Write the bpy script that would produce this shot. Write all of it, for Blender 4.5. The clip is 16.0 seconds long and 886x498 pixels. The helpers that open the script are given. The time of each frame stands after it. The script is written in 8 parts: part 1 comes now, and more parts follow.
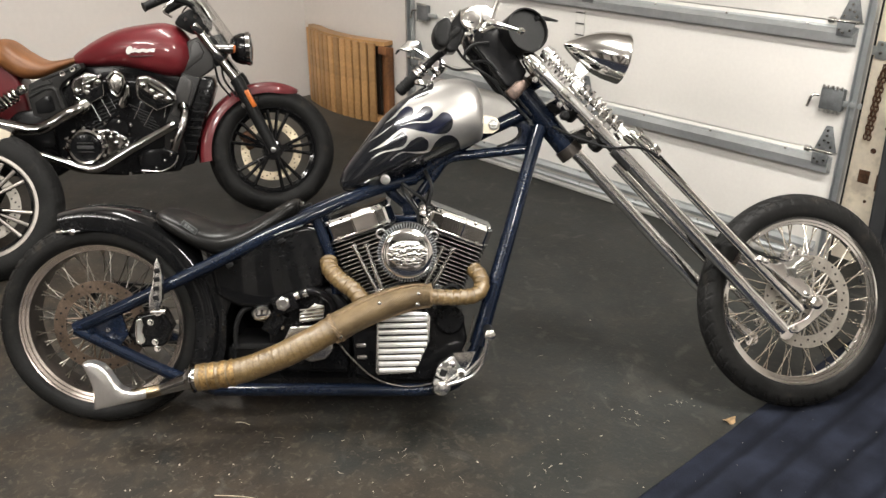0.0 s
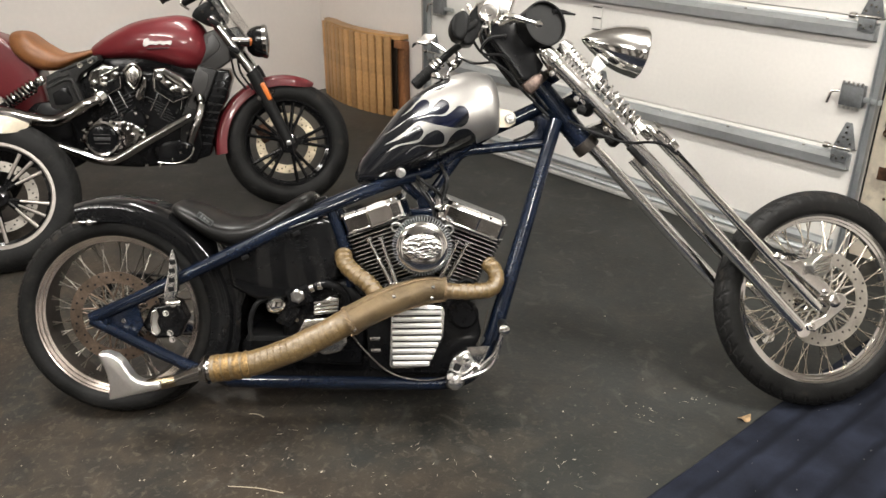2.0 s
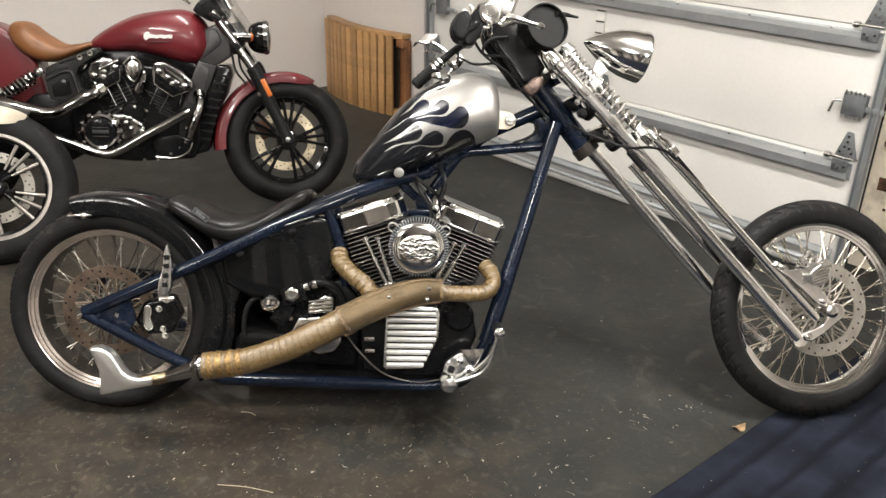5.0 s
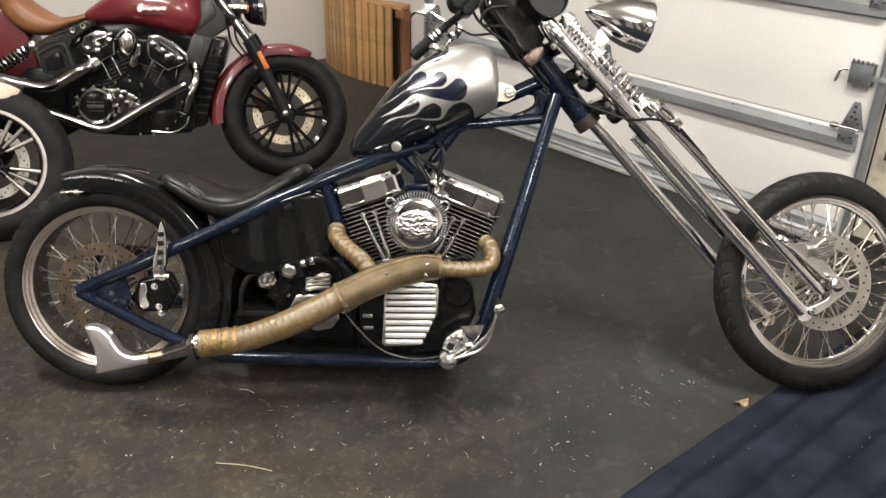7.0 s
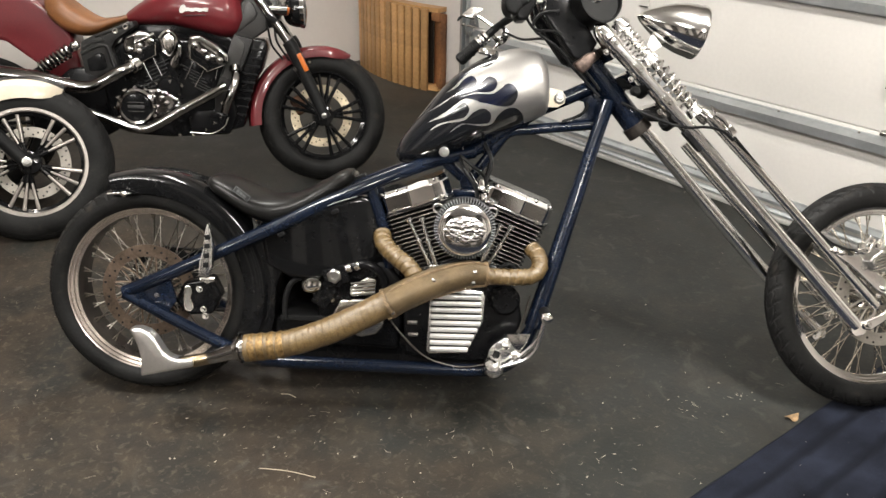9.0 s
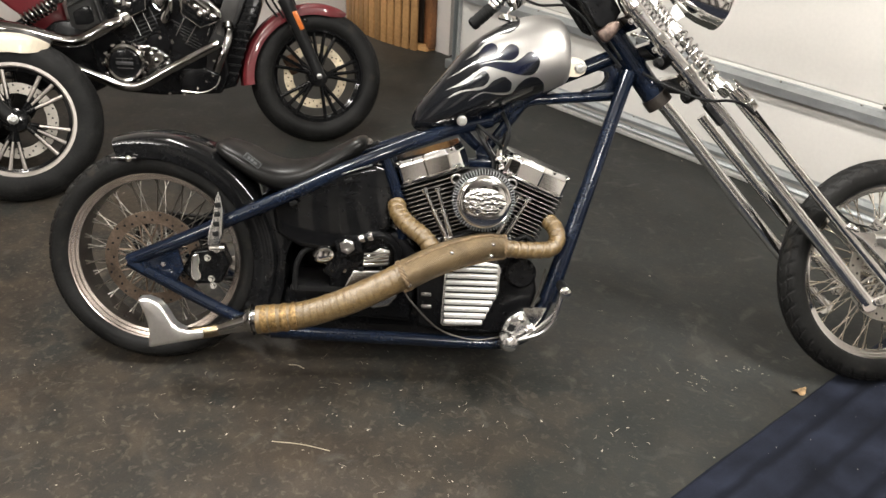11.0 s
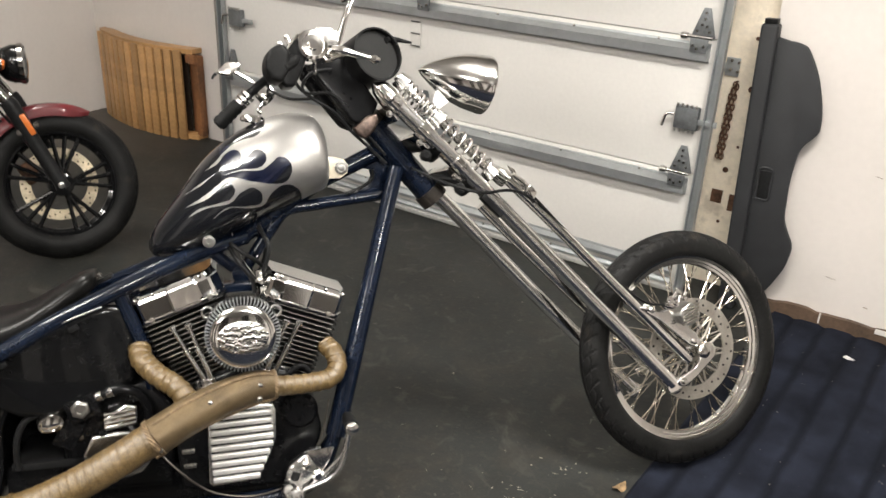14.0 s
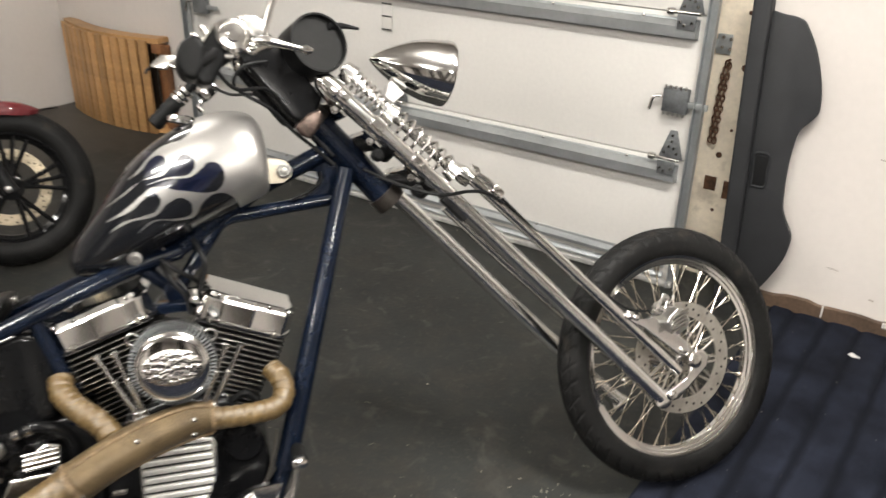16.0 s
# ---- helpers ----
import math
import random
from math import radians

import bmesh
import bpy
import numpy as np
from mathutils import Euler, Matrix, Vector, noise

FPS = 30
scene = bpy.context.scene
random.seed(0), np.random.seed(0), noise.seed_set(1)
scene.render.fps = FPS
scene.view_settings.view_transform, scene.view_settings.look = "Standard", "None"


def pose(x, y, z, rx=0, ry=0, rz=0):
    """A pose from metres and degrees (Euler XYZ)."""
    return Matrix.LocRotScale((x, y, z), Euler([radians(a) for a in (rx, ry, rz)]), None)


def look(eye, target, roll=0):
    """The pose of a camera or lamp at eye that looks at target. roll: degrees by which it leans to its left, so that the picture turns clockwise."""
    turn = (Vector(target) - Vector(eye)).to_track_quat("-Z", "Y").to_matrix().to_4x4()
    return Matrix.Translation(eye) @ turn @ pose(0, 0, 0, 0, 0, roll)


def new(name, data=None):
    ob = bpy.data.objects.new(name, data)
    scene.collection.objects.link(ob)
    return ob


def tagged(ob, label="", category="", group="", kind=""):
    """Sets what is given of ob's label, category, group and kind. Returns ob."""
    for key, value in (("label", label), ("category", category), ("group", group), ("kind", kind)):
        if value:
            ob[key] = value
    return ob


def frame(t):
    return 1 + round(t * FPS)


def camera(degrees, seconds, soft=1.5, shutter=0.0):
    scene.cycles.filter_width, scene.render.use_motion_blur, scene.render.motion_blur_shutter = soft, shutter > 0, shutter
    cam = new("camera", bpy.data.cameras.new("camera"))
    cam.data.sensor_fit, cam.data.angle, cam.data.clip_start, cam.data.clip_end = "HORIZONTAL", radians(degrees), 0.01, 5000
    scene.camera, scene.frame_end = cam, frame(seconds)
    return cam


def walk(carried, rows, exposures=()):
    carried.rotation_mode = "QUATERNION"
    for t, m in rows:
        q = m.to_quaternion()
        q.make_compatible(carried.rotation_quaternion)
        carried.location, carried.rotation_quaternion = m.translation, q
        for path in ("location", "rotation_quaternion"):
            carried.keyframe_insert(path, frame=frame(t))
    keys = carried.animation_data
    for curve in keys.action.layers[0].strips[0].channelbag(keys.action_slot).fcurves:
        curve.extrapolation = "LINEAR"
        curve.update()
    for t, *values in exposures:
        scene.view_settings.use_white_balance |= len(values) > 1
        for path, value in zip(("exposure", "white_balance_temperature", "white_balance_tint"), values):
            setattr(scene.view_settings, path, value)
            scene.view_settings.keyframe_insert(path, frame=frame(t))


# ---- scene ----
cam = camera(56.3, 16.0, 1.5, 0.6)
PATH = [
    (0, (0.056, 0.259, 1.571), (-1.263, 1.504, 0.731), -0.1),
    (0.5, (0.054, 0.255, 1.57), (-1.272, 1.496, 0.733), 0.3),
    (1, (0.055, 0.253, 1.57), (-1.279, 1.492, 0.741), 0.3),
    (1.5, (0.054, 0.257, 1.571), (-1.281, 1.49, 0.736), 0.1),
    (2, (0.05, 0.258, 1.565), (-1.288, 1.477, 0.714), 0.0),
    (2.5, (0.031, 0.262, 1.56), (-1.311, 1.466, 0.695), 0.4),
    (3, (0.029, 0.269, 1.562), (-1.303, 1.485, 0.698), 0.9),
    (3.5, (0.039, 0.27, 1.562), (-1.296, 1.489, 0.707), 0.9),
    (4, (0.043, 0.27, 1.562), (-1.294, 1.491, 0.713), 1.4),
    (6.5, (0.032, 0.296, 1.556), (-1.297, 1.508, 0.681), 0.8),
    (7, (0.023, 0.308, 1.552), (-1.296, 1.505, 0.642), 0.9),
    (7.5, (0.016, 0.313, 1.544), (-1.281, 1.521, 0.617), 1.8),
    (8, (0.005, 0.308, 1.548), (-1.322, 1.492, 0.633), 1.3),
    (8.5, (-0.01, 0.296, 1.55), (-1.361, 1.461, 0.646), 1.1),
    (8.7, (-0.022, 0.288, 1.549), (-1.381, 1.446, 0.647), 0.9),
    (10.8, (-0.203, 0.203, 1.564), (-1.468, 1.411, 0.595), 3.3),
    (11, (-0.182, 0.205, 1.558), (-1.445, 1.397, 0.565), 3.1),
    (11.5, (-0.218, 0.171, 1.556), (-1.464, 1.396, 0.583), 2.4),
    (12, (-0.383, 0.131, 1.557), (-1.545, 1.437, 0.585), 1.6),
    (12.5, (-0.439, 0.163, 1.551), (-1.486, 1.536, 0.543), 3.7),
    (13, (-0.407, 0.316, 1.561), (-1.448, 1.744, 0.624), 4.3),
    (13.5, (-0.346, 0.466, 1.564), (-1.301, 1.983, 0.677), 5.0),
    (14, (-0.314, 0.539, 1.559), (-1.302, 2.06, 0.716), 2.7),
    (14.5, (-0.314, 0.564, 1.572), (-1.311, 2.087, 0.743), 0.8),
    (15, (-0.304, 0.577, 1.569), (-1.336, 2.076, 0.739), -0.0),
    (15.5, (-0.295, 0.606, 1.558), (-1.325, 2.088, 0.696), -1.1),
    (16, (-0.349, 0.778, 1.53), (-1.331, 2.279, 0.646), 1.2),
]
walk(cam, [(t, look(eye, target, roll)) for t, eye, target, roll in PATH], [(0.0, 0.03), (12.8, 0.03), (13.6, -0.1), (16.0, -0.1)])

# ---- world and light ----
world = bpy.data.worlds.new("garage_air")
scene.world = world
world.use_nodes = True
world.node_tree.nodes["Background"].inputs[0].default_value = (1.0, 0.93, 0.86, 1)
world.node_tree.nodes["Background"].inputs[1].default_value = 0.02


def area_lamp(name, x, y, z, sx, sy, watts, turn=0.0, tint=(1.0, 0.975, 0.93)):
    data = bpy.data.lights.new(name, "AREA")
    data.shape, data.size, data.size_y, data.energy, data.color = "RECTANGLE", sx, sy, watts, tint
    ob = new(name, data)
    ob.matrix_basis = pose(x, y, z, 0, 0, turn)
    return ob


LAMPS = ((-0.4, 2.2, 1.22, 82, 0), (-2.1, 0.5, 1.22, 65, 0), (-3.5, 2.2, 1.22, 34, 0), (0.9, 0.2, 1.22, 86, 0), (-1.2, -1.6, 1.22, 67, 0))
for lx, ly, ls, lw, lt in LAMPS:
    area_lamp("tube_light", lx, ly, 2.36, ls, 0.16, lw * 0.815, lt)
    # added upward panel that brightens the ceiling for the chrome to reflect
    up = area_lamp("ceiling_fill_light", lx, ly, 2.38, ls, 0.3, lw * 0.5, lt)
    up.matrix_basis = pose(lx, ly, 2.38, 180, 0, lt)

# ---- materials ----


def mat(name, color, rough=0.5, metal=0.0, vary=0.12, scale=6.0, fine=60.0, bump=0.0, coat=0.0, rvary=0.1, dark=None, spots=0.0, spot_scale=25.0, spec=0.5):
    """A surface with two scales of variation in colour, gloss and relief."""
    m = bpy.data.materials.new(name)
    m.use_nodes = True
    nt = m.node_tree
    n, l = nt.nodes, nt.links
    b = n["Principled BSDF"]
    b.inputs["Metallic"].default_value = metal
    b.inputs["Specular IOR Level"].default_value = spec
    if coat:
        b.inputs["Coat Weight"].default_value = coat
        b.inputs["Coat Roughness"].default_value = 0.04
    tc = n.new("ShaderNodeTexCoord")
    big = n.new("ShaderNodeTexNoise")
    big.inputs["Scale"].default_value, big.inputs["Detail"].default_value = scale, 5
    small = n.new("ShaderNodeTexNoise")
    small.inputs["Scale"].default_value, small.inputs["Detail"].default_value = fine, 4
    for t in (big, small):
        l.new(tc.outputs["Object"], t.inputs["Vector"])
    mixn = n.new("ShaderNodeMix")
    mixn.data_type = "FLOAT"
    mixn.inputs[0].default_value = 0.35
    l.new(big.outputs[0], mixn.inputs[2])
    l.new(small.outputs[0], mixn.inputs[3])
    ramp = n.new("ShaderNodeValToRGB")
    lo = dark if dark else tuple(c * (1 - 2.2 * vary) for c in color)
    hi = tuple(min(1, c * (1 + 1.6 * vary)) for c in color)
    ramp.color_ramp.elements[0].position, ramp.color_ramp.elements[1].position = 0.34, 0.66
    ramp.color_ramp.elements[0].color, ramp.color_ramp.elements[1].color = (*lo, 1), (*hi, 1)
    l.new(mixn.outputs[0], ramp.inputs[0])
    col = ramp.outputs[0]
    if spots:
        sp = n.new("ShaderNodeTexNoise")
        sp.inputs["Scale"].default_value, sp.inputs["Detail"].default_value = spot_scale, 6
        l.new(tc.outputs["Object"], sp.inputs["Vector"])
        sr = n.new("ShaderNodeValToRGB")
        sr.color_ramp.elements[0].position, sr.color_ramp.elements[1].position = 0.62, 0.72
        l.new(sp.outputs[0], sr.inputs[0])
        mc = n.new("ShaderNodeMix")
        mc.data_type = "RGBA"
        ms = n.new("ShaderNodeMath")
        ms.operation = "MULTIPLY"
        ms.inputs[1].default_value = spots
        l.new(sr.outputs[0], ms.inputs[0])
        l.new(ms.outputs[0], mc.inputs[0])
        l.new(col, mc.inputs[6])
        mc.inputs[7].default_value = (0.2, 0.15, 0.1, 1)
        col = mc.outputs[2]
    l.new(col, b.inputs["Base Color"])
    mr = n.new("ShaderNodeMapRange")
    mr.inputs[3].default_value, mr.inputs[4].default_value = max(0.02, rough - rvary), min(1, rough + rvary)
    l.new(mixn.outputs[0], mr.inputs[0])
    l.new(mr.outputs[0], b.inputs["Roughness"])
    if bump:
        bp = n.new("ShaderNodeBump")
        bp.inputs["Strength"].default_value, bp.inputs["Distance"].default_value = 1.0, bump
        l.new(mixn.outputs[0], bp.inputs["Height"])
        l.new(bp.outputs[0], b.inputs["Normal"])
    return m


CHROME = mat("chrome", (0.84, 0.83, 0.81), 0.09, 1.0, 0.04, 9, 90, 0, rvary=0.04)
LEG_CHROME = mat("brushed_leg_chrome", (0.86, 0.85, 0.84), 0.16, 1.0, 0.04, 9, 90, 0, rvary=0.06)
COOL_CHROME = mat("deep_chrome", (0.37, 0.36, 0.35), 0.07, 1.0, 0.06, 9, 90, rvary=0.03)
WORN_CHROME = mat("worn_chrome", (0.62, 0.6, 0.57), 0.2, 1.0, 0.12, 12, 120, 0, rvary=0.1)
POLISHED = mat("soft_polished_chrome", (0.86, 0.85, 0.83), 0.24, 1.0, 0.05, 10, 120, rvary=0.07)
RIM_WARM = mat("aged_rim", (0.6, 0.525, 0.47), 0.22, 0.85, 0.12, 10, 120, rvary=0.07)
RIM_SILVER = mat("silver_rim_lip", (0.36, 0.325, 0.295), 0.34, 0.5, 0.08, 12, 120)
RAW_STEEL = mat("raw_steel", (0.45, 0.44, 0.42), 0.32, 1.0, 0.12, 12, 160)
GALV = mat("galvanised_steel", (0.42, 0.44, 0.445), 0.42, 0.75, 0.06, 9, 50, 0.0003)
BLUE = mat("dark_blue_enamel", (0.0048, 0.0085, 0.0185), 0.2, 0.0, 0.2, 7, 90, 0, coat=0.3, spec=0.25)
BLACK = mat("gloss_black_paint", (0.0066, 0.0067, 0.0071), 0.06, 0.0, 0.15, 6, 80, 0, coat=0.14, rvary=0.03, spec=0.18)
SATIN = mat("satin_black", (0.0125, 0.0125, 0.0127), 0.34, 0.0, 0.2, 10, 120, 0.0003, spec=0.09)
RUBBER = mat("tyre_rubber", (0.0108, 0.0106, 0.0103), 0.52, 0.0, 0.25, 9, 140, 0.0005, spots=0.05, spot_scale=18, spec=0.12)
GRIP = mat("grip_rubber", (0.008, 0.008, 0.008), 0.5, 0.0, 0.2, 20, 150, 0.0006, spec=0.15)
LEATHER = mat("black_leather", (0.008, 0.0078, 0.0075), 0.3, 0.0, 0.15, 40, 420, 0.00016, rvary=0.05, spec=0.18)
TAN = mat("tan_leather", (0.21, 0.084, 0.028), 0.48, 0.0, 0.22, 9, 260, 0.0006)
RED = mat("dark_red_metallic", (0.125, 0.0125, 0.0165), 0.42, 0.0, 0.12, 4, 300, 0, coat=0.55, rvary=0.04, spec=0.3)
SILVER = mat("silver_flake_paint", (0.41, 0.398, 0.378), 0.4, 0.8, 0.06, 5, 400, 0, coat=0.4, rvary=0.05)
FLAME_BLUE = mat("flame_blue_paint", (0.002, 0.0045, 0.02), 0.2, 0.1, 0.3, 14, 200, 0, coat=0.9, rvary=0.04)
DARK_ALLOY = mat("charcoal_casting", (0.021, 0.0205, 0.02), 0.4, 0.1, 0.1, 8, 200, 0.0002, spec=0.3)
TANK_BLACK = mat("tank_black_enamel", (0.0092, 0.0098, 0.0118), 0.1, 0.0, 0.15, 6, 80, 0, coat=0.32, rvary=0.03, spec=0.32)
GREY_ALLOY = mat("grey_frame_paint", (0.044, 0.0425, 0.041), 0.36, 0.25, 0.1, 8, 200, 0.0002)
ENGINE_BLACK = mat("engine_black", (0.0062, 0.0063, 0.0068), 0.16, 0.0, 0.2, 8, 120, 0.0002, spec=0.2)
FIN = mat("cylinder_fin", (0.0085, 0.0085, 0.0085), 0.42, 0.4, 0.25, 20, 150)
FIN_EDGE = mat("polished_fin_edge", (0.78, 0.77, 0.75), 0.25, 1.0, 0.15, 20, 150)
WRAP = mat("heat_wrap_cloth", (0.138, 0.089, 0.033), 0.36, 0.0, 0.25, 240, 700, 0.0013, dark=(0.062, 0.041, 0.017), spots=0.15, spot_scale=160, spec=0.85)
SHIELD = mat("bronze_heat_shield", (0.165, 0.118, 0.062), 0.45, 0.3, 0.25, 12, 260, 0.0008)
HEM = mat("woven_hem", (0.22, 0.15, 0.08), 0.6, 0.0, 0.3, 60, 400, 0.0012)
DARK_METAL = mat("dark_metal", (0.06, 0.052, 0.045), 0.3, 0.6, 0.2, 12, 130)
RUSTY = mat("browned_disc", (0.13, 0.095, 0.07), 0.42, 0.7, 0.25, 14, 130, 0.0003)
DISC_DIM = mat("dull_disc", (0.5, 0.42, 0.3), 0.36, 0.6, 0.25, 18, 180)
DISC = mat("steel_disc", (0.3, 0.275, 0.24), 0.42, 0.5, 0.12, 18, 180)
TINT_BROWN = mat("heat_blued_pipe", (0.33, 0.26, 0.17), 0.24, 1.0, 0.25, 14, 90)
SPOKE = mat("bright_spoke", (0.8, 0.74, 0.64), 0.16, 1.0, 0.1, 14, 120)
SPOKE_DIM = mat("dull_spoke", (0.27, 0.25, 0.22), 0.34, 1.0, 0.2, 14, 120)
ORANGE = mat("orange_reflector", (0.55, 0.14, 0.02), 0.35, 0.0, 0.1, 30, 200, coat=0.5)
WHITE_DECAL = mat("white_decal", (0.72, 0.7, 0.67), 0.35, 0.0, 0.05)
CREAM = mat("cream_paint", (0.68, 0.6, 0.47), 0.3, 0.0, 0.06, 6, 90, coat=0.6)
WOOD = mat("pine_slat", (0.47, 0.265, 0.108), 0.5, 0.0, 0.16, 5, 60, 0.0006, coat=0.15)
def per_piece(m, low, high):
    """Each piece a little lighter or darker than the next."""
    n, l = m.node_tree.nodes, m.node_tree.links
    b = n["Principled BSDF"]
    old = b.inputs["Base Color"].links[0].from_socket
    info, r, h = n.new("ShaderNodeObjectInfo"), n.new("ShaderNodeMapRange"), n.new("ShaderNodeHueSaturation")
    r.inputs[3].default_value, r.inputs[4].default_value = low, high
    l.new(info.outputs["Random"], r.inputs[0])
    l.new(r.outputs[0], h.inputs["Value"])
    l.new(old, h.inputs["Color"])
    l.new(h.outputs[0], b.inputs["Base Color"])


per_piece(WOOD, 0.72, 1.22)
WOOD_DARK = mat("cedar_post", (0.21, 0.09, 0.035), 0.55, 0.0, 0.25, 5, 60, 0.0008)
WALL = mat("painted_wall", (0.66, 0.617, 0.575), 0.7, 0.0, 0.02, 1.2, 40, 0.0007, spots=0.03, spot_scale=7)
DARK_BAY = mat("dark_reflection_bay", (0.066, 0.058, 0.05), 0.6, 0.0, 0.2, 3, 40, 0.0008)
DOOR_WHITE = mat("white_door_skin", (0.665, 0.645, 0.608), 0.45, 0.0, 0.03, 1.3, 60, 0.0004)
JAMB = mat("stained_white_wood", (0.77, 0.685, 0.55), 0.65, 0.0, 0.09, 5, 60, 0.001, spots=0.4, spot_scale=11)
BASE = mat("scuffed_brown_base", (0.095, 0.06, 0.038), 0.7, 0.0, 0.25, 6, 70, 0.001)
VINYL = mat("charcoal_vinyl", (0.0175, 0.0182, 0.02), 0.6, 0.0, 0.12, 12, 260, 0.0005)
RUST = mat("rusty_iron", (0.11, 0.055, 0.03), 0.75, 0.5, 0.35, 30, 160, 0.001)
CEIL = mat("ceiling_board", (0.72, 0.69, 0.65), 0.8, 0.0, 0.03, 2, 50)
GREY_FACE = mat("grey_gauge_face", (0.021, 0.021, 0.0205), 0.6, 0.0, 0.08, 14, 160, spec=0.12)
LEAF = mat("dry_leaf", (0.24, 0.155, 0.075), 0.7, 0.0, 0.25, 40, 160)
LENS = mat("dark_lens", (0.02, 0.02, 0.022), 0.08, 0.0, 0.1, coat=1.0)


SCREEN = bpy.data.materials.new("clear_screen")
SCREEN.use_nodes = True
nt = SCREEN.node_tree
clear, gloss, both = nt.nodes.new("ShaderNodeBsdfTransparent"), nt.nodes.new("ShaderNodeBsdfGlossy"), nt.nodes.new("ShaderNodeMixShader")
clear.inputs[0].default_value, gloss.inputs["Roughness"].default_value, both.inputs[0].default_value = (0.95, 0.95, 0.94, 1), 0.08, 0.3
nt.links.new(clear.outputs[0], both.inputs[1])
nt.links.new(gloss.outputs[0], both.inputs[2])
nt.links.new(both.outputs[0], nt.nodes["Material Output"].inputs[0])


def embossed(name):
    """Polished metal with a raised, ruffled ornament."""
    m = mat(name, (0.74, 0.73, 0.71), 0.12, 1.0, 0.06, 12, 90)
    nt = m.node_tree
    n, l = nt.nodes, nt.links
    tc, w = n.new("ShaderNodeTexCoord"), n.new("ShaderNodeTexWave")
    w.bands_direction = "Z"
    w.inputs["Scale"].default_value, w.inputs["Distortion"].default_value = 22, 9
    w.inputs["Detail"].default_value, w.inputs["Detail Scale"].default_value = 3, 3
    bp = n.new("ShaderNodeBump")
    bp.inputs["Distance"].default_value = 0.0014
    l.new(tc.outputs["Object"], w.inputs["Vector"])
    l.new(w.outputs[1], bp.inputs["Height"])
    l.new(bp.outputs[0], n["Principled BSDF"].inputs["Normal"])
    return m


EMBOSSED = embossed("embossed_chrome")


def woven(m, scale, depth):
    """Fine diagonal threads laid over a material, as relief and as darker gaps."""
    nt = m.node_tree
    n, l = nt.nodes, nt.links
    b = n["Principled BSDF"]
    tc, w = n.new("ShaderNodeTexCoord"), n.new("ShaderNodeTexWave")
    w.bands_direction = "DIAGONAL"
    w.inputs["Scale"].default_value, w.inputs["Distortion"].default_value = scale, 1.5
    l.new(tc.outputs["Object"], w.inputs["Vector"])
    bp = n.new("ShaderNodeBump")
    bp.inputs["Distance"].default_value = depth
    l.new(w.outputs[1], bp.inputs["Height"])
    l.new(bp.outputs[0], b.inputs["Normal"])
    old = b.inputs["Base Color"].links[0].from_socket
    x = n.new("ShaderNodeMix")
    x.data_type, x.blend_type = "RGBA", "MULTIPLY"
    r = n.new("ShaderNodeMapRange")
    r.inputs[1].default_value, r.inputs[2].default_value, r.inputs[3].default_value, r.inputs[4].default_value = 0.0, 0.6, 0.7, 0.0
    l.new(w.outputs[1], r.inputs[0])
    l.new(r.outputs[0], x.inputs[0])
    l.new(old, x.inputs[6])
    x.inputs[7].default_value = (0.3, 0.25, 0.2, 1)
    l.new(x.outputs[2], b.inputs["Base Color"])


woven(SHIELD, 105, 0.0008)
woven(HEM, 70, 0.0012)


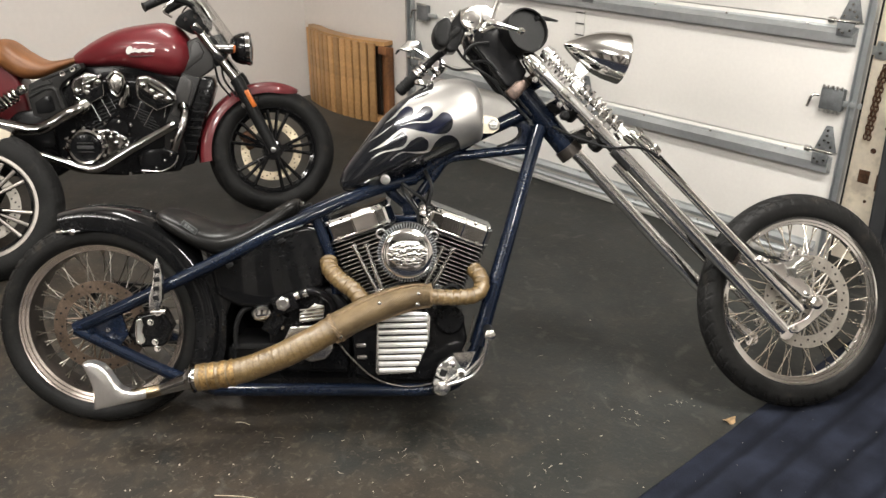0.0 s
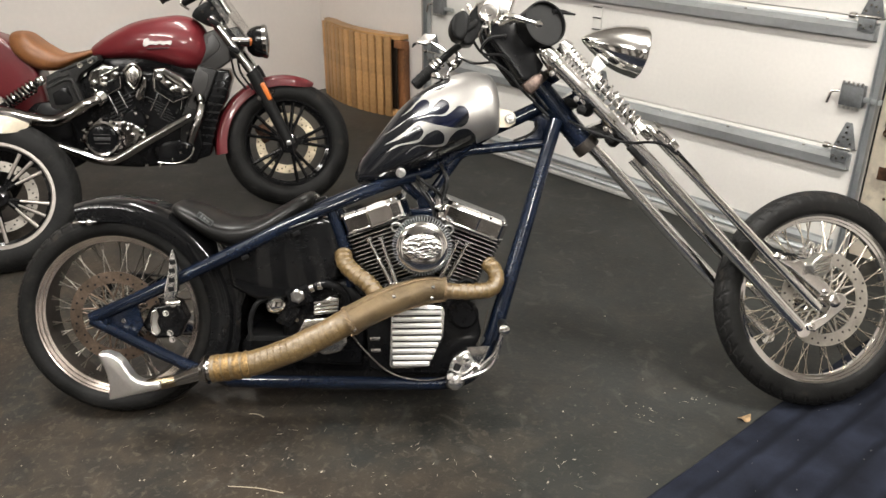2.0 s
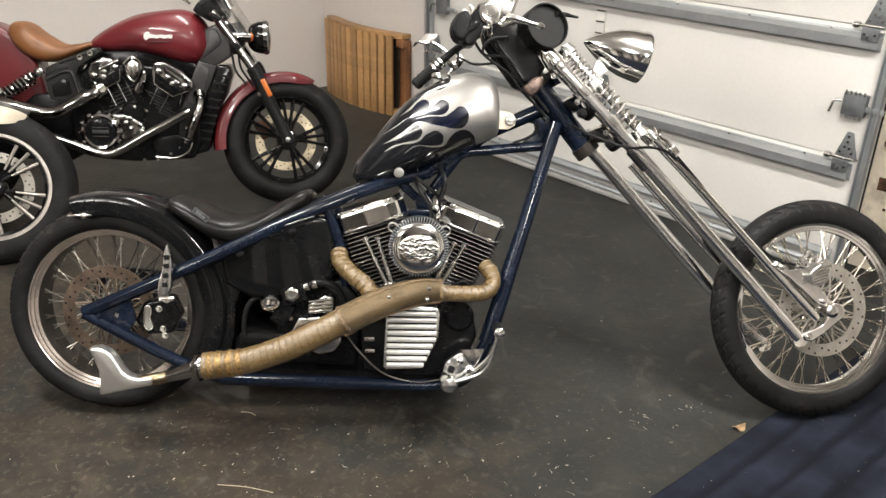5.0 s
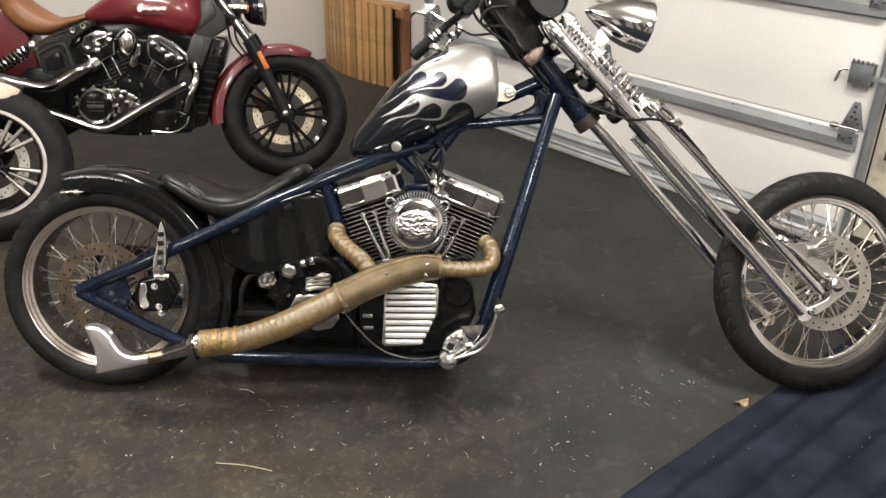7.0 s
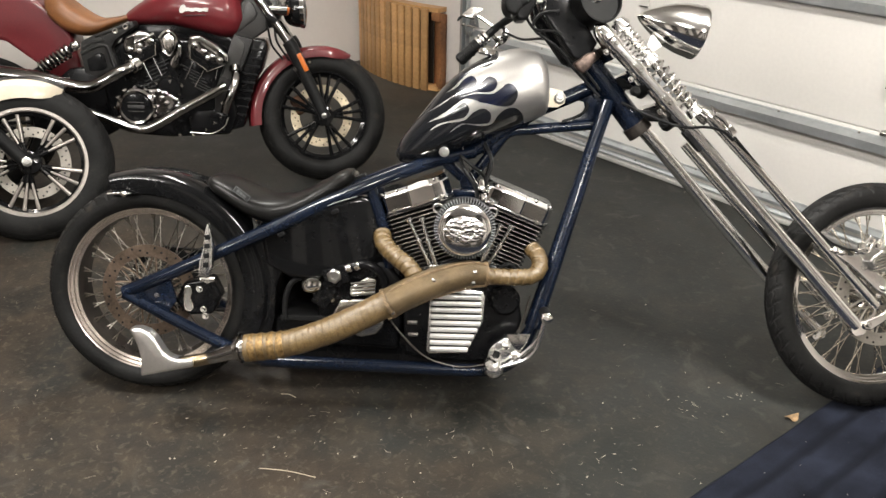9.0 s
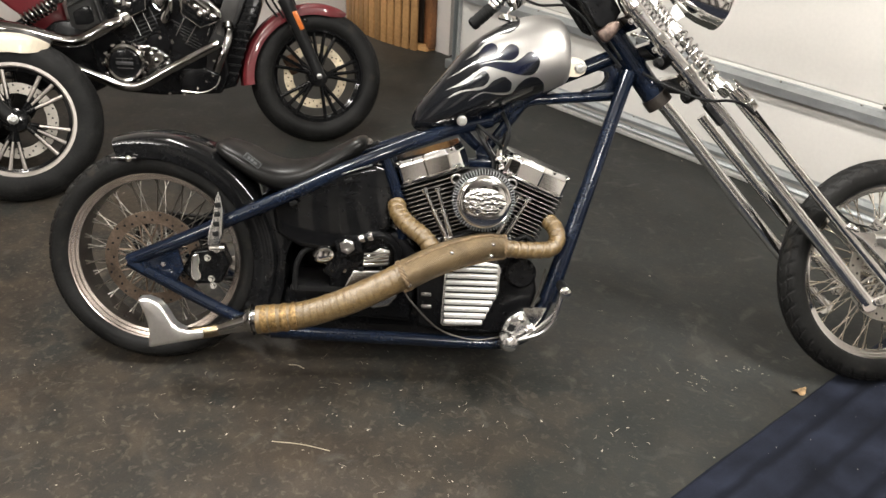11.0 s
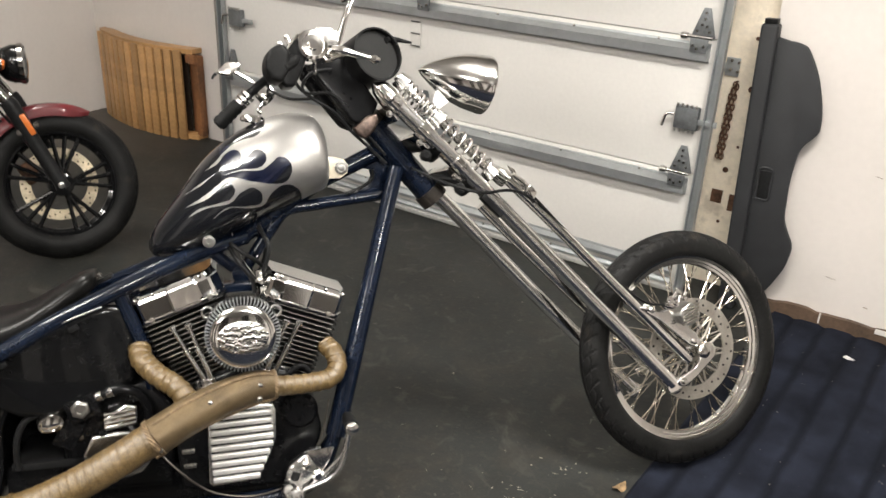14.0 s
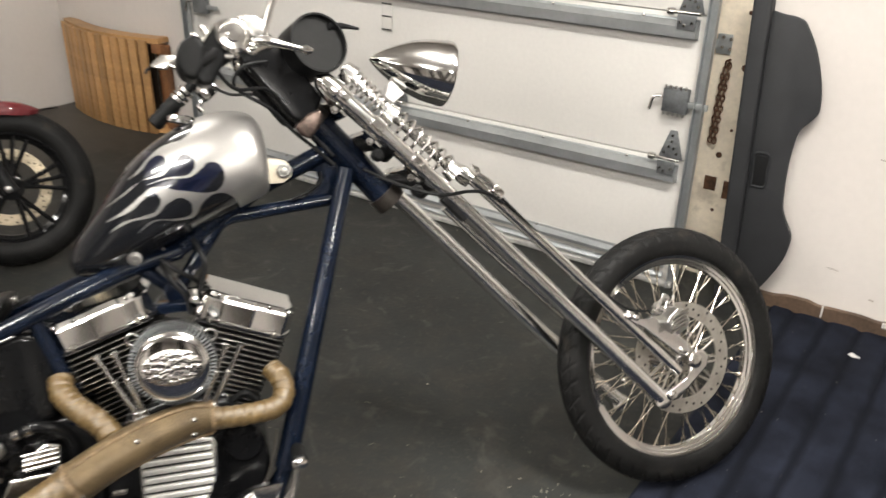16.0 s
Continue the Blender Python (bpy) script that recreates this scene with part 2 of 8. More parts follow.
def floor_material():
    m = bpy.data.materials.new("worn_dark_floor")
    m.use_nodes = True
    nt = m.node_tree
    n, l = nt.nodes, nt.links
    b = n["Principled BSDF"]
    tc = n.new("ShaderNodeTexCoord")

    def noise_at(scale, detail=6, distort=0.0):
        t = n.new("ShaderNodeTexNoise")
        t.inputs["Scale"].default_value, t.inputs["Detail"].default_value, t.inputs["Distortion"].default_value = scale, detail, distort
        l.new(tc.outputs["Object"], t.inputs["Vector"])
        return t.outputs[0]

    def band(value, a, c):
        r = n.new("ShaderNodeMapRange")
        r.inputs[1].default_value, r.inputs[2].default_value = a, c
        l.new(value, r.inputs[0])
        return r.outputs[0]

    def mixed(fac, a, c):
        x = n.new("ShaderNodeMix")
        x.data_type = "RGBA"
        l.new(fac, x.inputs[0])
        for s, v in ((x.inputs[6], a), (x.inputs[7], c)):
            if isinstance(v, tuple):
                s.default_value = (*v, 1)
            else:
                l.new(v, s)
        return x.outputs[2]

    def times(a, v):
        x = n.new("ShaderNodeMath")
        x.operation = "MULTIPLY"
        l.new(a, x.inputs[0])
        if isinstance(v, float):
            x.inputs[1].default_value = v
        else:
            l.new(v, x.inputs[1])
        return x.outputs[0]

    b.inputs["Specular IOR Level"].default_value = 0.24
    col = mixed(band(noise_at(1.1), 0.35, 0.7), (0.0142, 0.0156, 0.0147), (0.0292, 0.0308, 0.0286))
    # worn towards the open end of the garage, where the dirt is tracked in
    sep = n.new("ShaderNodeSeparateXYZ")
    l.new(tc.outputs["Object"], sep.inputs[0])
    deep = n.new("ShaderNodeMapRange")
    deep.inputs[1].default_value, deep.inputs[2].default_value = 3.4, 2.2
    l.new(sep.outputs[1], deep.inputs[0])
    # a strip beside the runner stayed clean
    ragged = n.new("ShaderNodeMath")
    ragged.operation = "MULTIPLY_ADD"
    ragged.inputs[1].default_value = 0.22
    l.new(noise_at(7, 6), ragged.inputs[0])
    l.new(sep.outputs[0], ragged.inputs[2])
    strip = n.new("ShaderNodeMapRange")
    strip.inputs[1].default_value, strip.inputs[2].default_value, strip.inputs[3].default_value = 0.07, -0.0, 0.12
    l.new(ragged.outputs[0], strip.inputs[0])
    wear = n.new("ShaderNodeMath")
    wear.operation = "MULTIPLY"
    l.new(deep.outputs[0], wear.inputs[0])
    l.new(strip.outputs[0], wear.inputs[1])
    reach = n.new("ShaderNodeMapRange")
    reach.inputs[3].default_value = 0.3
    l.new(wear.outputs[0], reach.inputs[0])
    side = n.new("ShaderNodeMapRange")
    side.inputs[1].default_value, side.inputs[2].default_value, side.inputs[3].default_value = -1.35, -2.1, 0.72
    l.new(sep.outputs[0], side.inputs[0])
    dirt = times(times(band(noise_at(2.6, 8, 0.9), 0.3, 0.62), wear.outputs[0]), side.outputs[0])
    clean = n.new("ShaderNodeMath")
    clean.operation = "SUBTRACT"
    clean.inputs[0].default_value = 1.0
    l.new(strip.outputs[0], clean.inputs[1])
    col = mixed(times(times(clean.outputs[0], deep.outputs[0]), 0.7), col, (0.0105, 0.0122, 0.0115))
    col = mixed(times(dirt, 0.85), col, (0.041, 0.0272, 0.0172))
    col = mixed(times(band(noise_at(3.4, 9, 0.9), 0.48, 0.68), 0.55), col, (0.0105, 0.0112, 0.0102))
    smear = times(band(noise_at(9.0, 10, 1.0), 0.42, 0.7), reach.outputs[0])
    col = mixed(times(smear, 0.5), col, (0.07, 0.054, 0.037))
    crumb = times(band(noise_at(48, 9, 0.8), 0.55, 0.68), reach.outputs[0])
    col = mixed(times(crumb, 0.36), col, (0.13, 0.108, 0.08))
    col = mixed(times(band(noise_at(6, 12, 1.9), 0.6, 0.74), 0.5), col, (0.085, 0.08, 0.07))
    col = mixed(times(band(noise_at(17, 12, 2.6), 0.69, 0.73), 0.4), col, (0.16, 0.15, 0.13))
    col = mixed(times(band(noise_at(120, 4), 0.71, 0.77), 0.4), col, (0.2, 0.185, 0.16))
    # pale dust gathered in the corner by the bench
    corner = times(band(sep.outputs[0], -2.9, -3.85), band(sep.outputs[1], 3.6, 4.5))
    dust = n.new("ShaderNodeMath")
    dust.operation, dust.use_clamp = "MULTIPLY_ADD", True
    l.new(noise_at(5, 6, 0.6), dust.inputs[0])
    dust.inputs[1].default_value = 0.5
    dust.inputs[2].default_value = 0.55
    col = mixed(times(corner, dust.outputs[0]), col, (0.105, 0.093, 0.078))
    fine = noise_at(210, 3)
    col = mixed(times(band(fine, 0.45, 0.75), 0.35), col, (0.009, 0.009, 0.0085))
    l.new(col, b.inputs["Base Color"])
    r = n.new("ShaderNodeMapRange")
    r.inputs[3].default_value, r.inputs[4].default_value = 0.38, 0.66
    l.new(noise_at(3.2), r.inputs[0])
    l.new(r.outputs[0], b.inputs["Roughness"])
    bp = n.new("ShaderNodeBump")
    bp.inputs["Distance"].default_value = 0.001
    l.new(noise_at(70, 6), bp.inputs["Height"])
    l.new(bp.outputs[0], b.inputs["Normal"])
    return m


FLOOR = floor_material()


def rug_material():
    """Navy pile, with the shade of the welt grooves painted in as darker stripes."""
    m = mat("navy_rug", (0.0118, 0.0138, 0.0218), 0.95, 0.0, 0.3, 7, 360, 0.003)
    n, l = m.node_tree.nodes, m.node_tree.links
    b = n["Principled BSDF"]
    b.inputs["Specular IOR Level"].default_value = 0.1
    old = b.inputs["Base Color"].links[0].from_socket
    tc, sep, wob = n.new("ShaderNodeTexCoord"), n.new("ShaderNodeSeparateXYZ"), n.new("ShaderNodeTexNoise")
    wob.inputs["Scale"].default_value, wob.inputs["Detail"].default_value = 9, 4
    l.new(tc.outputs["Object"], sep.inputs[0])
    l.new(tc.outputs["Object"], wob.inputs["Vector"])

    def calc(op, a, v, w=None):
        x = n.new("ShaderNodeMath")
        x.operation = op
        for k, q in enumerate((a, v, w)):
            if q is None:
                continue
            if isinstance(q, float):
                x.inputs[k].default_value = q
            else:
                l.new(q, x.inputs[k])
        return x.outputs[0]

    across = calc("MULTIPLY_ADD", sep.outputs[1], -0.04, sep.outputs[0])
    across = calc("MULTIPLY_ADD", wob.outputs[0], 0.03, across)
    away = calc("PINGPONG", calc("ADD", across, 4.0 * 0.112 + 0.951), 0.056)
    groove_shade = n.new("ShaderNodeMapRange")
    groove_shade.inputs[1].default_value, groove_shade.inputs[2].default_value, groove_shade.inputs[3].default_value, groove_shade.inputs[4].default_value = 0.005, 0.02, 0.75, 0.0
    l.new(away, groove_shade.inputs[0])
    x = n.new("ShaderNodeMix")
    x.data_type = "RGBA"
    l.new(groove_shade.outputs[0], x.inputs[0])
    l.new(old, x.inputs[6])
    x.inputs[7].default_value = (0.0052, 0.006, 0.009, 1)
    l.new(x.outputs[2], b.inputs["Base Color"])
    return m


RUG = rug_material()

# ---- mesh helpers ----


def bm_new():
    return bmesh.new()


def part(name, bm, material, parent=None, label="", m=None, sharp=38):
    me = bpy.data.meshes.new(name)
    bmesh.ops.recalc_face_normals(bm, faces=bm.faces[:])
    bm.to_mesh(me)
    bm.free()
    for mt in material if isinstance(material, (list, tuple)) else (material,):
        me.materials.append(mt)
    me.polygons.foreach_set("use_smooth", [True] * len(me.polygons))
    me.set_sharp_from_angle(angle=radians(sharp))
    ob = new(name, me)
    if parent:
        ob.parent = parent
    if m:
        ob.matrix_basis = m
    if label:
        ob["label"] = label
    return ob


def again(name, ob, m, parent=None):
    """Another object on the same mesh."""
    o = new(name, ob.data)
    o.parent = parent or ob.parent
    o.matrix_basis = m
    return o


def thing(name, m, label, category, group="", kind=""):
    return_ob = new(name)
    return_ob.empty_display_size = 0.1
    return_ob.matrix_basis = m
    return tagged(return_ob, label, category, group, kind)


def merge(bm, other, m=None):
    if m:
        bmesh.ops.transform(other, matrix=m, verts=other.verts[:])
    me = bpy.data.meshes.new("tmp")
    other.to_mesh(me)
    other.free()
    bm.from_mesh(me)
    bpy.data.meshes.remove(me)
    return bm


def box(bm, c, s, m=None, bev=0.0, seg=2):
    t = bmesh.new()
    bmesh.ops.create_cube(t, size=1.0)
    bmesh.ops.scale(t, vec=s, verts=t.verts[:])
    if bev:
        bmesh.ops.bevel(t, geom=t.edges[:], offset=bev, segments=seg, profile=0.6, affect="EDGES")
    return merge(bm, t, Matrix.Translation(c) @ (m or Matrix()))


def slant(deg):
    """Turn in the bike's side plane: positive tips the x axis up."""
    return Matrix.Rotation(radians(-deg), 4, "Y")


def curve_points(pts, n):
    """Catmull-Rom through pts, n steps a span."""
    p = [Vector(q) for q in pts]
    if n <= 1:
        return p
    e = [2 * p[0] - p[1]] + p + [2 * p[-1] - p[-2]]
    out = []
    for i in range(1, len(e) - 2):
        for k in range(n):
            t = k / n
            a, b, c, d = e[i - 1:i + 3]
            out.append(0.5 * (2 * b + (c - a) * t + (2 * a - 5 * b + 4 * c - d) * t * t + (3 * b - a - 3 * c + d) * t ** 3))
    return out + [p[-1]]


def tube(bm, pts, r, seg=12, n=1, caps=True, flat=1.0):
    """A round bar along pts; r a number, a list for pts, or a function of 0..1."""
    p = curve_points(pts, n)
    total = len(p)
    if isinstance(r, (list, tuple)):
        rad = [float(np.interp(i / (total - 1) * (len(r) - 1), range(len(r)), r)) for i in range(total)]
    elif callable(r):
        rad = [r(i / (total - 1)) for i in range(total)]
    else:
        rad = [r] * total
    side, rings = None, []
    for i, q in enumerate(p):
        d = (p[min(i + 1, total - 1)] - p[max(i - 1, 0)]).normalized()
        if side is None:
            side = d.orthogonal().normalized()
        side = (side - d * side.dot(d)).normalized()
        up = d.cross(side)
        rings.append([bm.verts.new(q + rad[i] * (math.cos(a) * side + flat * math.sin(a) * up)) for a in (2 * math.pi * k / seg for k in range(seg))])
    for a, b in zip(rings, rings[1:]):
        for k in range(seg):
            bm.faces.new((a[k], a[(k + 1) % seg], b[(k + 1) % seg], b[k]))
    if caps:
        bm.faces.new(rings[0][::-1])
        bm.faces.new(rings[-1])
    return bm


def lathe(bm, prof, m=None, seg=48, closed=False):
    """Revolve (radius, height) pairs about the local y axis."""
    m = m or Matrix()
    rings = []
    for r, h in prof:
        rings.append([bm.verts.new(m @ Vector((r * math.cos(a), h, r * math.sin(a)))) for a in (2 * math.pi * k / seg for k in range(seg))])
    pairs = list(zip(rings, rings[1:])) + ([(rings[-1], rings[0])] if closed else [])
    for a, b in pairs:
        for k in range(seg):
            bm.faces.new((a[k], a[(k + 1) % seg], b[(k + 1) % seg], b[k]))
    if not closed:
        for ring in (rings[0], rings[-1]):
            bm.faces.new(ring)
    return bm


def prism(bm, outline, y0, y1, bev=0.0, m=None, seg=2):
    """A plate with an outline of (x, z) pairs, from y0 to y1."""
    t = bmesh.new()
    vs = [t.verts.new((x, y0, z)) for x, z in outline]
    f = t.faces.new(vs)
    g = bmesh.ops.extrude_face_region(t, geom=[f])
    bmesh.ops.translate(t, vec=(0, y1 - y0, 0), verts=[v for v in g["geom"] if isinstance(v, bmesh.types.BMVert)])
    if bev:
        bmesh.ops.bevel(t, geom=t.edges[:], offset=bev, segments=seg, profile=0.6, affect="EDGES")
    return merge(bm, t, m)


def helix(a, b, r, turns, n=14):
    a, b = Vector(a), Vector(b)
    d = (b - a).normalized()
    s = d.orthogonal().normalized()
    u = d.cross(s)
    total = int(turns * n)
    return [a.lerp(b, i / total) + r * (math.cos(2 * math.pi * i / n) * s + math.sin(2 * math.pi * i / n) * u) for i in range(total + 1)]


def loft(bm, stations, nx, nth, power=2.3, lift=0.0):
    """A rounded body along x through stations of (x, bottom, top, half width). Returns the grid of vertices."""
    st = np.array(stations, float)
    u = np.linspace(0, 1, nx)
    su = np.linspace(0, 1, len(st))
    pts = curve_points([Vector((s[0], s[1], s[2])) for s in st], 24)
    wid = curve_points([Vector((s[3], 0, 0)) for s in st], 24)
    k = np.linspace(0, 1, len(pts))
    grid = []
    for t in u:
        x, zb, zt = (float(np.interp(t, k, [p[i] for p in pts])) for i in range(3))
        w = max(1e-4, float(np.interp(t, k, [p[0] for p in wid])))
        zc, h = (zb + zt) / 2, max(1e-4, (zt - zb) / 2)
        row = []
        for j in range(nth):
            a = 2 * math.pi * j / nth
            c, s = math.cos(a), math.sin(a)
            yy = w * math.copysign(abs(c) ** (2 / power), c)
            zz = h * math.copysign(abs(s) ** (2 / power), s)
            yy *= 1 - lift * (zz / h * 0.5 + 0.5) ** 2
            row.append(bm.verts.new((x, yy, zc + zz)))
        grid.append(row)
    for a, b in zip(grid, grid[1:]):
        for j in range(nth):
            bm.faces.new((a[j], a[(j + 1) % nth], b[(j + 1) % nth], b[j]))
    bm.faces.new(grid[0])
    bm.faces.new(grid[-1])
    return bm


def bolt(bm, x, y, z, r=0.007, depth=0.008):
    """A hexagon head that faces the near side (-y)."""
    lathe(bm, [(r, 0), (r, -depth * 0.7), (r * 0.8, -depth)], Matrix.Translation((x, y, z)), 6)
    return lathe(bm, [(r * 1.35, 0), (r * 1.35, -0.002)], Matrix.Translation((x, y, z)), 16)

# ---- the garage ----


def slab(name, lo, hi, material, label, kind="structure", bev=0.0):
    bm = bm_new()
    c = [(a + b) / 2 for a, b in zip(lo, hi)]
    box(bm, (0, 0, 0), [b - a for a, b in zip(lo, hi)], None, bev)
    ob = part(name, bm, material, None, label, Matrix.Translation(c))
    return tagged(ob, label, "", "", kind)


X0, X1, Y0, Y1, TOP = -5.12, 2.9, -2.9, 3.74, 2.62
DOOR_L, DOOR_R, DOOR_Y = -3.76, -1.145, 3.63

floor = bm_new()
box(floor, (0, 0, -0.06), (X1 - X0 + 0.6, 10.9, 0.12))
tagged(part("floor", floor, FLOOR, None, "", Matrix.Translation(((X0 + X1) / 2, -1.2, 0))), "dark painted concrete floor with scuffs and tracked dirt", "floor", "", "structure")
slab("ceiling", (X0 - 0.2, Y0 - 0.2, TOP), (X1 + 0.2, 4.2, TOP + 0.12), CEIL, "plain white garage ceiling board")
slab("wall_west", (X0 - 0.15, Y0, 0), (X0, 4.1, TOP), WALL, "off-white painted garage wall beside the red motorcycle")
# dark sections are added out of view, to put contrast into chrome reflections
for k, (ya, yb, m) in enumerate(((Y0, -2.3, WALL), (-2.3, -1.55, DARK_BAY), (-1.55, -0.95, WALL), (-0.95, -0.2, DARK_BAY), (-0.2, 0.5, WALL), (0.5, 1.3, DARK_BAY), (1.3, 4.1, WALL))):
    slab("wall_east_%d" % (k + 1), (X1, ya, 0), (X1 + 0.15, yb, TOP), m, "plain off-white painted garage wall" if m == WALL else "unseen dark wall section added for the chrome to reflect")
# unseen too: pale and dark pieces alternate so the chrome mirrors stripes
for k, (xa, xb, m) in enumerate(((X0 - 0.15, -3.6, WALL), (-3.6, -2.2, DARK_BAY), (-2.2, -1.4, WALL), (-1.4, 0.1, DARK_BAY), (0.1, 0.9, WALL), (0.9, 2.0, DARK_BAY), (2.0, X1 + 0.15, WALL))):
    slab("wall_south_%d" % (k + 1), (xa, Y0 - 0.15, 0), (xb, Y0, TOP), m, "plain off-white garage wall" if m == WALL else "unseen dark wall section added for the chrome to reflect")
slab("wall_north_1", (X0, 3.765, 0), (-4.0, 3.95, TOP), WALL, "off-white wall between the corner and the garage door")
slab("wall_north_2", (-1.0, Y1 - 0.03, 0), (X1, 3.95, TOP), WALL, "off-white wall with small dents and scuffs")
slab("wall_north_3", (-4.0, 3.84, 1.9), (-1.0, 3.95, TOP), WALL, "wall above the garage door")

# scuffed strip at the foot of the right wall
base = bm_new()
rs = random.Random(4)
n = 90
top = [(-0.99 + i * 3.55 / n, 0.056 + 0.007 * math.sin(i * 0.9) * math.sin(i * 0.37) + rs.uniform(-0.007, 0.007)) for i in range(n + 1)]
prism(base, [(-0.99, 0.0)] + [(2.56, 0.0)] + top[::-1], 3.688, 3.709)
tagged(part("baseboard", base, BASE), "scuffed brown strip along the foot of the white wall", "baseboard", "", "structure")
drips = bpy.data.objects["baseboard"]
for x, w, h in ((-0.62, 0.006, 0.045), (-0.4, 0.05, 0.02), (-0.27, 0.015, 0.034), (0.05, 0.03, 0.022), (0.32, 0.014, 0.045)):
    bm = bm_new()
    box(bm, (x, 3.6865, 0.06 - h / 2), (w, 0.003, h), None, 0.001)
    part("paint_drip", bm, DOOR_WHITE, drips, "white paint drip")

HINGE_STEEL = mat("dull_zinc", (0.2, 0.21, 0.215), 0.45, 0.7, 0.15, 20, 90)
# sectional door: panels, struts, hinges, locks
door = thing("garage_door", Matrix.Translation((0, DOOR_Y, 0)), "white sectional garage door, closed, with galvanised struts", "garage door", "", "structure")
JOINTS = (0.008, 0.505, 1.022, 1.54, 2.06)
for a, b in zip(JOINTS, JOINTS[1:]):
    bm = bm_new()
    box(bm, ((DOOR_L + DOOR_R) / 2, 0.02, (a + b) / 2), (DOOR_R - DOOR_L, 0.04, b - a - 0.004), None, 0.002)
    part("panel", bm, DOOR_WHITE, door)


def strut(z, x0=DOOR_L + 0.05, x1=DOOR_R - 0.05, h=0.07, d=0.042):
    """A hat-shaped galvanised rail across the door."""
    bm = bm_new()
    t = 0.0025
    prof = [(0, -h / 2), (-0.004, -h / 2), (-0.004, -h / 2 + 0.008), (-d, -h / 2 + 0.012), (-d, h / 2 - 0.022), (-0.006, h / 2 - 0.008), (-0.004, h / 2), (0, h / 2)]
    rows = [[bm.verts.new((x, y, z + zz)) for y, zz in prof] for x in (x0, x1)]
    for i in range(len(prof) - 1):
        bm.faces.new((rows[0][i], rows[0][i + 1], rows[1][i + 1], rows[1][i]))
    for r in rows:
        bm.faces.new(r)
    ob = part("strut", bm, GALV, door, "galvanised steel strut")
    for k in range(7):
        bm = bm_new()
        lathe(bm, [(0.006, 0), (0.006, -0.004), (0.003, -0.006)], Matrix.Translation((x0 + 0.2 + k * (x1 - x0 - 0.4) / 6, -0.004, z + h / 2 - 0.005)), 8)
        part("screw", bm, WORN_CHROME, ob)
    return ob


for z in (0.453, 0.97, 1.488):
    strut(z)
strut(0.087, h=0.046, d=0.026)
strut(0.036, h=0.026, d=0.02)
bm = bm_new()
box(bm, ((DOOR_L + DOOR_R) / 2, -0.02, 0.012), (DOOR_R - DOOR_L, 0.03, 0.022), None, 0.006, 3)
part("weather_seal", bm, mat("pale_rubber", (0.34, 0.33, 0.31), 0.6), door, "pale rubber bottom seal")


def hinge(x, z, s=1.0):
    """Triangular leaf above, square leaf below, and a pin."""
    bm = bm_new()
    prism(bm, [(-0.045 * s, 0.0), (0.045 * s, 0.0), (0.012 * s, 0.105), (-0.012 * s, 0.105)], -0.012, -0.004, 0.002, Matrix.Translation((x, 0, z)))
    prism(bm, [(-0.03 * s, -0.05), (0.03 * s, -0.05), (0.034 * s, 0.0), (-0.034 * s, 0.0)], -0.05, -0.044, 0.002, Matrix.Translation((x, 0, z)))
    ob = part("hinge", bm, HINGE_STEEL, door, "galvanised hinge with a pin")
    bm = bm_new()
    tube(bm, [(x - 0.06 * s, -0.03, z + 0.003), (x + 0.04 * s, -0.03, z + 0.003)], 0.007, 10)
    lathe(bm, [(0.012, -0.012), (0.014, 0), (0.012, 0.012)], Matrix.Translation((x - 0.062 * s, -0.03, z + 0.003)) @ Matrix.Rotation(radians(90), 4, "Z"), 10)
    part("pin", bm, WORN_CHROME, ob)
    bm = bm_new()
    for dx, dz in ((-0.024, 0.022), (0.022, 0.022), (-0.008, 0.045), (0.01, 0.04), (0, 0.066), (0, 0.088), (-0.02, -0.025), (0.02, -0.025), (-0.005, -0.035)):
        lathe(bm, [(0.006, 0), (0.005, -0.006)], Matrix.Translation((x + dx * s, -0.012 if dz > 0 else -0.05, z + dz)), 6)
    part("rivet", bm, WORN_CHROME, ob)


for z in (0.508, 1.025, 1.543):
    for x in (DOOR_R - 0.084, (DOOR_L + DOOR_R) / 2, DOOR_L + 0.045):
        hinge(x, z)


def slide_lock(x, z, way):
    bm = bm_new()
    box(bm, (x, -0.018, z), (0.09, 0.03, 0.086), None, 0.004)
    ob = part("slide_lock", bm, HINGE_STEEL, door, "galvanised slide lock")
    bm = bm_new()
    box(bm, (x + way * 0.07, -0.02, z - 0.01), (0.09, 0.01, 0.022), None, 0.002)
    part("bolt", bm, GALV, ob)
    bm = bm_new()
    tube(bm, [(x - way * 0.05, -0.03, z + 0.01), (x - way * 0.075, -0.04, z + 0.005), (x - way * 0.085, -0.045, z - 0.04)], 0.006, 8, 4)
    part("pull", bm, WORN_CHROME, ob)
    bm = bm_new()
    for k in range(5):
        box(bm, (x - 0.036 + k * 0.018, -0.035, z + 0.048), (0.008, 0.006, 0.014), None, 0.001)
        box(bm, (x - 0.036 + k * 0.018, -0.035, z - 0.048), (0.008, 0.006, 0.012), None, 0.001)
    part("slot", bm, RAW_STEEL, ob)


slide_lock(-1.235, 0.726, 1)
slide_lock(-3.66, 0.787, 1)
# a clip with three small cross bars on the middle panel
bm = bm_new()
box(bm, (-2.518, -0.004, 0.862), (0.05, 0.006, 0.12), None, 0.001)
clip_part = part("clip_plate", bm, DOOR_WHITE, door)
for dz in (-0.055, 0.0, 0.052):
    bm = bm_new()
    box(bm, (-2.518, -0.009, 0.862 + dz), (0.05, 0.006, 0.005), None, 0.001)
    part("clip_bar", bm, GREY_ALLOY, clip_part)


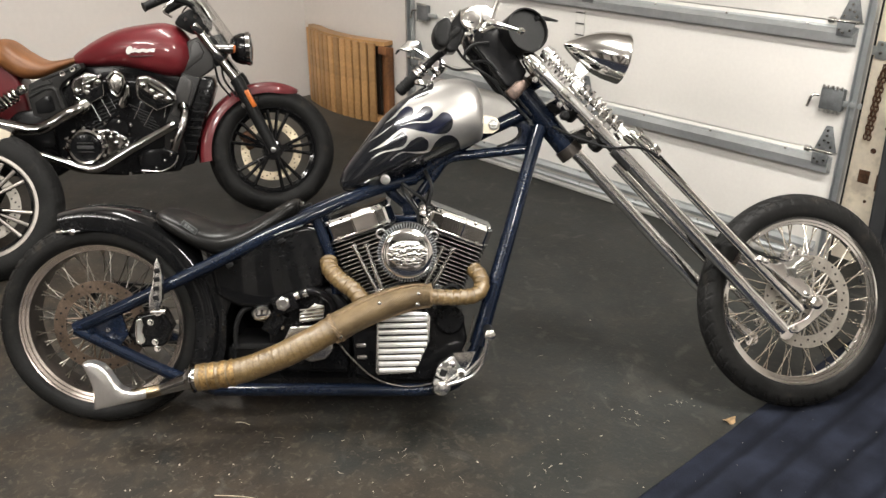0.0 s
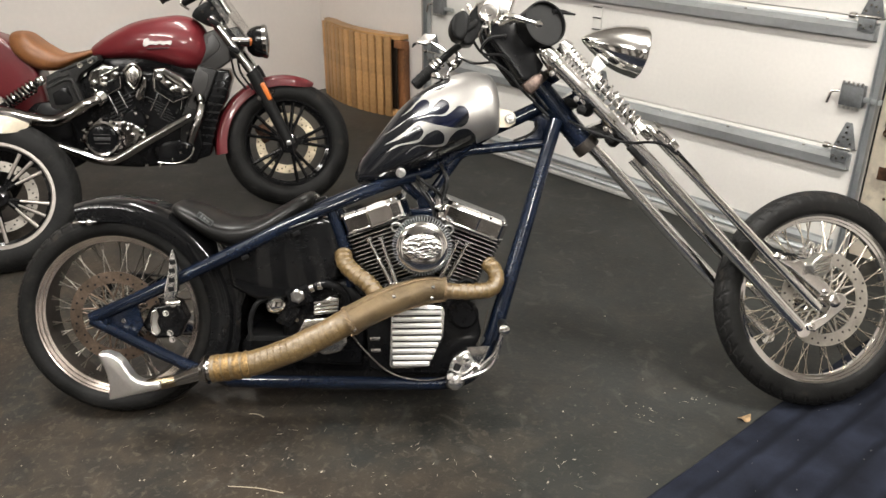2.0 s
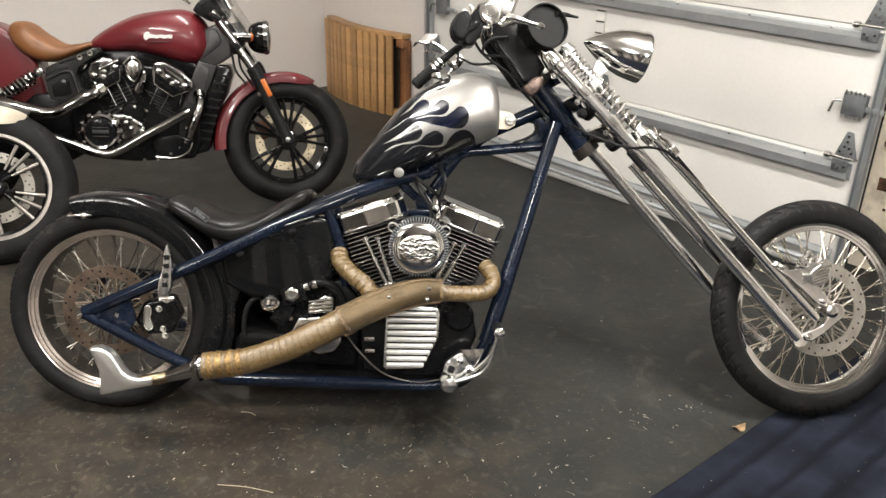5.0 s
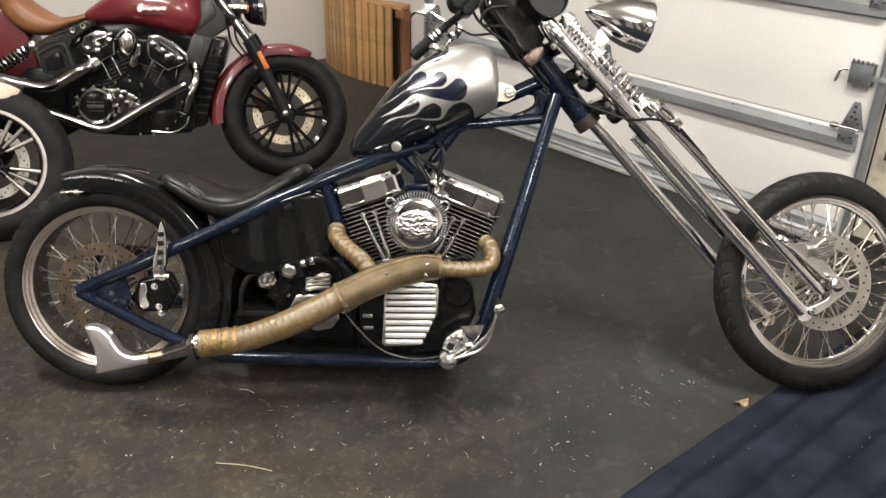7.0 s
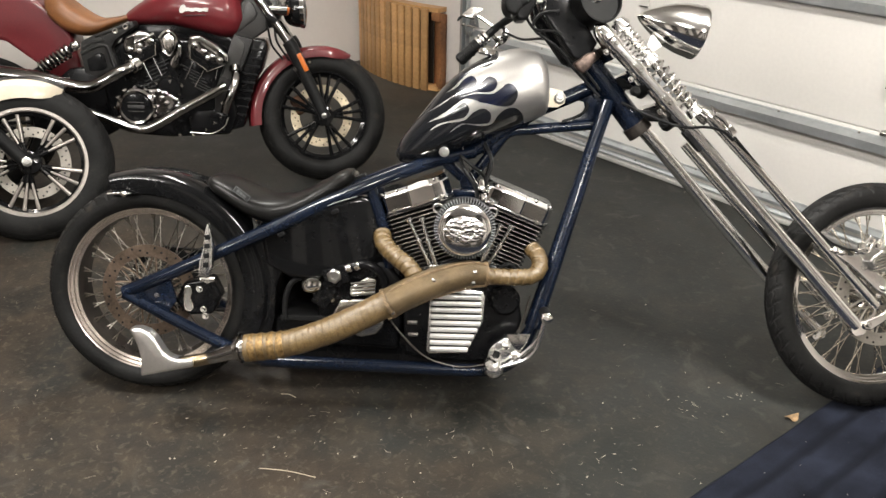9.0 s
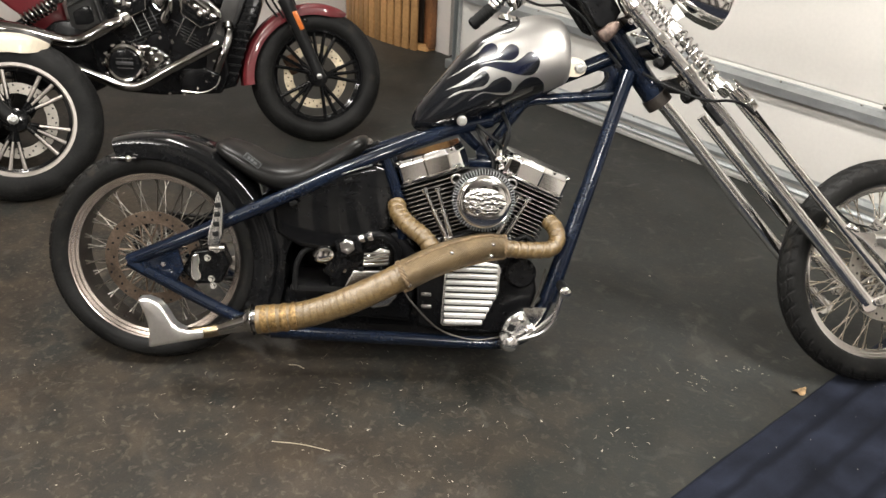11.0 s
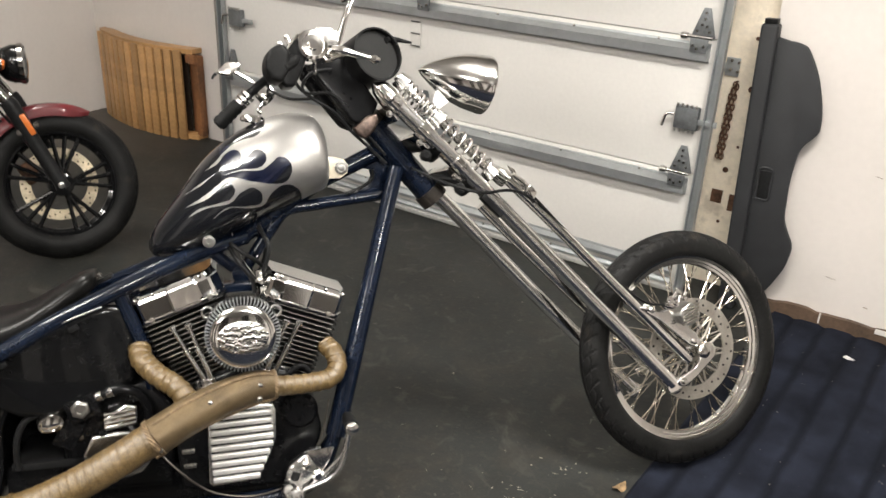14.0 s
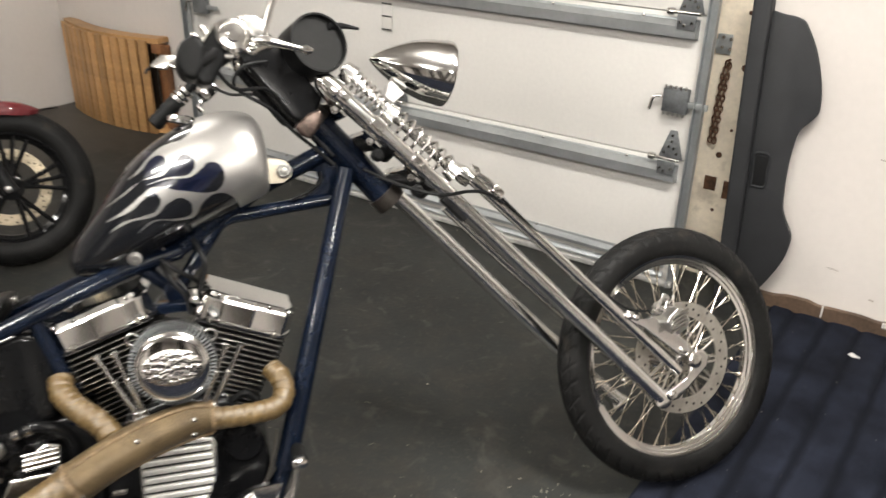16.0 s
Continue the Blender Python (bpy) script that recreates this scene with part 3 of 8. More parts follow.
def track(name, x, way):
    bm = bm_new()
    for dx, dy, sx, sy in ((0, 0.02, 0.032, 0.004), (-0.015 * way, 0.006, 0.004, 0.026), (0.015 * way, 0.004, 0.004, 0.03)):
        box(bm, (x + dx, 3.6 + dy, 1.05), (sx, sy, 2.1))
    ob = tagged(part(name, bm, GALV), "galvanised steel track beside the garage door", "door track", "door tracks", "structure")
    return ob


track("trim_track_1", -1.15, 1)
track("trim_track_2", -3.766, -1)
bm = bm_new()
box(bm, (-3.8, 3.6, 0.03), (0.055, 0.05, 0.055), None, 0.004)
tagged(part("track_foot", bm, GALV), "galvanised foot bracket of the door track on the floor", "bracket", "", "structure")

# stained jamb board on the hinge side
jamb = tagged(slab("trim_jamb", (-1.18, 3.79, 0), (-1.0, 3.84, 2.2), JAMB, "stained white wooden jamb board with screw holes", bev=0.003), "", "door jamb")
for x, z, r in ((-1.062, 0.83, 0.013), (-1.1, 0.5, 0.012), (-1.075, 1.02, 0.008), (-1.05, 0.71, 0.006), (-1.07, 0.6, 0.006), (-1.045, 0.97, 0.007), (-1.09, 0.28, 0.007), (-1.12, 1.35, 0.01), (-1.05, 1.6, 0.012)):
    bm = bm_new()
    lathe(bm, [(r, 0), (r * 0.8, -0.004), (r * 0.3, -0.003)], Matrix.Translation((x + 1.09, -0.025, z - 1.1)), 10)
    part("screw_head", bm, RUST, jamb)
for x, z, sx, sz in ((-1.115, 0.385, 0.045, 0.055), (-1.05, 0.37, 0.03, 0.07)):
    bm = bm_new()
    box(bm, (x + 1.09, -0.026, z - 1.1), (sx, 0.004, sz), None, 0.001)
    part("rust_plate", bm, RUST, jamb)

bracket = thing("track_bracket", Matrix.Translation((-1.166, 3.785, 0.905)), "galvanised angle bracket that holds the door track", "bracket")
bm = bm_new()
box(bm, (0.02, 0, 0), (0.052, 0.006, 0.07), None, 0.002)
box(bm, (-0.03, -0.005, 0.0), (0.055, 0.005, 0.036), slant(-8), 0.002)
part("plate", bm, GALV, bracket)
bm = bm_new()
for dx, dz in ((0.0, 0.025), (0.035, 0.02), (0.0, -0.01), (0.035, -0.015)):
    lathe(bm, [(0.007, -0.003), (0.006, -0.009)], Matrix.Translation((0.015 + dx * 0.8, 0, dz)), 6)
part("bolt", bm, WORN_CHROME, bracket)

# chain that hangs from a nail, doubled
chain = thing("chain", Matrix.Translation((-1.122, 3.775, 0.84)), "rusty steel chain hanging doubled from a nail", "chain")
bm = bm_new()
tube(bm, [(0.005, 0.02, 0.012), (0.005, -0.03, 0.018)], 0.004, 8)
part("nail", bm, RUST, chain)
link_bm = bm_new()
ring = [(0.0068 * math.cos(a), 0, 0.0135 * math.sin(a)) for a in (2 * math.pi * k / 12 for k in range(13))]
tube(link_bm, ring, 0.003, 6, caps=False)
first = part("link", link_bm, RUST, chain, m=pose(0, 0, 0, 0, 0, 0))
for k in range(1, 30):
    strand, i = k % 2, k // 2
    again("link", first, pose((0.009 if strand else -0.008) - i * 0.0006, -0.006 * strand, -0.005 - i * 0.0198, 0, 0, 90 * (i % 2) + 15 * strand), chain)

# dark car boot cover that leans in the corner
cover = thing("cargo_cover", Matrix.Translation((-1.03, 3.64, 0.0)) @ Matrix.Rotation(radians(-2), 4, "X"), "charcoal vinyl car cargo cover standing on end against the wall", "cargo cover")
bm = bm_new()
rim_pts = curve_points([(0.15, 0.03, 0), (0.2, 0.1, 0), (0.245, 0.2, 0), (0.258, 0.26, 0), (0.258, 0.312, 0), (0.232, 0.36, 0), (0.212, 0.405, 0), (0.203, 0.48, 0), (0.199, 0.56, 0), (0.204, 0.65, 0), (0.216, 0.69, 0), (0.25, 0.735, 0), (0.257, 0.762, 0), (0.252, 0.81, 0), (0.24, 0.86, 0), (0.22, 0.92, 0), (0.197, 0.97, 0), (0.165, 1.022, 0), (0.148, 1.038, 0), (0.12, 1.046, 0)], 4)
prism(bm, [(0.095, 0.02)] + [(v.x, v.y) for v in rim_pts] + [(0.09, 1.048), (0.05, 1.056)], -0.01, 0.01, 0.003)
part("panel", bm, VINYL, cover)
bm = bm_new()
box(bm, (0.047, -0.01, 0.55), (0.06, 0.06, 1.1), slant(2.8), 0.012, 3)
part("roller_housing", bm, VINYL, cover)
bm = bm_new()
box(bm, (0.02, -0.01, 1.107), (0.045, 0.04, 0.02), slant(2.8), 0.004)
part("end_cap", bm, SATIN, cover)
bm = bm_new()
loop = [(0.092, 0.466), (0.138, 0.47), (0.137, 0.525), (0.134, 0.582), (0.088, 0.58), (0.09, 0.52)]
tube(bm, [(x, -0.013, z) for x, z in loop + loop[:1]], 0.0045, 8, 4, caps=False)
handle = part("handle", bm, VINYL, cover, "recessed grip frame")
# shade inside the grip opening, put in as a dark plate
bm = bm_new()
box(bm, (0.115, -0.0115, 0.52), (0.045, 0.004, 0.11), None, 0.001)
part("handle_shade", bm, SATIN, handle, "dark plate standing for the shade in the grip opening")

# navy runner on the floor, quilted in long welts with a few cross creases
rug = bm_new()
nx, ny = 200, 150
creases = [(random.Random(k).uniform(-0.4, 1.4), 1.4 + 0.27 * k + random.Random(k + 50).uniform(-0.1, 0.1)) for k in range(9)]


def rug_height(x, y):
    off = (x + 0.028) % 0.112
    off = min(off, 0.112 - off)
    z = 0.0035 + 0.0085 * (1 - math.exp(-(off / 0.013) ** 2)) + 0.0035 * noise.noise((x * 5.0, y * 4.0, 3)) + 0.0015 * noise.noise((x * 21.0, y * 17.0, 8))
    for cx, cy in creases:
        if abs(x - cx) < 0.12:
            z -= 0.004 * math.exp(-((y - cy - 0.15 * (x - cx)) / 0.012) ** 2)
    return max(0.0015, z)


rv = []
for i in range(nx + 1):
    row = []
    for j in range(ny + 1):
        x, y = 2.0 * i / nx, -2.3 + 5.985 * j / ny
        edge = 0.004 * noise.noise((0.3, y * 6.0, 1)) if i == 0 else 0.0
        row.append(rug.verts.new((-0.858 + x + 0.04 * (y - 2.0) + edge, y, rug_height(x, y) if i > 0 else 0.001)))
    rv.append(row)
for i in range(nx):
    for j in range(ny):
        rug.faces.new((rv[i][j], rv[i + 1][j], rv[i + 1][j + 1], rv[i][j + 1]))
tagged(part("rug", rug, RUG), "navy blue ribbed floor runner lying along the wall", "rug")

# bits on the floor
leaf_bm = bm_new()
vs = [leaf_bm.verts.new((0.023 * math.cos(a) * (1 + 0.25 * math.sin(3 * a)), 0.015 * math.sin(a), 0.006 + 0.006 * math.cos(2 * a))) for a in (2 * math.pi * k / 18 for k in range(18))]
c = leaf_bm.verts.new((0, 0, 0.003))
for k in range(18):
    leaf_bm.faces.new((c, vs[k], vs[(k + 1) % 18]))
leaf = part("leaf", leaf_bm, LEAF, None, "", pose(-0.868, 2.355, 0.0, 0, 0, 70))
tagged(leaf, "dry brown leaf on the floor beside the runner", "leaf")
scrap_bm = bm_new()
box(scrap_bm, (0, 0, 0.003), (0.036, 0.02, 0.003), None, 0.001)
tagged(part("paper_scrap", scrap_bm, WHITE_DECAL, None, "", pose(-0.472, 3.489, 0.008, 0, 0, 150)), "small white paper scrap on the blue runner", "paper scrap")
deb = bm_new()
rs = random.Random(11)
for k in range(650):
    x, y = rs.uniform(-3.4, -0.5), rs.uniform(0.1, 3.6)
    if rs.random() < min(0.82, (y - 0.6) / 2.2):
        continue
    s = rs.choice((0.0009, 0.0012, 0.0016, 0.0022, 0.003)) * rs.uniform(0.7, 1.3)
    t = bmesh.new()
    bmesh.ops.create_icosphere(t, subdivisions=1, radius=s)
    merge(deb, t, Matrix.Translation((x, y, s * 0.35)) @ Matrix.Rotation(rs.uniform(0, 3), 4, "Z") @ Matrix.Diagonal((rs.uniform(0.8, 2.6), 1, 0.5, 1)))
for k in range(46):
    x, y = rs.uniform(-2.6, -0.9), rs.uniform(0.5, 2.6)
    ln, a, bend = rs.uniform(0.004, 0.016), rs.uniform(0, math.pi), rs.uniform(-0.2, 0.2)
    tube(deb, [(x - ln * math.cos(a), y - ln * math.sin(a), 0.0006), (x + bend * ln * math.sin(a), y - bend * ln * math.cos(a), 0.001), (x + ln * math.cos(a), y + ln * math.sin(a), 0.0006)], rs.choice((0.0003, 0.0004, 0.0005)), 4, 2)
for k in range(170):
    x, y = rs.uniform(-0.8, 0.1), rs.uniform(1.4, 3.6)
    t = bmesh.new()
    bmesh.ops.create_icosphere(t, subdivisions=1, radius=rs.choice((0.0008, 0.0011, 0.0015)))
    merge(deb, t, Matrix.Translation((x, y, 0.0125)))
for cx, cy, spread, count in ((-1.11, 1.78, 0.05, 9), (-1.1, 2.18, 0.04, 7), (-1.02, 2.33, 0.03, 6), (-1.45, 1.5, 0.07, 8), (-1.75, 1.25, 0.08, 9), (-1.3, 1.3, 0.06, 7), (-1.95, 1.0, 0.09, 8), (-1.6, 1.85, 0.05, 5), (-1.2, 1.05, 0.06, 6)):
    turn = rs.uniform(0, math.pi)
    for k in range(count):
        x, y, a, ln = cx + rs.gauss(0, spread), cy + rs.gauss(0, spread * 0.6), turn + rs.gauss(0, 0.5), rs.choice((0.002, 0.003, 0.004, 0.006, 0.011))
        mid = rs.uniform(-0.6, 0.6) * ln
        tube(deb, [(x - ln * math.cos(a), y - ln * math.sin(a), 0.0002), (x - mid * math.sin(a), y + mid * math.cos(a), 0.0004), (x + ln * math.cos(a), y + ln * math.sin(a), 0.0002)], [0.0002, rs.uniform(0.0006, 0.0013), 0.0002], 4, 3)
    for k in range(count):
        t = bmesh.new()
        bmesh.ops.create_icosphere(t, subdivisions=1, radius=rs.uniform(0.0008, 0.0028))
        merge(deb, t, Matrix.Translation((cx + rs.gauss(0, spread * 1.8), cy + rs.gauss(0, spread * 1.3), 0.0005)) @ Matrix.Rotation(rs.uniform(0, 3), 4, "Z") @ Matrix.Diagonal((rs.uniform(0.8, 2.6), 1, 0.5, 1)))
tagged(part("floor_grit", deb, mat("pale_grit", (0.32, 0.285, 0.235), 0.8, 0, 0.3, 30, 90)), "pale crumbs and grit scattered on the floor", "grit", "", "stuff")
STRAW = mat("pale_straw", (0.42, 0.37, 0.28), 0.7)
for x, y, a, ln in ((-1.608, 1.073, 38, 0.16), (-1.9, 1.25, 30, 0.05)):
    bm = bm_new()
    tube(bm, [(-ln / 2, 0, 0.0015), (0, 0.006, 0.002), (ln / 2, 0, 0.0015)], 0.0012, 6, 5)
    tagged(part("straw", bm, STRAW, None, "", pose(x, y, 0, 0, 0, a)), "thin dry straw lying on the floor", "straw", "straws on the floor")

# curved slatted bench end that stands in the corner
bench = thing("slatted_bench", Matrix.Translation((-4.53, 3.66, 0)), "curved bench of varnished pine slats tipped on end in the corner", "bench")


def arc_at(u, out=0.0):
    """A point of the curved face, u from 0 to 1 along it."""
    x = -0.49 + 0.93 * u
    y = 0.07 - 0.115 * math.sin(math.pi * min(1, u * 0.92 + 0.02)) ** 0.8 - out
    return x, y


slats = 13
for k in range(slats):
    u0, u1 = (k + 0.13) / slats * 0.9, (k + 0.87) / slats * 0.9
    (xa, ya), (xb, yb) = arc_at(u0), arc_at(u1)
    bm = bm_new()
    ang = math.atan2(yb - ya, xb - xa)
    box(bm, (0, 0, 0), (math.hypot(xb - xa, yb - ya), 0.02, 0.525), None, 0.003)
    part("slat", bm, WOOD, bench, m=Matrix.Translation(((xa + xb) / 2, (ya + yb) / 2 - 0.006, 0.2635)) @ Matrix.Rotation(ang, 4, "Z"))
for z in (0.525, 0.018):
    bm = bm_new()
    inner = [(*arc_at(u / 20 * 0.955, -0.085), z) for u in range(21)]
    outer = [(*arc_at(u / 20 * 0.955, -0.006), z) for u in range(21)]
    lo_i, lo_o = [bm.verts.new((x, y, zz - 0.014)) for x, y, zz in inner], [bm.verts.new((x, y, zz - 0.014)) for x, y, zz in outer]
    hi_i, hi_o = [bm.verts.new((x, y, zz + 0.014)) for x, y, zz in inner], [bm.verts.new((x, y, zz + 0.014)) for x, y, zz in outer]
    for i in range(20):
        for a, b in ((lo_i, lo_o), (hi_o, hi_i), (lo_o, hi_o), (hi_i, lo_i)):
            bm.faces.new((a[i], a[i + 1], b[i + 1], b[i]))
    for i in (0, 20):
        bm.faces.new((lo_i[i], lo_o[i], hi_o[i], hi_i[i]))
    part("rail", bm, WOOD, bench)
# dark sheet added so the gaps between the slats look shaded
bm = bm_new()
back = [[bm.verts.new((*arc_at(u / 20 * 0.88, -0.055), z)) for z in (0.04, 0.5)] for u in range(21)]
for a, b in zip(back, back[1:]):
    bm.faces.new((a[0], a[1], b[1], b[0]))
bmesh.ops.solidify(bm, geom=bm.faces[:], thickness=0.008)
part("gap_shade", bm, mat("dark_gap_shade", (0.03, 0.017, 0.008), 0.8), bench, "dark sheet behind the slats, added as shade in the gaps")
bm = bm_new()
box(bm, (0.402, 0.058, 0.262), (0.042, 0.035, 0.478), None, 0.004)
part("leg", bm, WOOD_DARK, bench, "reddish cedar leg")
bm = bm_new()
box(bm, (0.362, 0.088, 0.262), (0.1, 0.02, 0.47), None, 0.003)
part("end_board", bm, WOOD_DARK, bench, "reddish board behind the open end")
bm = bm_new()
box(bm, (0.392, 0.03, 0.484), (0.075, 0.03, 0.05), None, 0.004)
part("brace", bm, WOOD_DARK, bench)
bm = bm_new()
tube(bm, [(-5.112, 3.2, 0.012), (-5.09, 3.4, 0.02), (-5.06, 3.6, 0.015)], 0.006, 8, 5)
tagged(part("cable", bm, SATIN), "thin dark cable on the floor along the wall", "cable")

scuffed = bpy.data.objects["wall_north_2"]
rs = random.Random(21)
mark = mat("dark_scuff", (0.33, 0.27, 0.22), 0.8, 0, 0.3, 30, 120)
for x, z, w, h, a in ((-0.55, 0.62, 0.05, 0.004, -8), (-0.42, 0.33, 0.012, 0.012, 0), (-0.3, 0.4, 0.06, 0.003, -12), (-0.15, 0.75, 0.008, 0.014, 10), (-0.62, 0.2, 0.07, 0.004, -6), (-0.1, 0.28, 0.01, 0.01, 0), (0.1, 0.5, 0.07, 0.004, -15), (-0.36, 1.05, 0.02, 0.004, 20), (0.2, 0.9, 0.01, 0.01, 0), (-0.48, 0.12, 0.03, 0.008, -5), (0.25, 0.22, 0.05, 0.005, -10), (-0.2, 0.15, 0.012, 0.016, 0)):
    bm = bm_new()
    prism(bm, [(w * 0.4 * math.cos(t) * rs.uniform(0.6, 1), h * 0.36 * math.sin(t) * rs.uniform(0.6, 1)) for t in (2 * math.pi * k / 9 for k in range(9))], -0.0015, 0.0)
    ob = part("scuff", bm, mark, scuffed, "small dark scuff")
    ob.matrix_basis = scuffed.matrix_basis.inverted() @ Matrix.Translation((x, Y1 - 0.0305, z)) @ slant(a)

# ---- the chopper ----
CHOPPER = Matrix.Translation((-2.2098, 0.9849, 0)) @ Matrix.Rotation(0.8478, 4, "Z") @ Matrix.Rotation(-0.2843, 4, "X")
NECK = Vector((1.34, 0, 0.905))
STEER = Matrix.Translation(NECK) @ Matrix.Rotation(0.19, 4, Vector((-0.688, 0, 0.7257))) @ Matrix.Translation(-NECK)
chopper = thing("chopper", CHOPPER, "dark blue chopper with flame-painted tank and long chrome fork", "motorcycle", "motorcycles")


SECTION = ((0.0, 0.0), (0.1, 0.5), (0.24, 0.88), (0.4, 1.0), (0.55, 0.98), (0.68, 0.9), (0.78, 0.78), (0.86, 0.64), (0.92, 0.48), (0.965, 0.32), (0.99, 0.16), (1.0, 0.0))


def tyre_mesh(bm, radius, width, rim_r, rim_w, blocks, groove=0.0042, seg=480):
    """A tyre about the y axis with herringbone grooves; it leaves the rim's flange free."""
    hb, hw, r0 = rim_w / 2 - 0.005, width / 2, rim_r - 0.008
    half = [(r0 + (radius - r0) * f, hb + (hw - hb) * y if f < 0.5 else hw * y) for f, y in SECTION]
    fine = []
    for (ra, ya), (rb, yb) in zip(half, half[1:]):
        steps = 5 if ra > r0 + (radius - r0) * 0.6 else 2
        fine += [(ra + (rb - ra) * k / steps, ya + (yb - ya) * k / steps) for k in range(steps)]
    fine.append(half[-1])
    prof = [(r, -y) for r, y in fine] + [(r, y) for r, y in fine[-2::-1]]
    rings = []
    for i in range(seg):
        a = 2 * math.pi * i / seg
        ring = []
        for r, y in prof:
            s, cut = abs(y) / hw, 0.0
            if r > r0 + (radius - r0) * 0.6:
                ph = (i * blocks / seg + (0.5 if y > 0 else 0.0)) % 1.0
                wave = abs(2 * ph - 1)
                if abs(s - 0.14 - 0.08 * wave) < 0.035:
                    cut = groove
                elif s > 0.2 and (ph + s * 0.9) % 1.0 < 0.2:
                    cut = groove * (1.0 if s < 0.9 else 0.5)
                elif 0.3 < s and abs(s - 0.58 - 0.14 * wave) < 0.045:
                    cut = groove * 0.8
            if abs(r - r0 - (radius - r0) * 0.42) < 0.0022 or abs(r - r0 - (radius - r0) * 0.16) < 0.0016:
                cut = 0.0012
            ring.append(bm.verts.new(((r - cut) * math.cos(a), y * (1 - cut * 2), (r - cut) * math.sin(a))))
        rings.append(ring)
    for i in range(seg):
        a, b = rings[i], rings[(i + 1) % seg]
        for k in range(len(prof) - 1):
            bm.faces.new((a[k], a[k + 1], b[k + 1], b[k]))
    return bm


def rim_profile(r, w):
    """A stepped rim: three ledges lead from the flange down to the bed."""
    h = w / 2
    k = min(1.0, h / 0.042)
    side = [(r, h), (r + 0.003, h - 0.0015), (r + 0.002, h - 0.006 * k), (r - 0.003, h - 0.013 * k), (r - 0.009, h - 0.021 * k), (r - 0.014, h - 0.029 * k), (r - 0.022, h * 0.28)]
    inner = [(r - 0.029, h * 0.26), (r - 0.0275, h - 0.0265 * k), (r - 0.0205, h - 0.0235 * k), (r - 0.0195, h - 0.0165 * k), (r - 0.0125, h - 0.0135 * k), (r - 0.0115, h - 0.0065 * k), (r - 0.0045, h - 0.003 * k)]
    return [(q, -y) for q, y in side] + side[::-1] + inner[::-1] + [(q, -y) for q, y in inner]


def wire_wheel(parent, name, m, radius, tw, rim_r, rw, spokes, blocks, rim_mat, disc_r, disc_mat, disc_y, hub_r=0.034, hub_w=0.09, label="", spoke_mat=SPOKE, dark_bed=False):
    bm = bm_new()
    lathe(bm, rim_profile(rim_r, rw), seg=96, closed=True)
    wheel = part(name, bm, rim_mat, parent, label, m)
    # dark reflections in the chrome bed are painted as a dark ring
    if dark_bed:
        bm = bm_new()
        hb = rw / 2 - 0.0285
        lathe(bm, [(rim_r - 0.0284, -hb), (rim_r - 0.0305, -rw * 0.13), (rim_r - 0.0305, rw * 0.13), (rim_r - 0.0284, hb), (rim_r - 0.0275, hb), (rim_r - 0.0275, -hb)], seg=96, closed=True)
        part("rim_bed_shade", bm, DARK_METAL, wheel, "rim bed ring with its dark reflection put into the colour")
    bm = bm_new()
    tyre_mesh(bm, radius, tw, rim_r, rw, blocks)
    part("tyre", bm, RUBBER, wheel, "black rubber tyre with a wavy tread", sharp=24)
    bm = bm_new()
    h = hub_w / 2
    lathe(bm, [(0.014, -h - 0.02), (0.018, -h - 0.012), (hub_r, -h - 0.004), (hub_r + 0.008, -h), (hub_r + 0.008, -h + 0.006), (hub_r * 0.6, -h * 0.5), (hub_r * 0.6, h * 0.5), (hub_r + 0.008, h - 0.006), (hub_r + 0.008, h), (hub_r, h + 0.004), (0.014, h + 0.02)], seg=32)
    part("hub", bm, WORN_CHROME, wheel, "chrome hub")
    # spokes: four kinds, by flange and by the way they lean
    kinds = []
    for side in (-1, 1):
        for lean in (-1, 1):
            bm = bm_new()
            a = radians(52 * lean)
            foot = Vector(((hub_r + 0.004) * math.cos(a), side * (h - 0.002 - 0.003 * lean), (hub_r + 0.004) * math.sin(a)))
            head = Vector((rim_r - 0.027, side * rw * 0.1, 0))
            tube(bm, [foot, head.lerp(foot, 0.06), head], 0.0015, 6)
            tube(bm, [head, head.lerp(foot, 0.08)], 0.0026, 6)
            kinds.append(bm)
    made = []
    per = spokes // 4
    for k, bm in enumerate(kinds):
        side_turn = 360 / spokes * (0.0, 0.55, 2.0, 2.55)[k]
        o = part("spoke", bm, spoke_mat, wheel, m=pose(0, 0, 0, 0, side_turn, 0))
        for i in range(1, per):
            again("spoke", o, pose(0, 0, 0, 0, side_turn + 360 / per * i, 0), wheel)
    disc = bm_new()
    inner = disc_r * 0.74
    lathe(disc, [(inner, disc_y - 0.0025), (disc_r, disc_y - 0.0025), (disc_r, disc_y + 0.0025), (inner, disc_y + 0.0025)], seg=72, closed=True)
    part("brake_disc", disc, disc_mat, wheel, "drilled steel brake disc")
    hole = bm_new()
    lathe(hole, [(0.0035, 0), (0.0035, -0.001)], seg=8)
    h0 = part("drilling", hole, SATIN, wheel, m=Matrix.Translation((disc_r * 0.82, disc_y - 0.003, 0)))
    for i in range(1, 36):
        rr, a = disc_r * (0.82, 0.88, 0.94)[i % 3], 2 * math.pi * i / 36
        again("drilling", h0, Matrix.Translation((rr * math.cos(a), disc_y - 0.003, rr * math.sin(a))), wheel)
    arm = bm_new()
    tube(arm, [(0.03, disc_y, 0), (0.0595, disc_y, 0.007), ((inner + 0.004) * math.cos(0.3), disc_y, (inner + 0.004) * math.sin(0.3))], 0.0031, 6, 4)
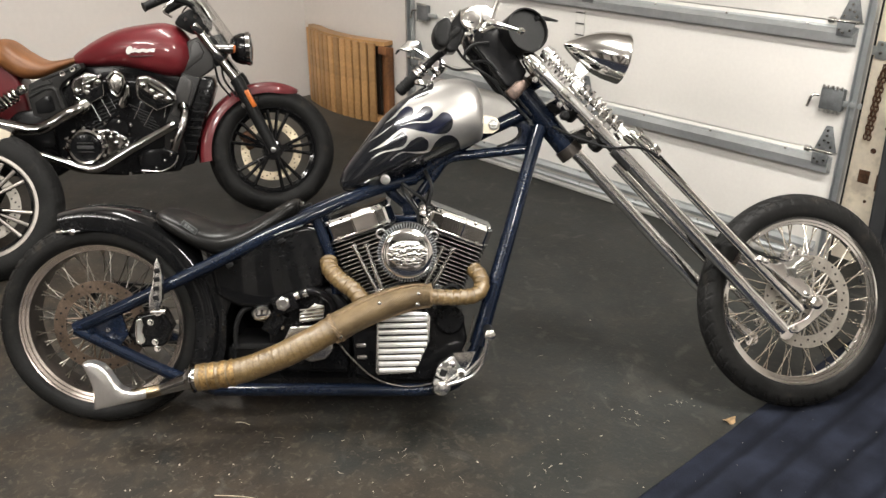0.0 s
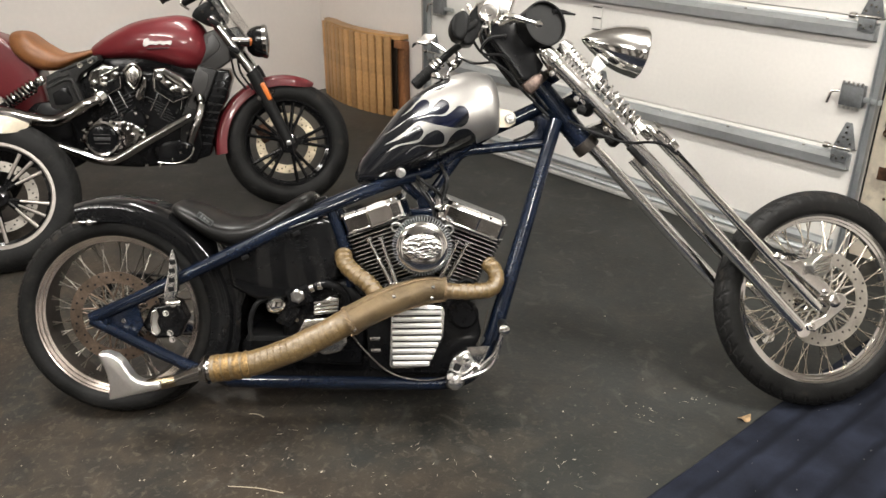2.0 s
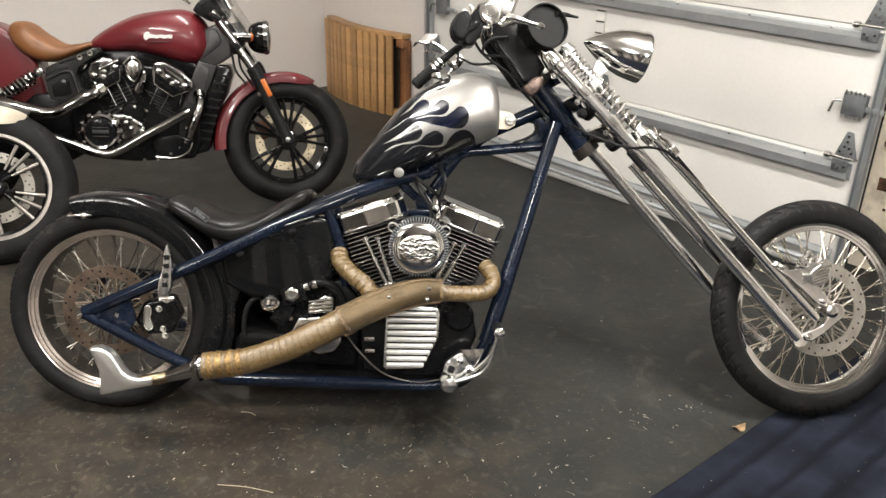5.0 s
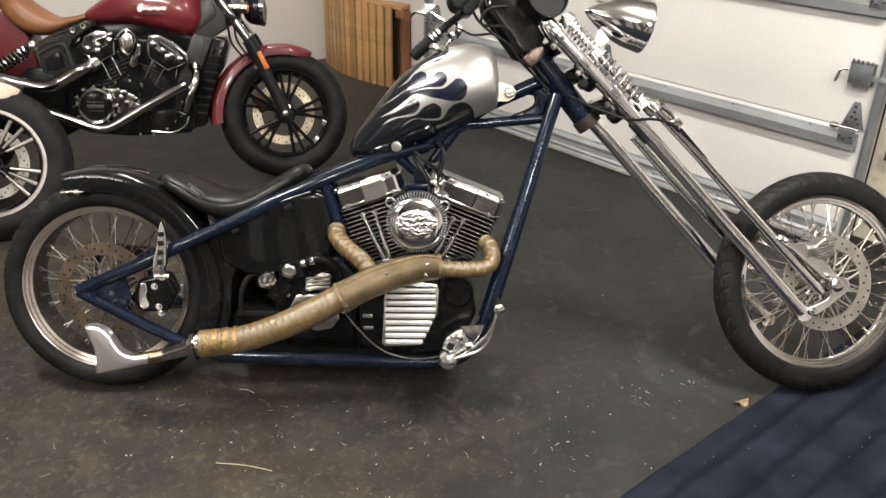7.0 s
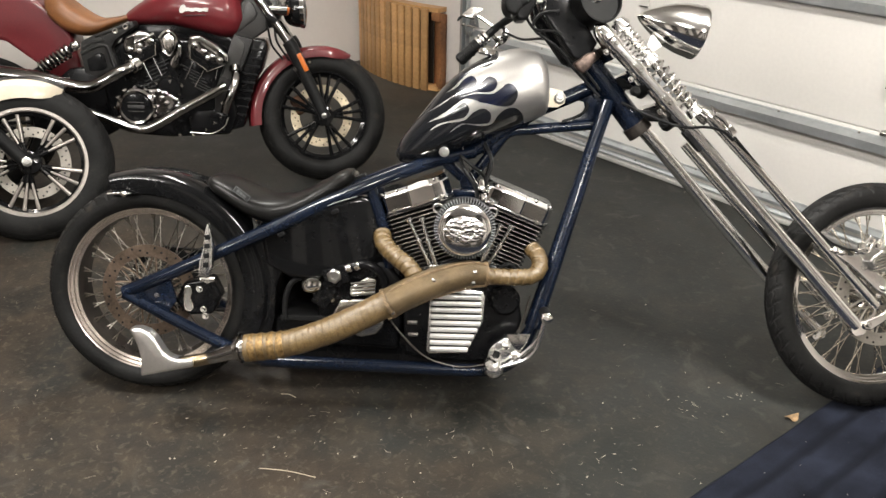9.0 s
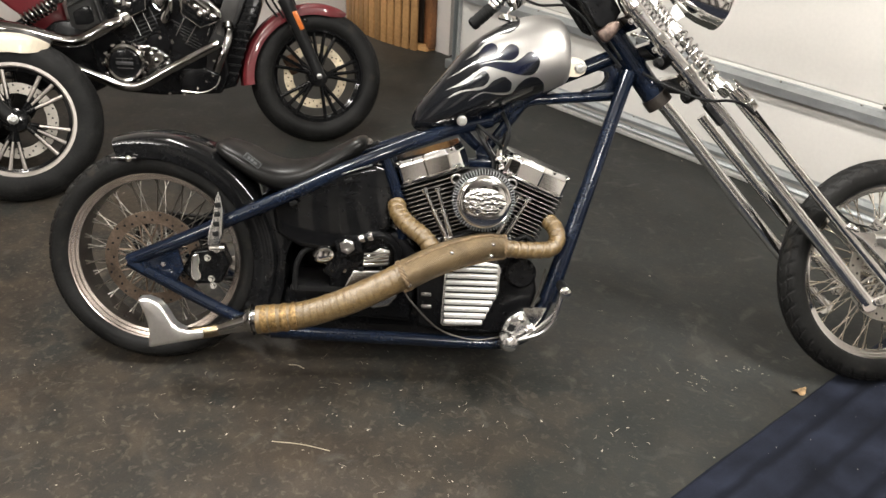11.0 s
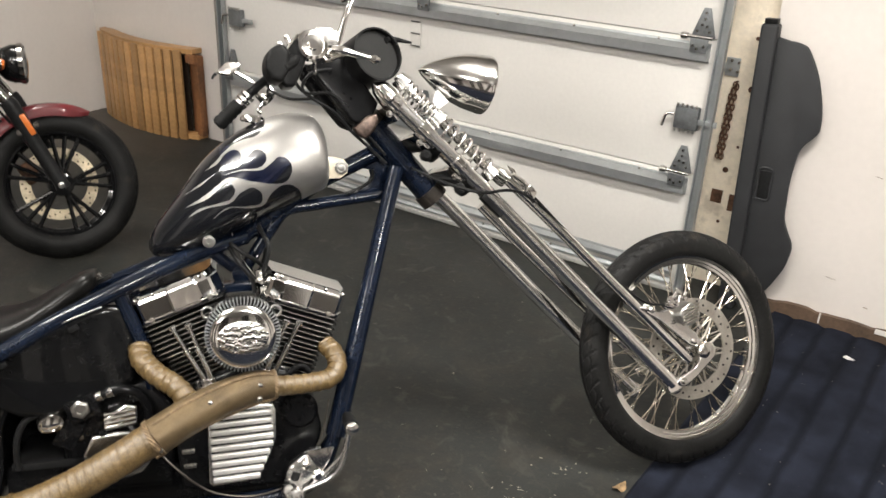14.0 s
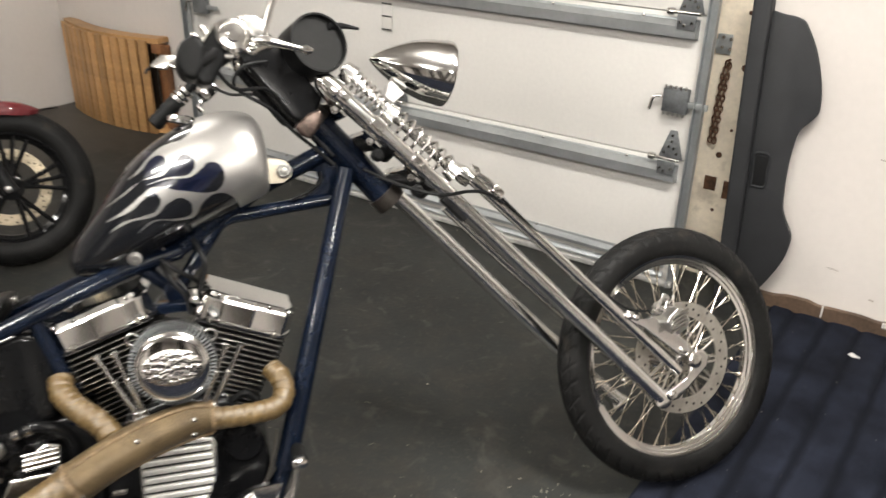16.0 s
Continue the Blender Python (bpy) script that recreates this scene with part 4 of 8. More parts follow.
    tube(arm, [(0.055, disc_y, 0.006), (0.075, disc_y, -0.004), ((inner + 0.004) * math.cos(0.14), disc_y, -(inner + 0.004) * math.sin(0.14))], 0.0026, 6, 4)
    a0 = part("carrier_arm", arm, disc_mat, wheel)
    for i in range(1, 12):
        again("carrier_arm", a0, Matrix.Rotation(2 * math.pi * i / 12, 4, "Y"), wheel)
    ring = bm_new()
    lathe(ring, [(0.02, disc_y - 0.004), (0.036, disc_y - 0.004), (0.036, disc_y + 0.004), (0.02, disc_y + 0.004)], seg=32, closed=True)
    part("disc_carrier", ring, disc_mat, wheel)
    return wheel


# wheels
wire_wheel(chopper, "front_wheel", STEER @ Matrix.Translation((2.146, -0.045, 0.331)), 0.336, 0.074, 0.2685, 0.054, 68, 46, CHROME, 0.144, DISC, -0.05, label="chrome wire-spoked front wheel")
rear_wheel = wire_wheel(chopper, "rear_wheel", Matrix.Translation((0.0, 0.0, 0.3096)), 0.316, 0.175, 0.2523, 0.15, 68, 46, RIM_WARM, 0.138, RUSTY, -0.075, hub_w=0.13, spoke_mat=SPOKE_DIM, dark_bed=True, label="wide wire-spoked rear wheel")
bm = bm_new()
lathe(bm, [(0.085, 0.07), (0.105, 0.068), (0.108, 0.074), (0.105, 0.08), (0.085, 0.078)], seg=48, closed=True)
part("sprocket", bm, SATIN, rear_wheel, "black rear belt pulley")

# frame
FT = 0.0185


def frame_tube(name, pts, r=FT, n=6, both=True, label=""):
    for s in ((-1, 1) if both else (1,)):
        bm = bm_new()
        tube(bm, [(x, y * s, z) for x, y, z in pts], r, 14, n)
        part(name, bm, BLUE, chopper, label)


frame_tube("upper_rail", [(-0.045, -0.145, 0.32), (0.1, -0.145, 0.384), (0.236, -0.14, 0.447), (0.411, -0.125, 0.528), (0.525, -0.114, 0.584), (0.645, -0.095, 0.636), (0.765, -0.062, 0.684), (0.85, -0.035, 0.712), (0.95, -0.01, 0.735)], 0.0195, label="dark blue frame tube")
frame_tube("rear_stay", [(-0.045, -0.145, 0.318), (0.08, -0.145, 0.25), (0.215, -0.143, 0.18), (0.345, -0.14, 0.125)], 0.0175)
frame_tube("lower_rail", [(0.345, -0.14, 0.124), (0.48, -0.14, 0.121), (0.72, -0.14, 0.116), (0.96, -0.14, 0.111), (1.05, -0.138, 0.125), (1.095, -0.135, 0.17), (1.129, -0.13, 0.245)], both=False)
frame_tube("lower_rail", [(0.345, 0.14, 0.124), (0.72, 0.14, 0.116), (0.9, 0.12, 0.111), (1.02, 0.05, 0.12), (1.09, -0.05, 0.16), (1.128, -0.12, 0.235)], both=False)
frame_tube("down_tube", [(1.129, -0.13, 0.244), (1.18, -0.107, 0.41), (1.235, -0.08, 0.59), (1.29, -0.05, 0.77), (1.328, -0.028, 0.888)], [0.025, 0.0235, 0.0215, 0.02, 0.02], both=False)
frame_tube("backbone", [(1.31, 0, 0.94), (1.218, 0, 0.898), (1.13, 0, 0.858), (1.05, 0, 0.805), (0.94, 0, 0.735)], 0.0215, both=False)
frame_tube("tank_rail", [(1.325, 0, 0.823), (1.206, 0, 0.812), (1.121, 0, 0.803), (1.05, 0, 0.792), (1.01, 0, 0.748), (0.96, 0, 0.679), (0.934, 0, 0.645)], 0.0155, 5, False)
frame_tube("strut", [(0.845, -0.02, 0.724), (0.887, -0.012, 0.684), (0.93, 0, 0.645)], 0.015, 4)
frame_tube("seat_post", [(0.655, -0.088, 0.63), (0.704, -0.09, 0.486), (0.71, -0.085, 0.4)], 0.0165, 5)
bm = bm_new()
tube(bm, [(1.262, 0, 1.005), (1.425, 0, 0.808)], 0.034, 20)
neck = part("neck", bm, BLUE, chopper, "dark blue steering neck")
for a, b in (((1.255, 0, 1.014), (1.275, 0, 0.99)), ((1.41, 0, 0.826), (1.432, 0, 0.8))):
    bm = bm_new()
    tube(bm, [a, b], 0.039, 20)
    part("bearing_cup", bm, DARK_METAL, neck, "dull steel bearing cup")
bm = bm_new()
prism(bm, [(1.232, 0.896), (1.242, 0.888), (1.262, 0.885), (1.266, 0.87), (1.257, 0.852), (1.24, 0.838), (1.222, 0.824), (1.325, 0.828), (1.345, 0.87), (1.297, 0.93)], -0.004, 0.004, 0.001)
part("gusset", bm, BLUE, chopper)
bm = bm_new()
lathe(bm, [(0.022, 0.03), (0.024, 0.024), (0.024, -0.024), (0.022, -0.03)], Matrix.Translation((0.932, 0, 0.645)), 20)
part("strut_boss", bm, BLUE, chopper)
for s in (-1, 1):
    bm = bm_new()
    prism(bm, [(-0.058, 0.327), (-0.02, 0.345), (0.09, 0.36), (0.105, 0.3), (0.075, 0.255), (0.0, 0.285)], -0.006, 0.006, 0.002, Matrix.Translation((0, s * 0.145, 0)))
    plate = part("axle_plate", bm, BLUE, chopper)
    bm = bm_new()
    bolt(bm, 0.0, s * 0.152 if s < 0 else s * 0.16, 0.312, 0.009, 0.01)
    part("axle_nut", bm, BLUE, plate)
    bm = bm_new()
    bolt(bm, 0.05, s * 0.152 if s < 0 else s * 0.16, 0.315, 0.005, 0.006)
    part("plate_bolt", bm, WORN_CHROME, plate)

# tank with painted flames
TANK = [(0.722, 0.714, 0.738, 0.012), (0.74, 0.698, 0.775, 0.045), (0.79, 0.698, 0.838, 0.075), (0.87, 0.723, 0.935, 0.104), (0.96, 0.765, 0.998, 0.124), (1.05, 0.803, 1.03, 0.131), (1.115, 0.83, 1.026, 0.126), (1.143, 0.842, 1.0, 0.112), (1.153, 0.855, 0.965, 0.085), (1.155, 0.87, 0.93, 0.05)]
# the edge of the silver paint, lick by lick, as (x, z) on the tank's side
EDGE_A = ((1.011, 1.017), (1.003, 0.995), (0.983, 0.979), (0.96, 0.973), (0.933, 0.962), (0.909, 0.943), (0.889, 0.922), (0.864, 0.901))
EDGE_B = ((0.864, 0.901), (0.896, 0.92), (0.911, 0.938), (0.933, 0.95), (0.948, 0.94), (0.946, 0.922), (0.926, 0.911), (0.889, 0.897), (0.842, 0.866), (0.807, 0.843))
EDGE_C = ((0.807, 0.843), (0.854, 0.87), (0.893, 0.899), (0.937, 0.909), (0.962, 0.933), (0.982, 0.949), (1.001, 0.942), (1.004, 0.923), (0.986, 0.907), (0.945, 0.904), (0.901, 0.89))
EDGE_D = ((0.901, 0.89), (0.945, 0.901), (0.991, 0.902), (1.014, 0.916), (1.033, 0.931), (1.054, 0.924), (1.062, 0.902), (1.051, 0.876), (1.023, 0.868), (0.969, 0.877), (0.919, 0.887), (0.889, 0.868), (0.849, 0.839), (0.811, 0.817))
EDGE_E = ((0.811, 0.817), (0.862, 0.837), (0.89, 0.858), (0.915, 0.876), (0.93, 0.859), (0.918, 0.837), (0.887, 0.827), (0.848, 0.817), (0.819, 0.796))
EDGE_F = ((0.819, 0.796), (0.862, 0.817), (0.915, 0.827), (0.941, 0.85), (0.969, 0.862), (0.99, 0.847), (0.985, 0.823), (0.952, 0.818), (0.908, 0.817), (0.872, 0.789))
EDGE_G = ((0.872, 0.789), (0.914, 0.816), (0.96, 0.813), (0.993, 0.819), (1.01, 0.844), (1.033, 0.863), (1.059, 0.864), (1.079, 0.848), (1.087, 0.823))


def inside(outline, xs, zs):
    """Which of the points lie within a closed outline."""
    hit = np.zeros(len(xs), bool)
    for (xa, za), (xb, zb) in zip(outline, outline[1:] + outline[:1]):
        if za != zb:
            hit ^= ((za > zs) != (zb > zs)) & (xs < (xb - xa) * (zs - za) / (zb - za) + xa)
    return hit


silver_outline = []
for e in (EDGE_A, EDGE_B, EDGE_C, EDGE_D, EDGE_E, EDGE_F, EDGE_G):
    silver_outline += [(v.x, v.y) for v in curve_points([(x, z, 0) for x, z in e], 6)]
silver_outline += [(1.13, 0.79), (1.2, 0.79), (1.2, 1.1), (1.0, 1.1)]
bm = bm_new()
loft(bm, TANK, 560, 420, 2.25, 0.12)
centres = np.array([f.calc_center_median()[:] for f in bm.faces])
silver = inside(silver_outline, centres[:, 0], centres[:, 2])
blue = (centres[:, 0] > 0.9) & (centres[:, 2] > 0.868) & (centres[:, 2] < 0.958) & (centres[:, 0] - centres[:, 2] < 0.145)
for f, sv, bl in zip(bm.faces, silver, blue):
    f.material_index = 1 if sv else 2 if bl else 0
tank = part("fuel_tank", bm, (TANK_BLACK, SILVER, FLAME_BLUE), chopper, "black fuel tank with silver flames and silver nose", sharp=80)
bm = bm_new()
lathe(bm, [(0.03, 0), (0.034, 0.004), (0.034, 0.012), (0.028, 0.018), (0.01, 0.02)], Matrix.Translation((0.985, 0.0, 1.008)) @ Matrix.Rotation(radians(90), 4, "X") @ Matrix.Rotation(radians(-12), 4, "Z"), 28)
part("filler_cap", bm, CHROME, tank, "chrome filler cap")
for s in (-1, 1):
    bm = bm_new()
    prism(bm, [(1.14, 0.868), (1.185, 0.868), (1.203, 0.88), (1.207, 0.898), (1.196, 0.914), (1.178, 0.92), (1.14, 0.925)], -0.003, 0.003, 0.001, Matrix.Translation((0, s * 0.028, 0)))
    tab = part("mount_tab", bm, CREAM, chopper, "pale mounting tab")
    bm = bm_new()
    lathe(bm, [(0.0165, 0), (0.0165, -0.002), (0.0125, -0.003), (0.0115, -0.001), (0.0075, -0.001), (0.007, -0.0035), (0.003, -0.004)], Matrix.Translation((1.189, s * 0.028 - 0.003, 0.894)), 24)
    part("tab_bolt", bm, RAW_STEEL, tab)
bm = bm_new()
lathe(bm, [(0.009, 0.03), (0.009, 0.0), (0.0145, 0.0), (0.0145, -0.003), (0.0095, -0.0035), (0.0095, -0.009), (0.005, -0.009), (0.0045, -0.005), (0.002, -0.005)], Matrix.Translation((0.8625, -0.078, 0.737)), 20)
part("rear_mount", bm, RAW_STEEL, tank, "chrome mount bolt")

bm = bm_new()
tube(bm, [(0.915, -0.03, 0.75), (0.921, -0.03, 0.727), (0.938, -0.035, 0.68), (0.969, -0.04, 0.63)], 0.0016, 8, 6)
part("choke_wire", bm, WORN_CHROME, chopper, "bright steel wire under the tank")
bm = bm_new()
tube(bm, [(0.96, 0.02, 0.745), (0.985, 0.02, 0.721), (0.993, 0.02, 0.686), (0.98, 0.02, 0.65), (0.965, 0.0, 0.62)], 0.0045, 8, 6)
part("fuel_hose", bm, SATIN, chopper, "black fuel hose")

# seat
bm = bm_new()
SEAT = [(0.178, 0.622, 0.645, 0.06), (0.2, 0.6, 0.652, 0.1), (0.255, 0.562, 0.636, 0.122), (0.315, 0.528, 0.608, 0.13), (0.375, 0.512, 0.596, 0.128), (0.44, 0.53, 0.607, 0.118), (0.51, 0.572, 0.642, 0.1), (0.565, 0.61, 0.672, 0.078), (0.592, 0.635, 0.676, 0.056), (0.599, 0.645, 0.668, 0.03)]
loft(bm, SEAT, 70, 40, 2.4)
seat = part("seat", bm, LEATHER, chopper, "black leather solo seat")
bm = bm_new()
for dy in (-0.095, 0.095):
    tube(bm, [(0.2, dy * 0.95, 0.63), (0.255, dy * 1.18, 0.59), (0.315, dy * 1.29, 0.557), (0.375, dy * 1.28, 0.541), (0.44, dy * 1.18, 0.556), (0.51, dy * 1.0, 0.6), (0.56, dy * 0.8, 0.634)], 0.0028, 6, 5)
part("piping", bm, SATIN, seat)
bm = bm_new()
box(bm, (0.293, -0.1215, 0.609), (0.052, 0.004, 0.019), slant(-37), 0.001)
tag = part("maker_tag", bm, mat("dull_tag", (0.02, 0.02, 0.02), 0.4), seat, "small black maker's tag with pale lettering bars")
for dx, dz, w, h in ((0.0, 0.0078, 0.05, 0.0016), (0.0, -0.0078, 0.05, 0.0016), (-0.0245, 0.0, 0.0016, 0.016), (0.0245, 0.0, 0.0016, 0.016), (-0.012, 0.0, 0.007, 0.008), (-0.002, 0.0, 0.008, 0.007), (0.01, -0.001, 0.01, 0.006)):
    bm = bm_new()
    c, k = math.cos(radians(37)), math.sin(radians(37))
    box(bm, (0.293 + dx * c + dz * k, -0.1238, 0.609 - dx * k + dz * c), (w, 0.001, h), slant(-37), 0)
    part("tag_bar", bm, HINGE_STEEL, tag)
bm = bm_new()
box(bm, (0.612, -0.005, 0.652), (0.045, 0.03, 0.01), slant(25), 0.003)
nose = part("seat_bracket", bm, SATIN, seat, "dark seat bracket")
bm = bm_new()
bolt(bm, 0.605, -0.02, 0.664, 0.0065, 0.008)
part("seat_bolt", bm, CHROME, nose)

# rear fender: a curved shell with rolled sides
bm = bm_new()
prof = [(0.29, -0.1), (0.31, -0.104), (0.33, -0.106), (0.345, -0.1), (0.354, -0.082), (0.358, -0.04), (0.359, 0), (0.358, 0.04), (0.354, 0.082), (0.345, 0.1), (0.33, 0.106), (0.31, 0.104), (0.29, 0.1)]
prof = prof + [(r - 0.004 if abs(y) < 0.09 else r - 0.001, y * 0.95) for r, y in prof[::-1]]
rows = []
for i in range(61):
    a = radians(-28 + 134 * i / 60)
    rows.append([bm.verts.new((r * math.cos(a), y, 0.3096 + r * math.sin(a))) for r, y in prof])
for a, b in zip(rows, rows[1:]):
    for k in range(len(prof)):
        bm.faces.new((a[k], a[(k + 1) % len(prof)], b[(k + 1) % len(prof)], b[k]))
bm.faces.new(rows[0])
bm.faces.new(rows[-1])
fender = part("rear_fender", bm, BLACK, chopper, "gloss black rear fender")
bm = bm_new()
box(bm, (-0.06, -0.112, 0.6), (0.07, 0.006, 0.006), slant(2), 0.002)
lathe(bm, [(0.009, 0), (0.009, -0.01), (0.004, -0.013)], Matrix.Translation((-0.045, -0.11, 0.6)), 12)
part("fender_clip", bm, CHROME, fender, "small chrome clip")

bm = bm_new()
prism(bm, [(0.31, 0.48), (0.392, 0.475), (0.403, 0.39), (0.379, 0.335), (0.374, 0.24), (0.352, 0.155), (0.318, 0.16), (0.347, 0.25), (0.354, 0.33)], -0.09, 0.09, 0.008, None, 2)
part("splash_guard", bm, BLACK, chopper, "black splash guard ahead of the rear wheel")

# oil tank
bm = bm_new()
prism(bm, [(0.35, 0.4), (0.335, 0.5), (0.44, 0.54), (0.53, 0.585), (0.628, 0.61), (0.668, 0.6), (0.69, 0.5), (0.672, 0.42), (0.6, 0.4), (0.5, 0.364), (0.425, 0.366)], -0.118, 0.118, 0.016, None, 3)
bmesh.ops.subdivide_edges(bm, edges=[e for e in bm.edges if abs(e.verts[0].co.y - e.verts[1].co.y) < 0.01 and e.calc_length() > 0.03], cuts=4, use_grid_fill=True)
for v in bm.verts:
    if v.co.y < 0:
        v.co.y += -0.012 + 1.1 * (v.co.x - 0.51 + 0.25 * (v.co.z - 0.48)) ** 2
oil = part("oil_tank", bm, BLACK, chopper, "gloss black oil tank")
bm = bm_new()
tube(bm, [(0.37, -0.117, 0.507), (0.45, -0.127, 0.545), (0.54, -0.129, 0.583), (0.62, -0.12, 0.609)], 0.0022, 6, 4)
part("seam", bm, RAW_STEEL, oil, "thin bright upper seam")
for x, z in ((0.405, 0.497), (0.558, 0.566)):
    bm = bm_new()
    box(bm, (x, -0.128, z), (0.022, 0.012, 0.012), slant(24), 0.003)
    part("mount_lug", bm, SATIN, oil)

# engine
engine_bm = bm_new()
prism(engine_bm, [(0.76, 0.15), (0.83, 0.128), (1.0, 0.128), (1.075, 0.17), (1.1, 0.26), (1.085, 0.34), (1.02, 0.42), (0.92, 0.44), (0.82, 0.41), (0.75, 0.33)], -0.12, 0.12, 0.014, None, 3)
part("crankcase", engine_bm, ENGINE_BLACK, chopper, "black V-twin crankcase")
CRANK = Vector((0.92, 0, 0.2))


def cylinder(lean, foot, flip, top_label):
    """A finned barrel and head, tipped by lean degrees from upright, with its chrome rocker cover."""
    m = Matrix.Translation(CRANK) @ Matrix.Rotation(radians(lean), 4, "Y")
    bm = bm_new()
    tube(bm, [(0, 0, 0.18), (0, 0, foot - 0.01)], 0.056, 28)
    barrel = part("cylinder", bm, FIN, chopper, "black finned cylinder", m)
    fin = bm_new()
    box(fin, (0, 0, 0), (0.168, 0.19, 0.0042), None, 0.0018, 1)
    lo = part("fin", fin, FIN, barrel, m=Matrix.Translation((0, 0, 0.205)))
    for k in range(1, 9):
        again("fin", lo, Matrix.Translation((0, 0, 0.205 + k * 0.0118)), barrel)
    fin = bm_new()
    box(fin, (0, 0, 0), (0.196, 0.205, 0.0045), None, 0.0018, 1)
    hi = part("fin", fin, FIN, barrel, m=Matrix.Translation((0, 0, 0.312)))
    for k in range(1, 7 if foot < 0.41 else 8):
        again("fin", hi, Matrix.Translation((0, 0, 0.312 + k * 0.0126)), barrel)
    edge = bm_new()
    box(edge, (0, -0.0965, 0), (0.15, 0.002, 0.0022))
    e0 = part("fin_edge", edge, FIN_EDGE, barrel, m=Matrix.Translation((0, 0, 0.205)))
    for k in range(1, 9):
        again("fin_edge", e0, Matrix.Translation((0, 0, 0.205 + k * 0.0118)), barrel)
    edge = bm_new()
    box(edge, (0, -0.104, 0), (0.178, 0.002, 0.0024))
    e1 = part("fin_edge", edge, FIN_EDGE, barrel, m=Matrix.Translation((0, 0, 0.312)))
    for k in range(1, 7 if foot < 0.41 else 8):
        again("fin_edge", e1, Matrix.Translation((0, 0, 0.312 + k * 0.0126)), barrel)
    bm = bm_new()
    # faceted chrome box: a plan of flats, standing on a flange, with a bevelled lid
    plan = [(-0.106, -0.05), (-0.09, -0.098), (-0.084, -0.103), (-0.018, -0.1075), (-0.013, -0.1105), (0.05, -0.1105), (0.055, -0.1075), (0.08, -0.103), (0.087, -0.097), (0.104, -0.055), (0.104, 0.07), (-0.106, 0.07)]
    rings = [[bm.verts.new((flip * x * k + dx, y * k, z)) for x, y in plan] for k, dx, z in ((1.0, 0, foot), (1.0, 0, foot + 0.0395), (0.992, 0, foot + 0.0425), (0.965, 0, foot + 0.0465), (0.93, 0, foot + 0.055), (0.9, 0, foot + 0.057))]
    for p, q in zip(rings, rings[1:]):
        for k in range(len(plan)):
            bm.faces.new((p[k], p[(k + 1) % len(plan)], q[(k + 1) % len(plan)], q[k]))
    bm.faces.new(rings[0])
    bm.faces.new(rings[-1])
    cover_ob = part("rocker_cover", bm, CHROME, chopper, top_label, m, 12)
    bm = bm_new()
    prism(bm, [(flip * x * 1.025, -y * 1.02) for x, y in plan], foot - 0.0075, foot - 0.0005, 0.0018, Matrix.Rotation(radians(90), 4, "X"))
    part("gasket_rim", bm, CHROME, cover_ob, "chrome cover flange")
    bm = bm_new()
    prism(bm, [(flip * x * 1.005, -y * 1.0) for x, y in plan], foot - 0.0125, foot - 0.008, 0, Matrix.Rotation(radians(90), 4, "X"))
    part("gasket", bm, SATIN, cover_ob, "black gasket")
    for dx in (-0.088, -0.045, 0.02, 0.066):
        bm = bm_new()
        lathe(bm, [(0.0052, 0.0), (0.0052, -0.006), (0.003, -0.008)], Matrix.Translation((flip * dx, -0.098, foot + 0.047)) @ Matrix.Rotation(radians(-75), 4, "X"), 10)
        part("cover_bolt", bm, WORN_CHROME, cover_ob)
    for dx in (-0.07, 0.07):
        bm = bm_new()
        bolt(bm, flip * dx, -0.108, foot - 0.003, 0.005, 0.007)
        part("flange_bolt", bm, WORN_CHROME, cover_ob)


cylinder(-18.5, 0.4125, 1, "polished chrome rocker cover")
cylinder(21.5, 0.4015, -1, "polished chrome rocker cover")
for a, b in (((0.765, -0.118, 0.55), (0.836, -0.118, 0.4)), ((0.802, -0.118, 0.552), (0.85, -0.118, 0.402)), ((1.06, -0.118, 0.535), (0.985, -0.118, 0.4)), ((1.03, -0.118, 0.54), (0.965, -0.118, 0.402))):
    bm = bm_new()
    a, b = Vector(a), Vector(b)
    tube(bm, [a.lerp(b, t) for t in (0, 0.06, 0.07, 0.4, 0.41, 0.47, 0.48, 0.9, 0.91, 1)], [0.009, 0.009, 0.005, 0.005, 0.009, 0.009, 0.0068, 0.0068, 0.01, 0.01], 14)
    part("pushrod_tube", bm, POLISHED, chopper, "chrome pushrod tube")
for x in (0.842, 0.975):
    bm = bm_new()
    box(bm, (x, -0.115, 0.385), (0.065, 0.05, 0.04), None, 0.006)
    part("lifter_block", bm, WORN_CHROME, chopper)

# air cleaner: ribbed ring, embossed face, two ears
bm = bm_new()
AC = Matrix.Translation((0.925, -0.2, 0.539)) @ Matrix.Diagonal((1.09, 1, 1.09, 1))
lathe(bm, [(0.06, 0.05), (0.076, 0.04), (0.0765, 0.006), (0.0755, -0.01), (0.069, -0.018), (0.04, -0.018)], AC, 64)
air = part("air_cleaner", bm, SATIN, chopper, "round chrome air cleaner with an embossed face")
bm = bm_new()
lathe(bm, [(0.066, -0.02), (0.0655, -0.03), (0.061, -0.0355), (0.054, -0.0375), (0.03, -0.04), (0.004, -0.041)], AC, 64)
part("face", bm, CHROME, air, "chrome cap")
bm = bm_new()
lathe(bm, [(0.05, -0.037), (0.047, -0.0395), (0.03, -0.042), (0.004, -0.043)], AC @ Matrix.Diagonal((1.05, 1, 0.74, 1)), 48)
part("emblem", bm, EMBOSSED, air, "embossed winged ornament")
bm = bm_new()
lathe(bm, [(0.0665, -0.018), (0.0675, -0.026), (0.066, -0.031), (0.064, -0.03), (0.065, -0.025)], AC, 64, True)
part("trim_ring", bm, CHROME, air, "chrome trim ring")
rib = bm_new()
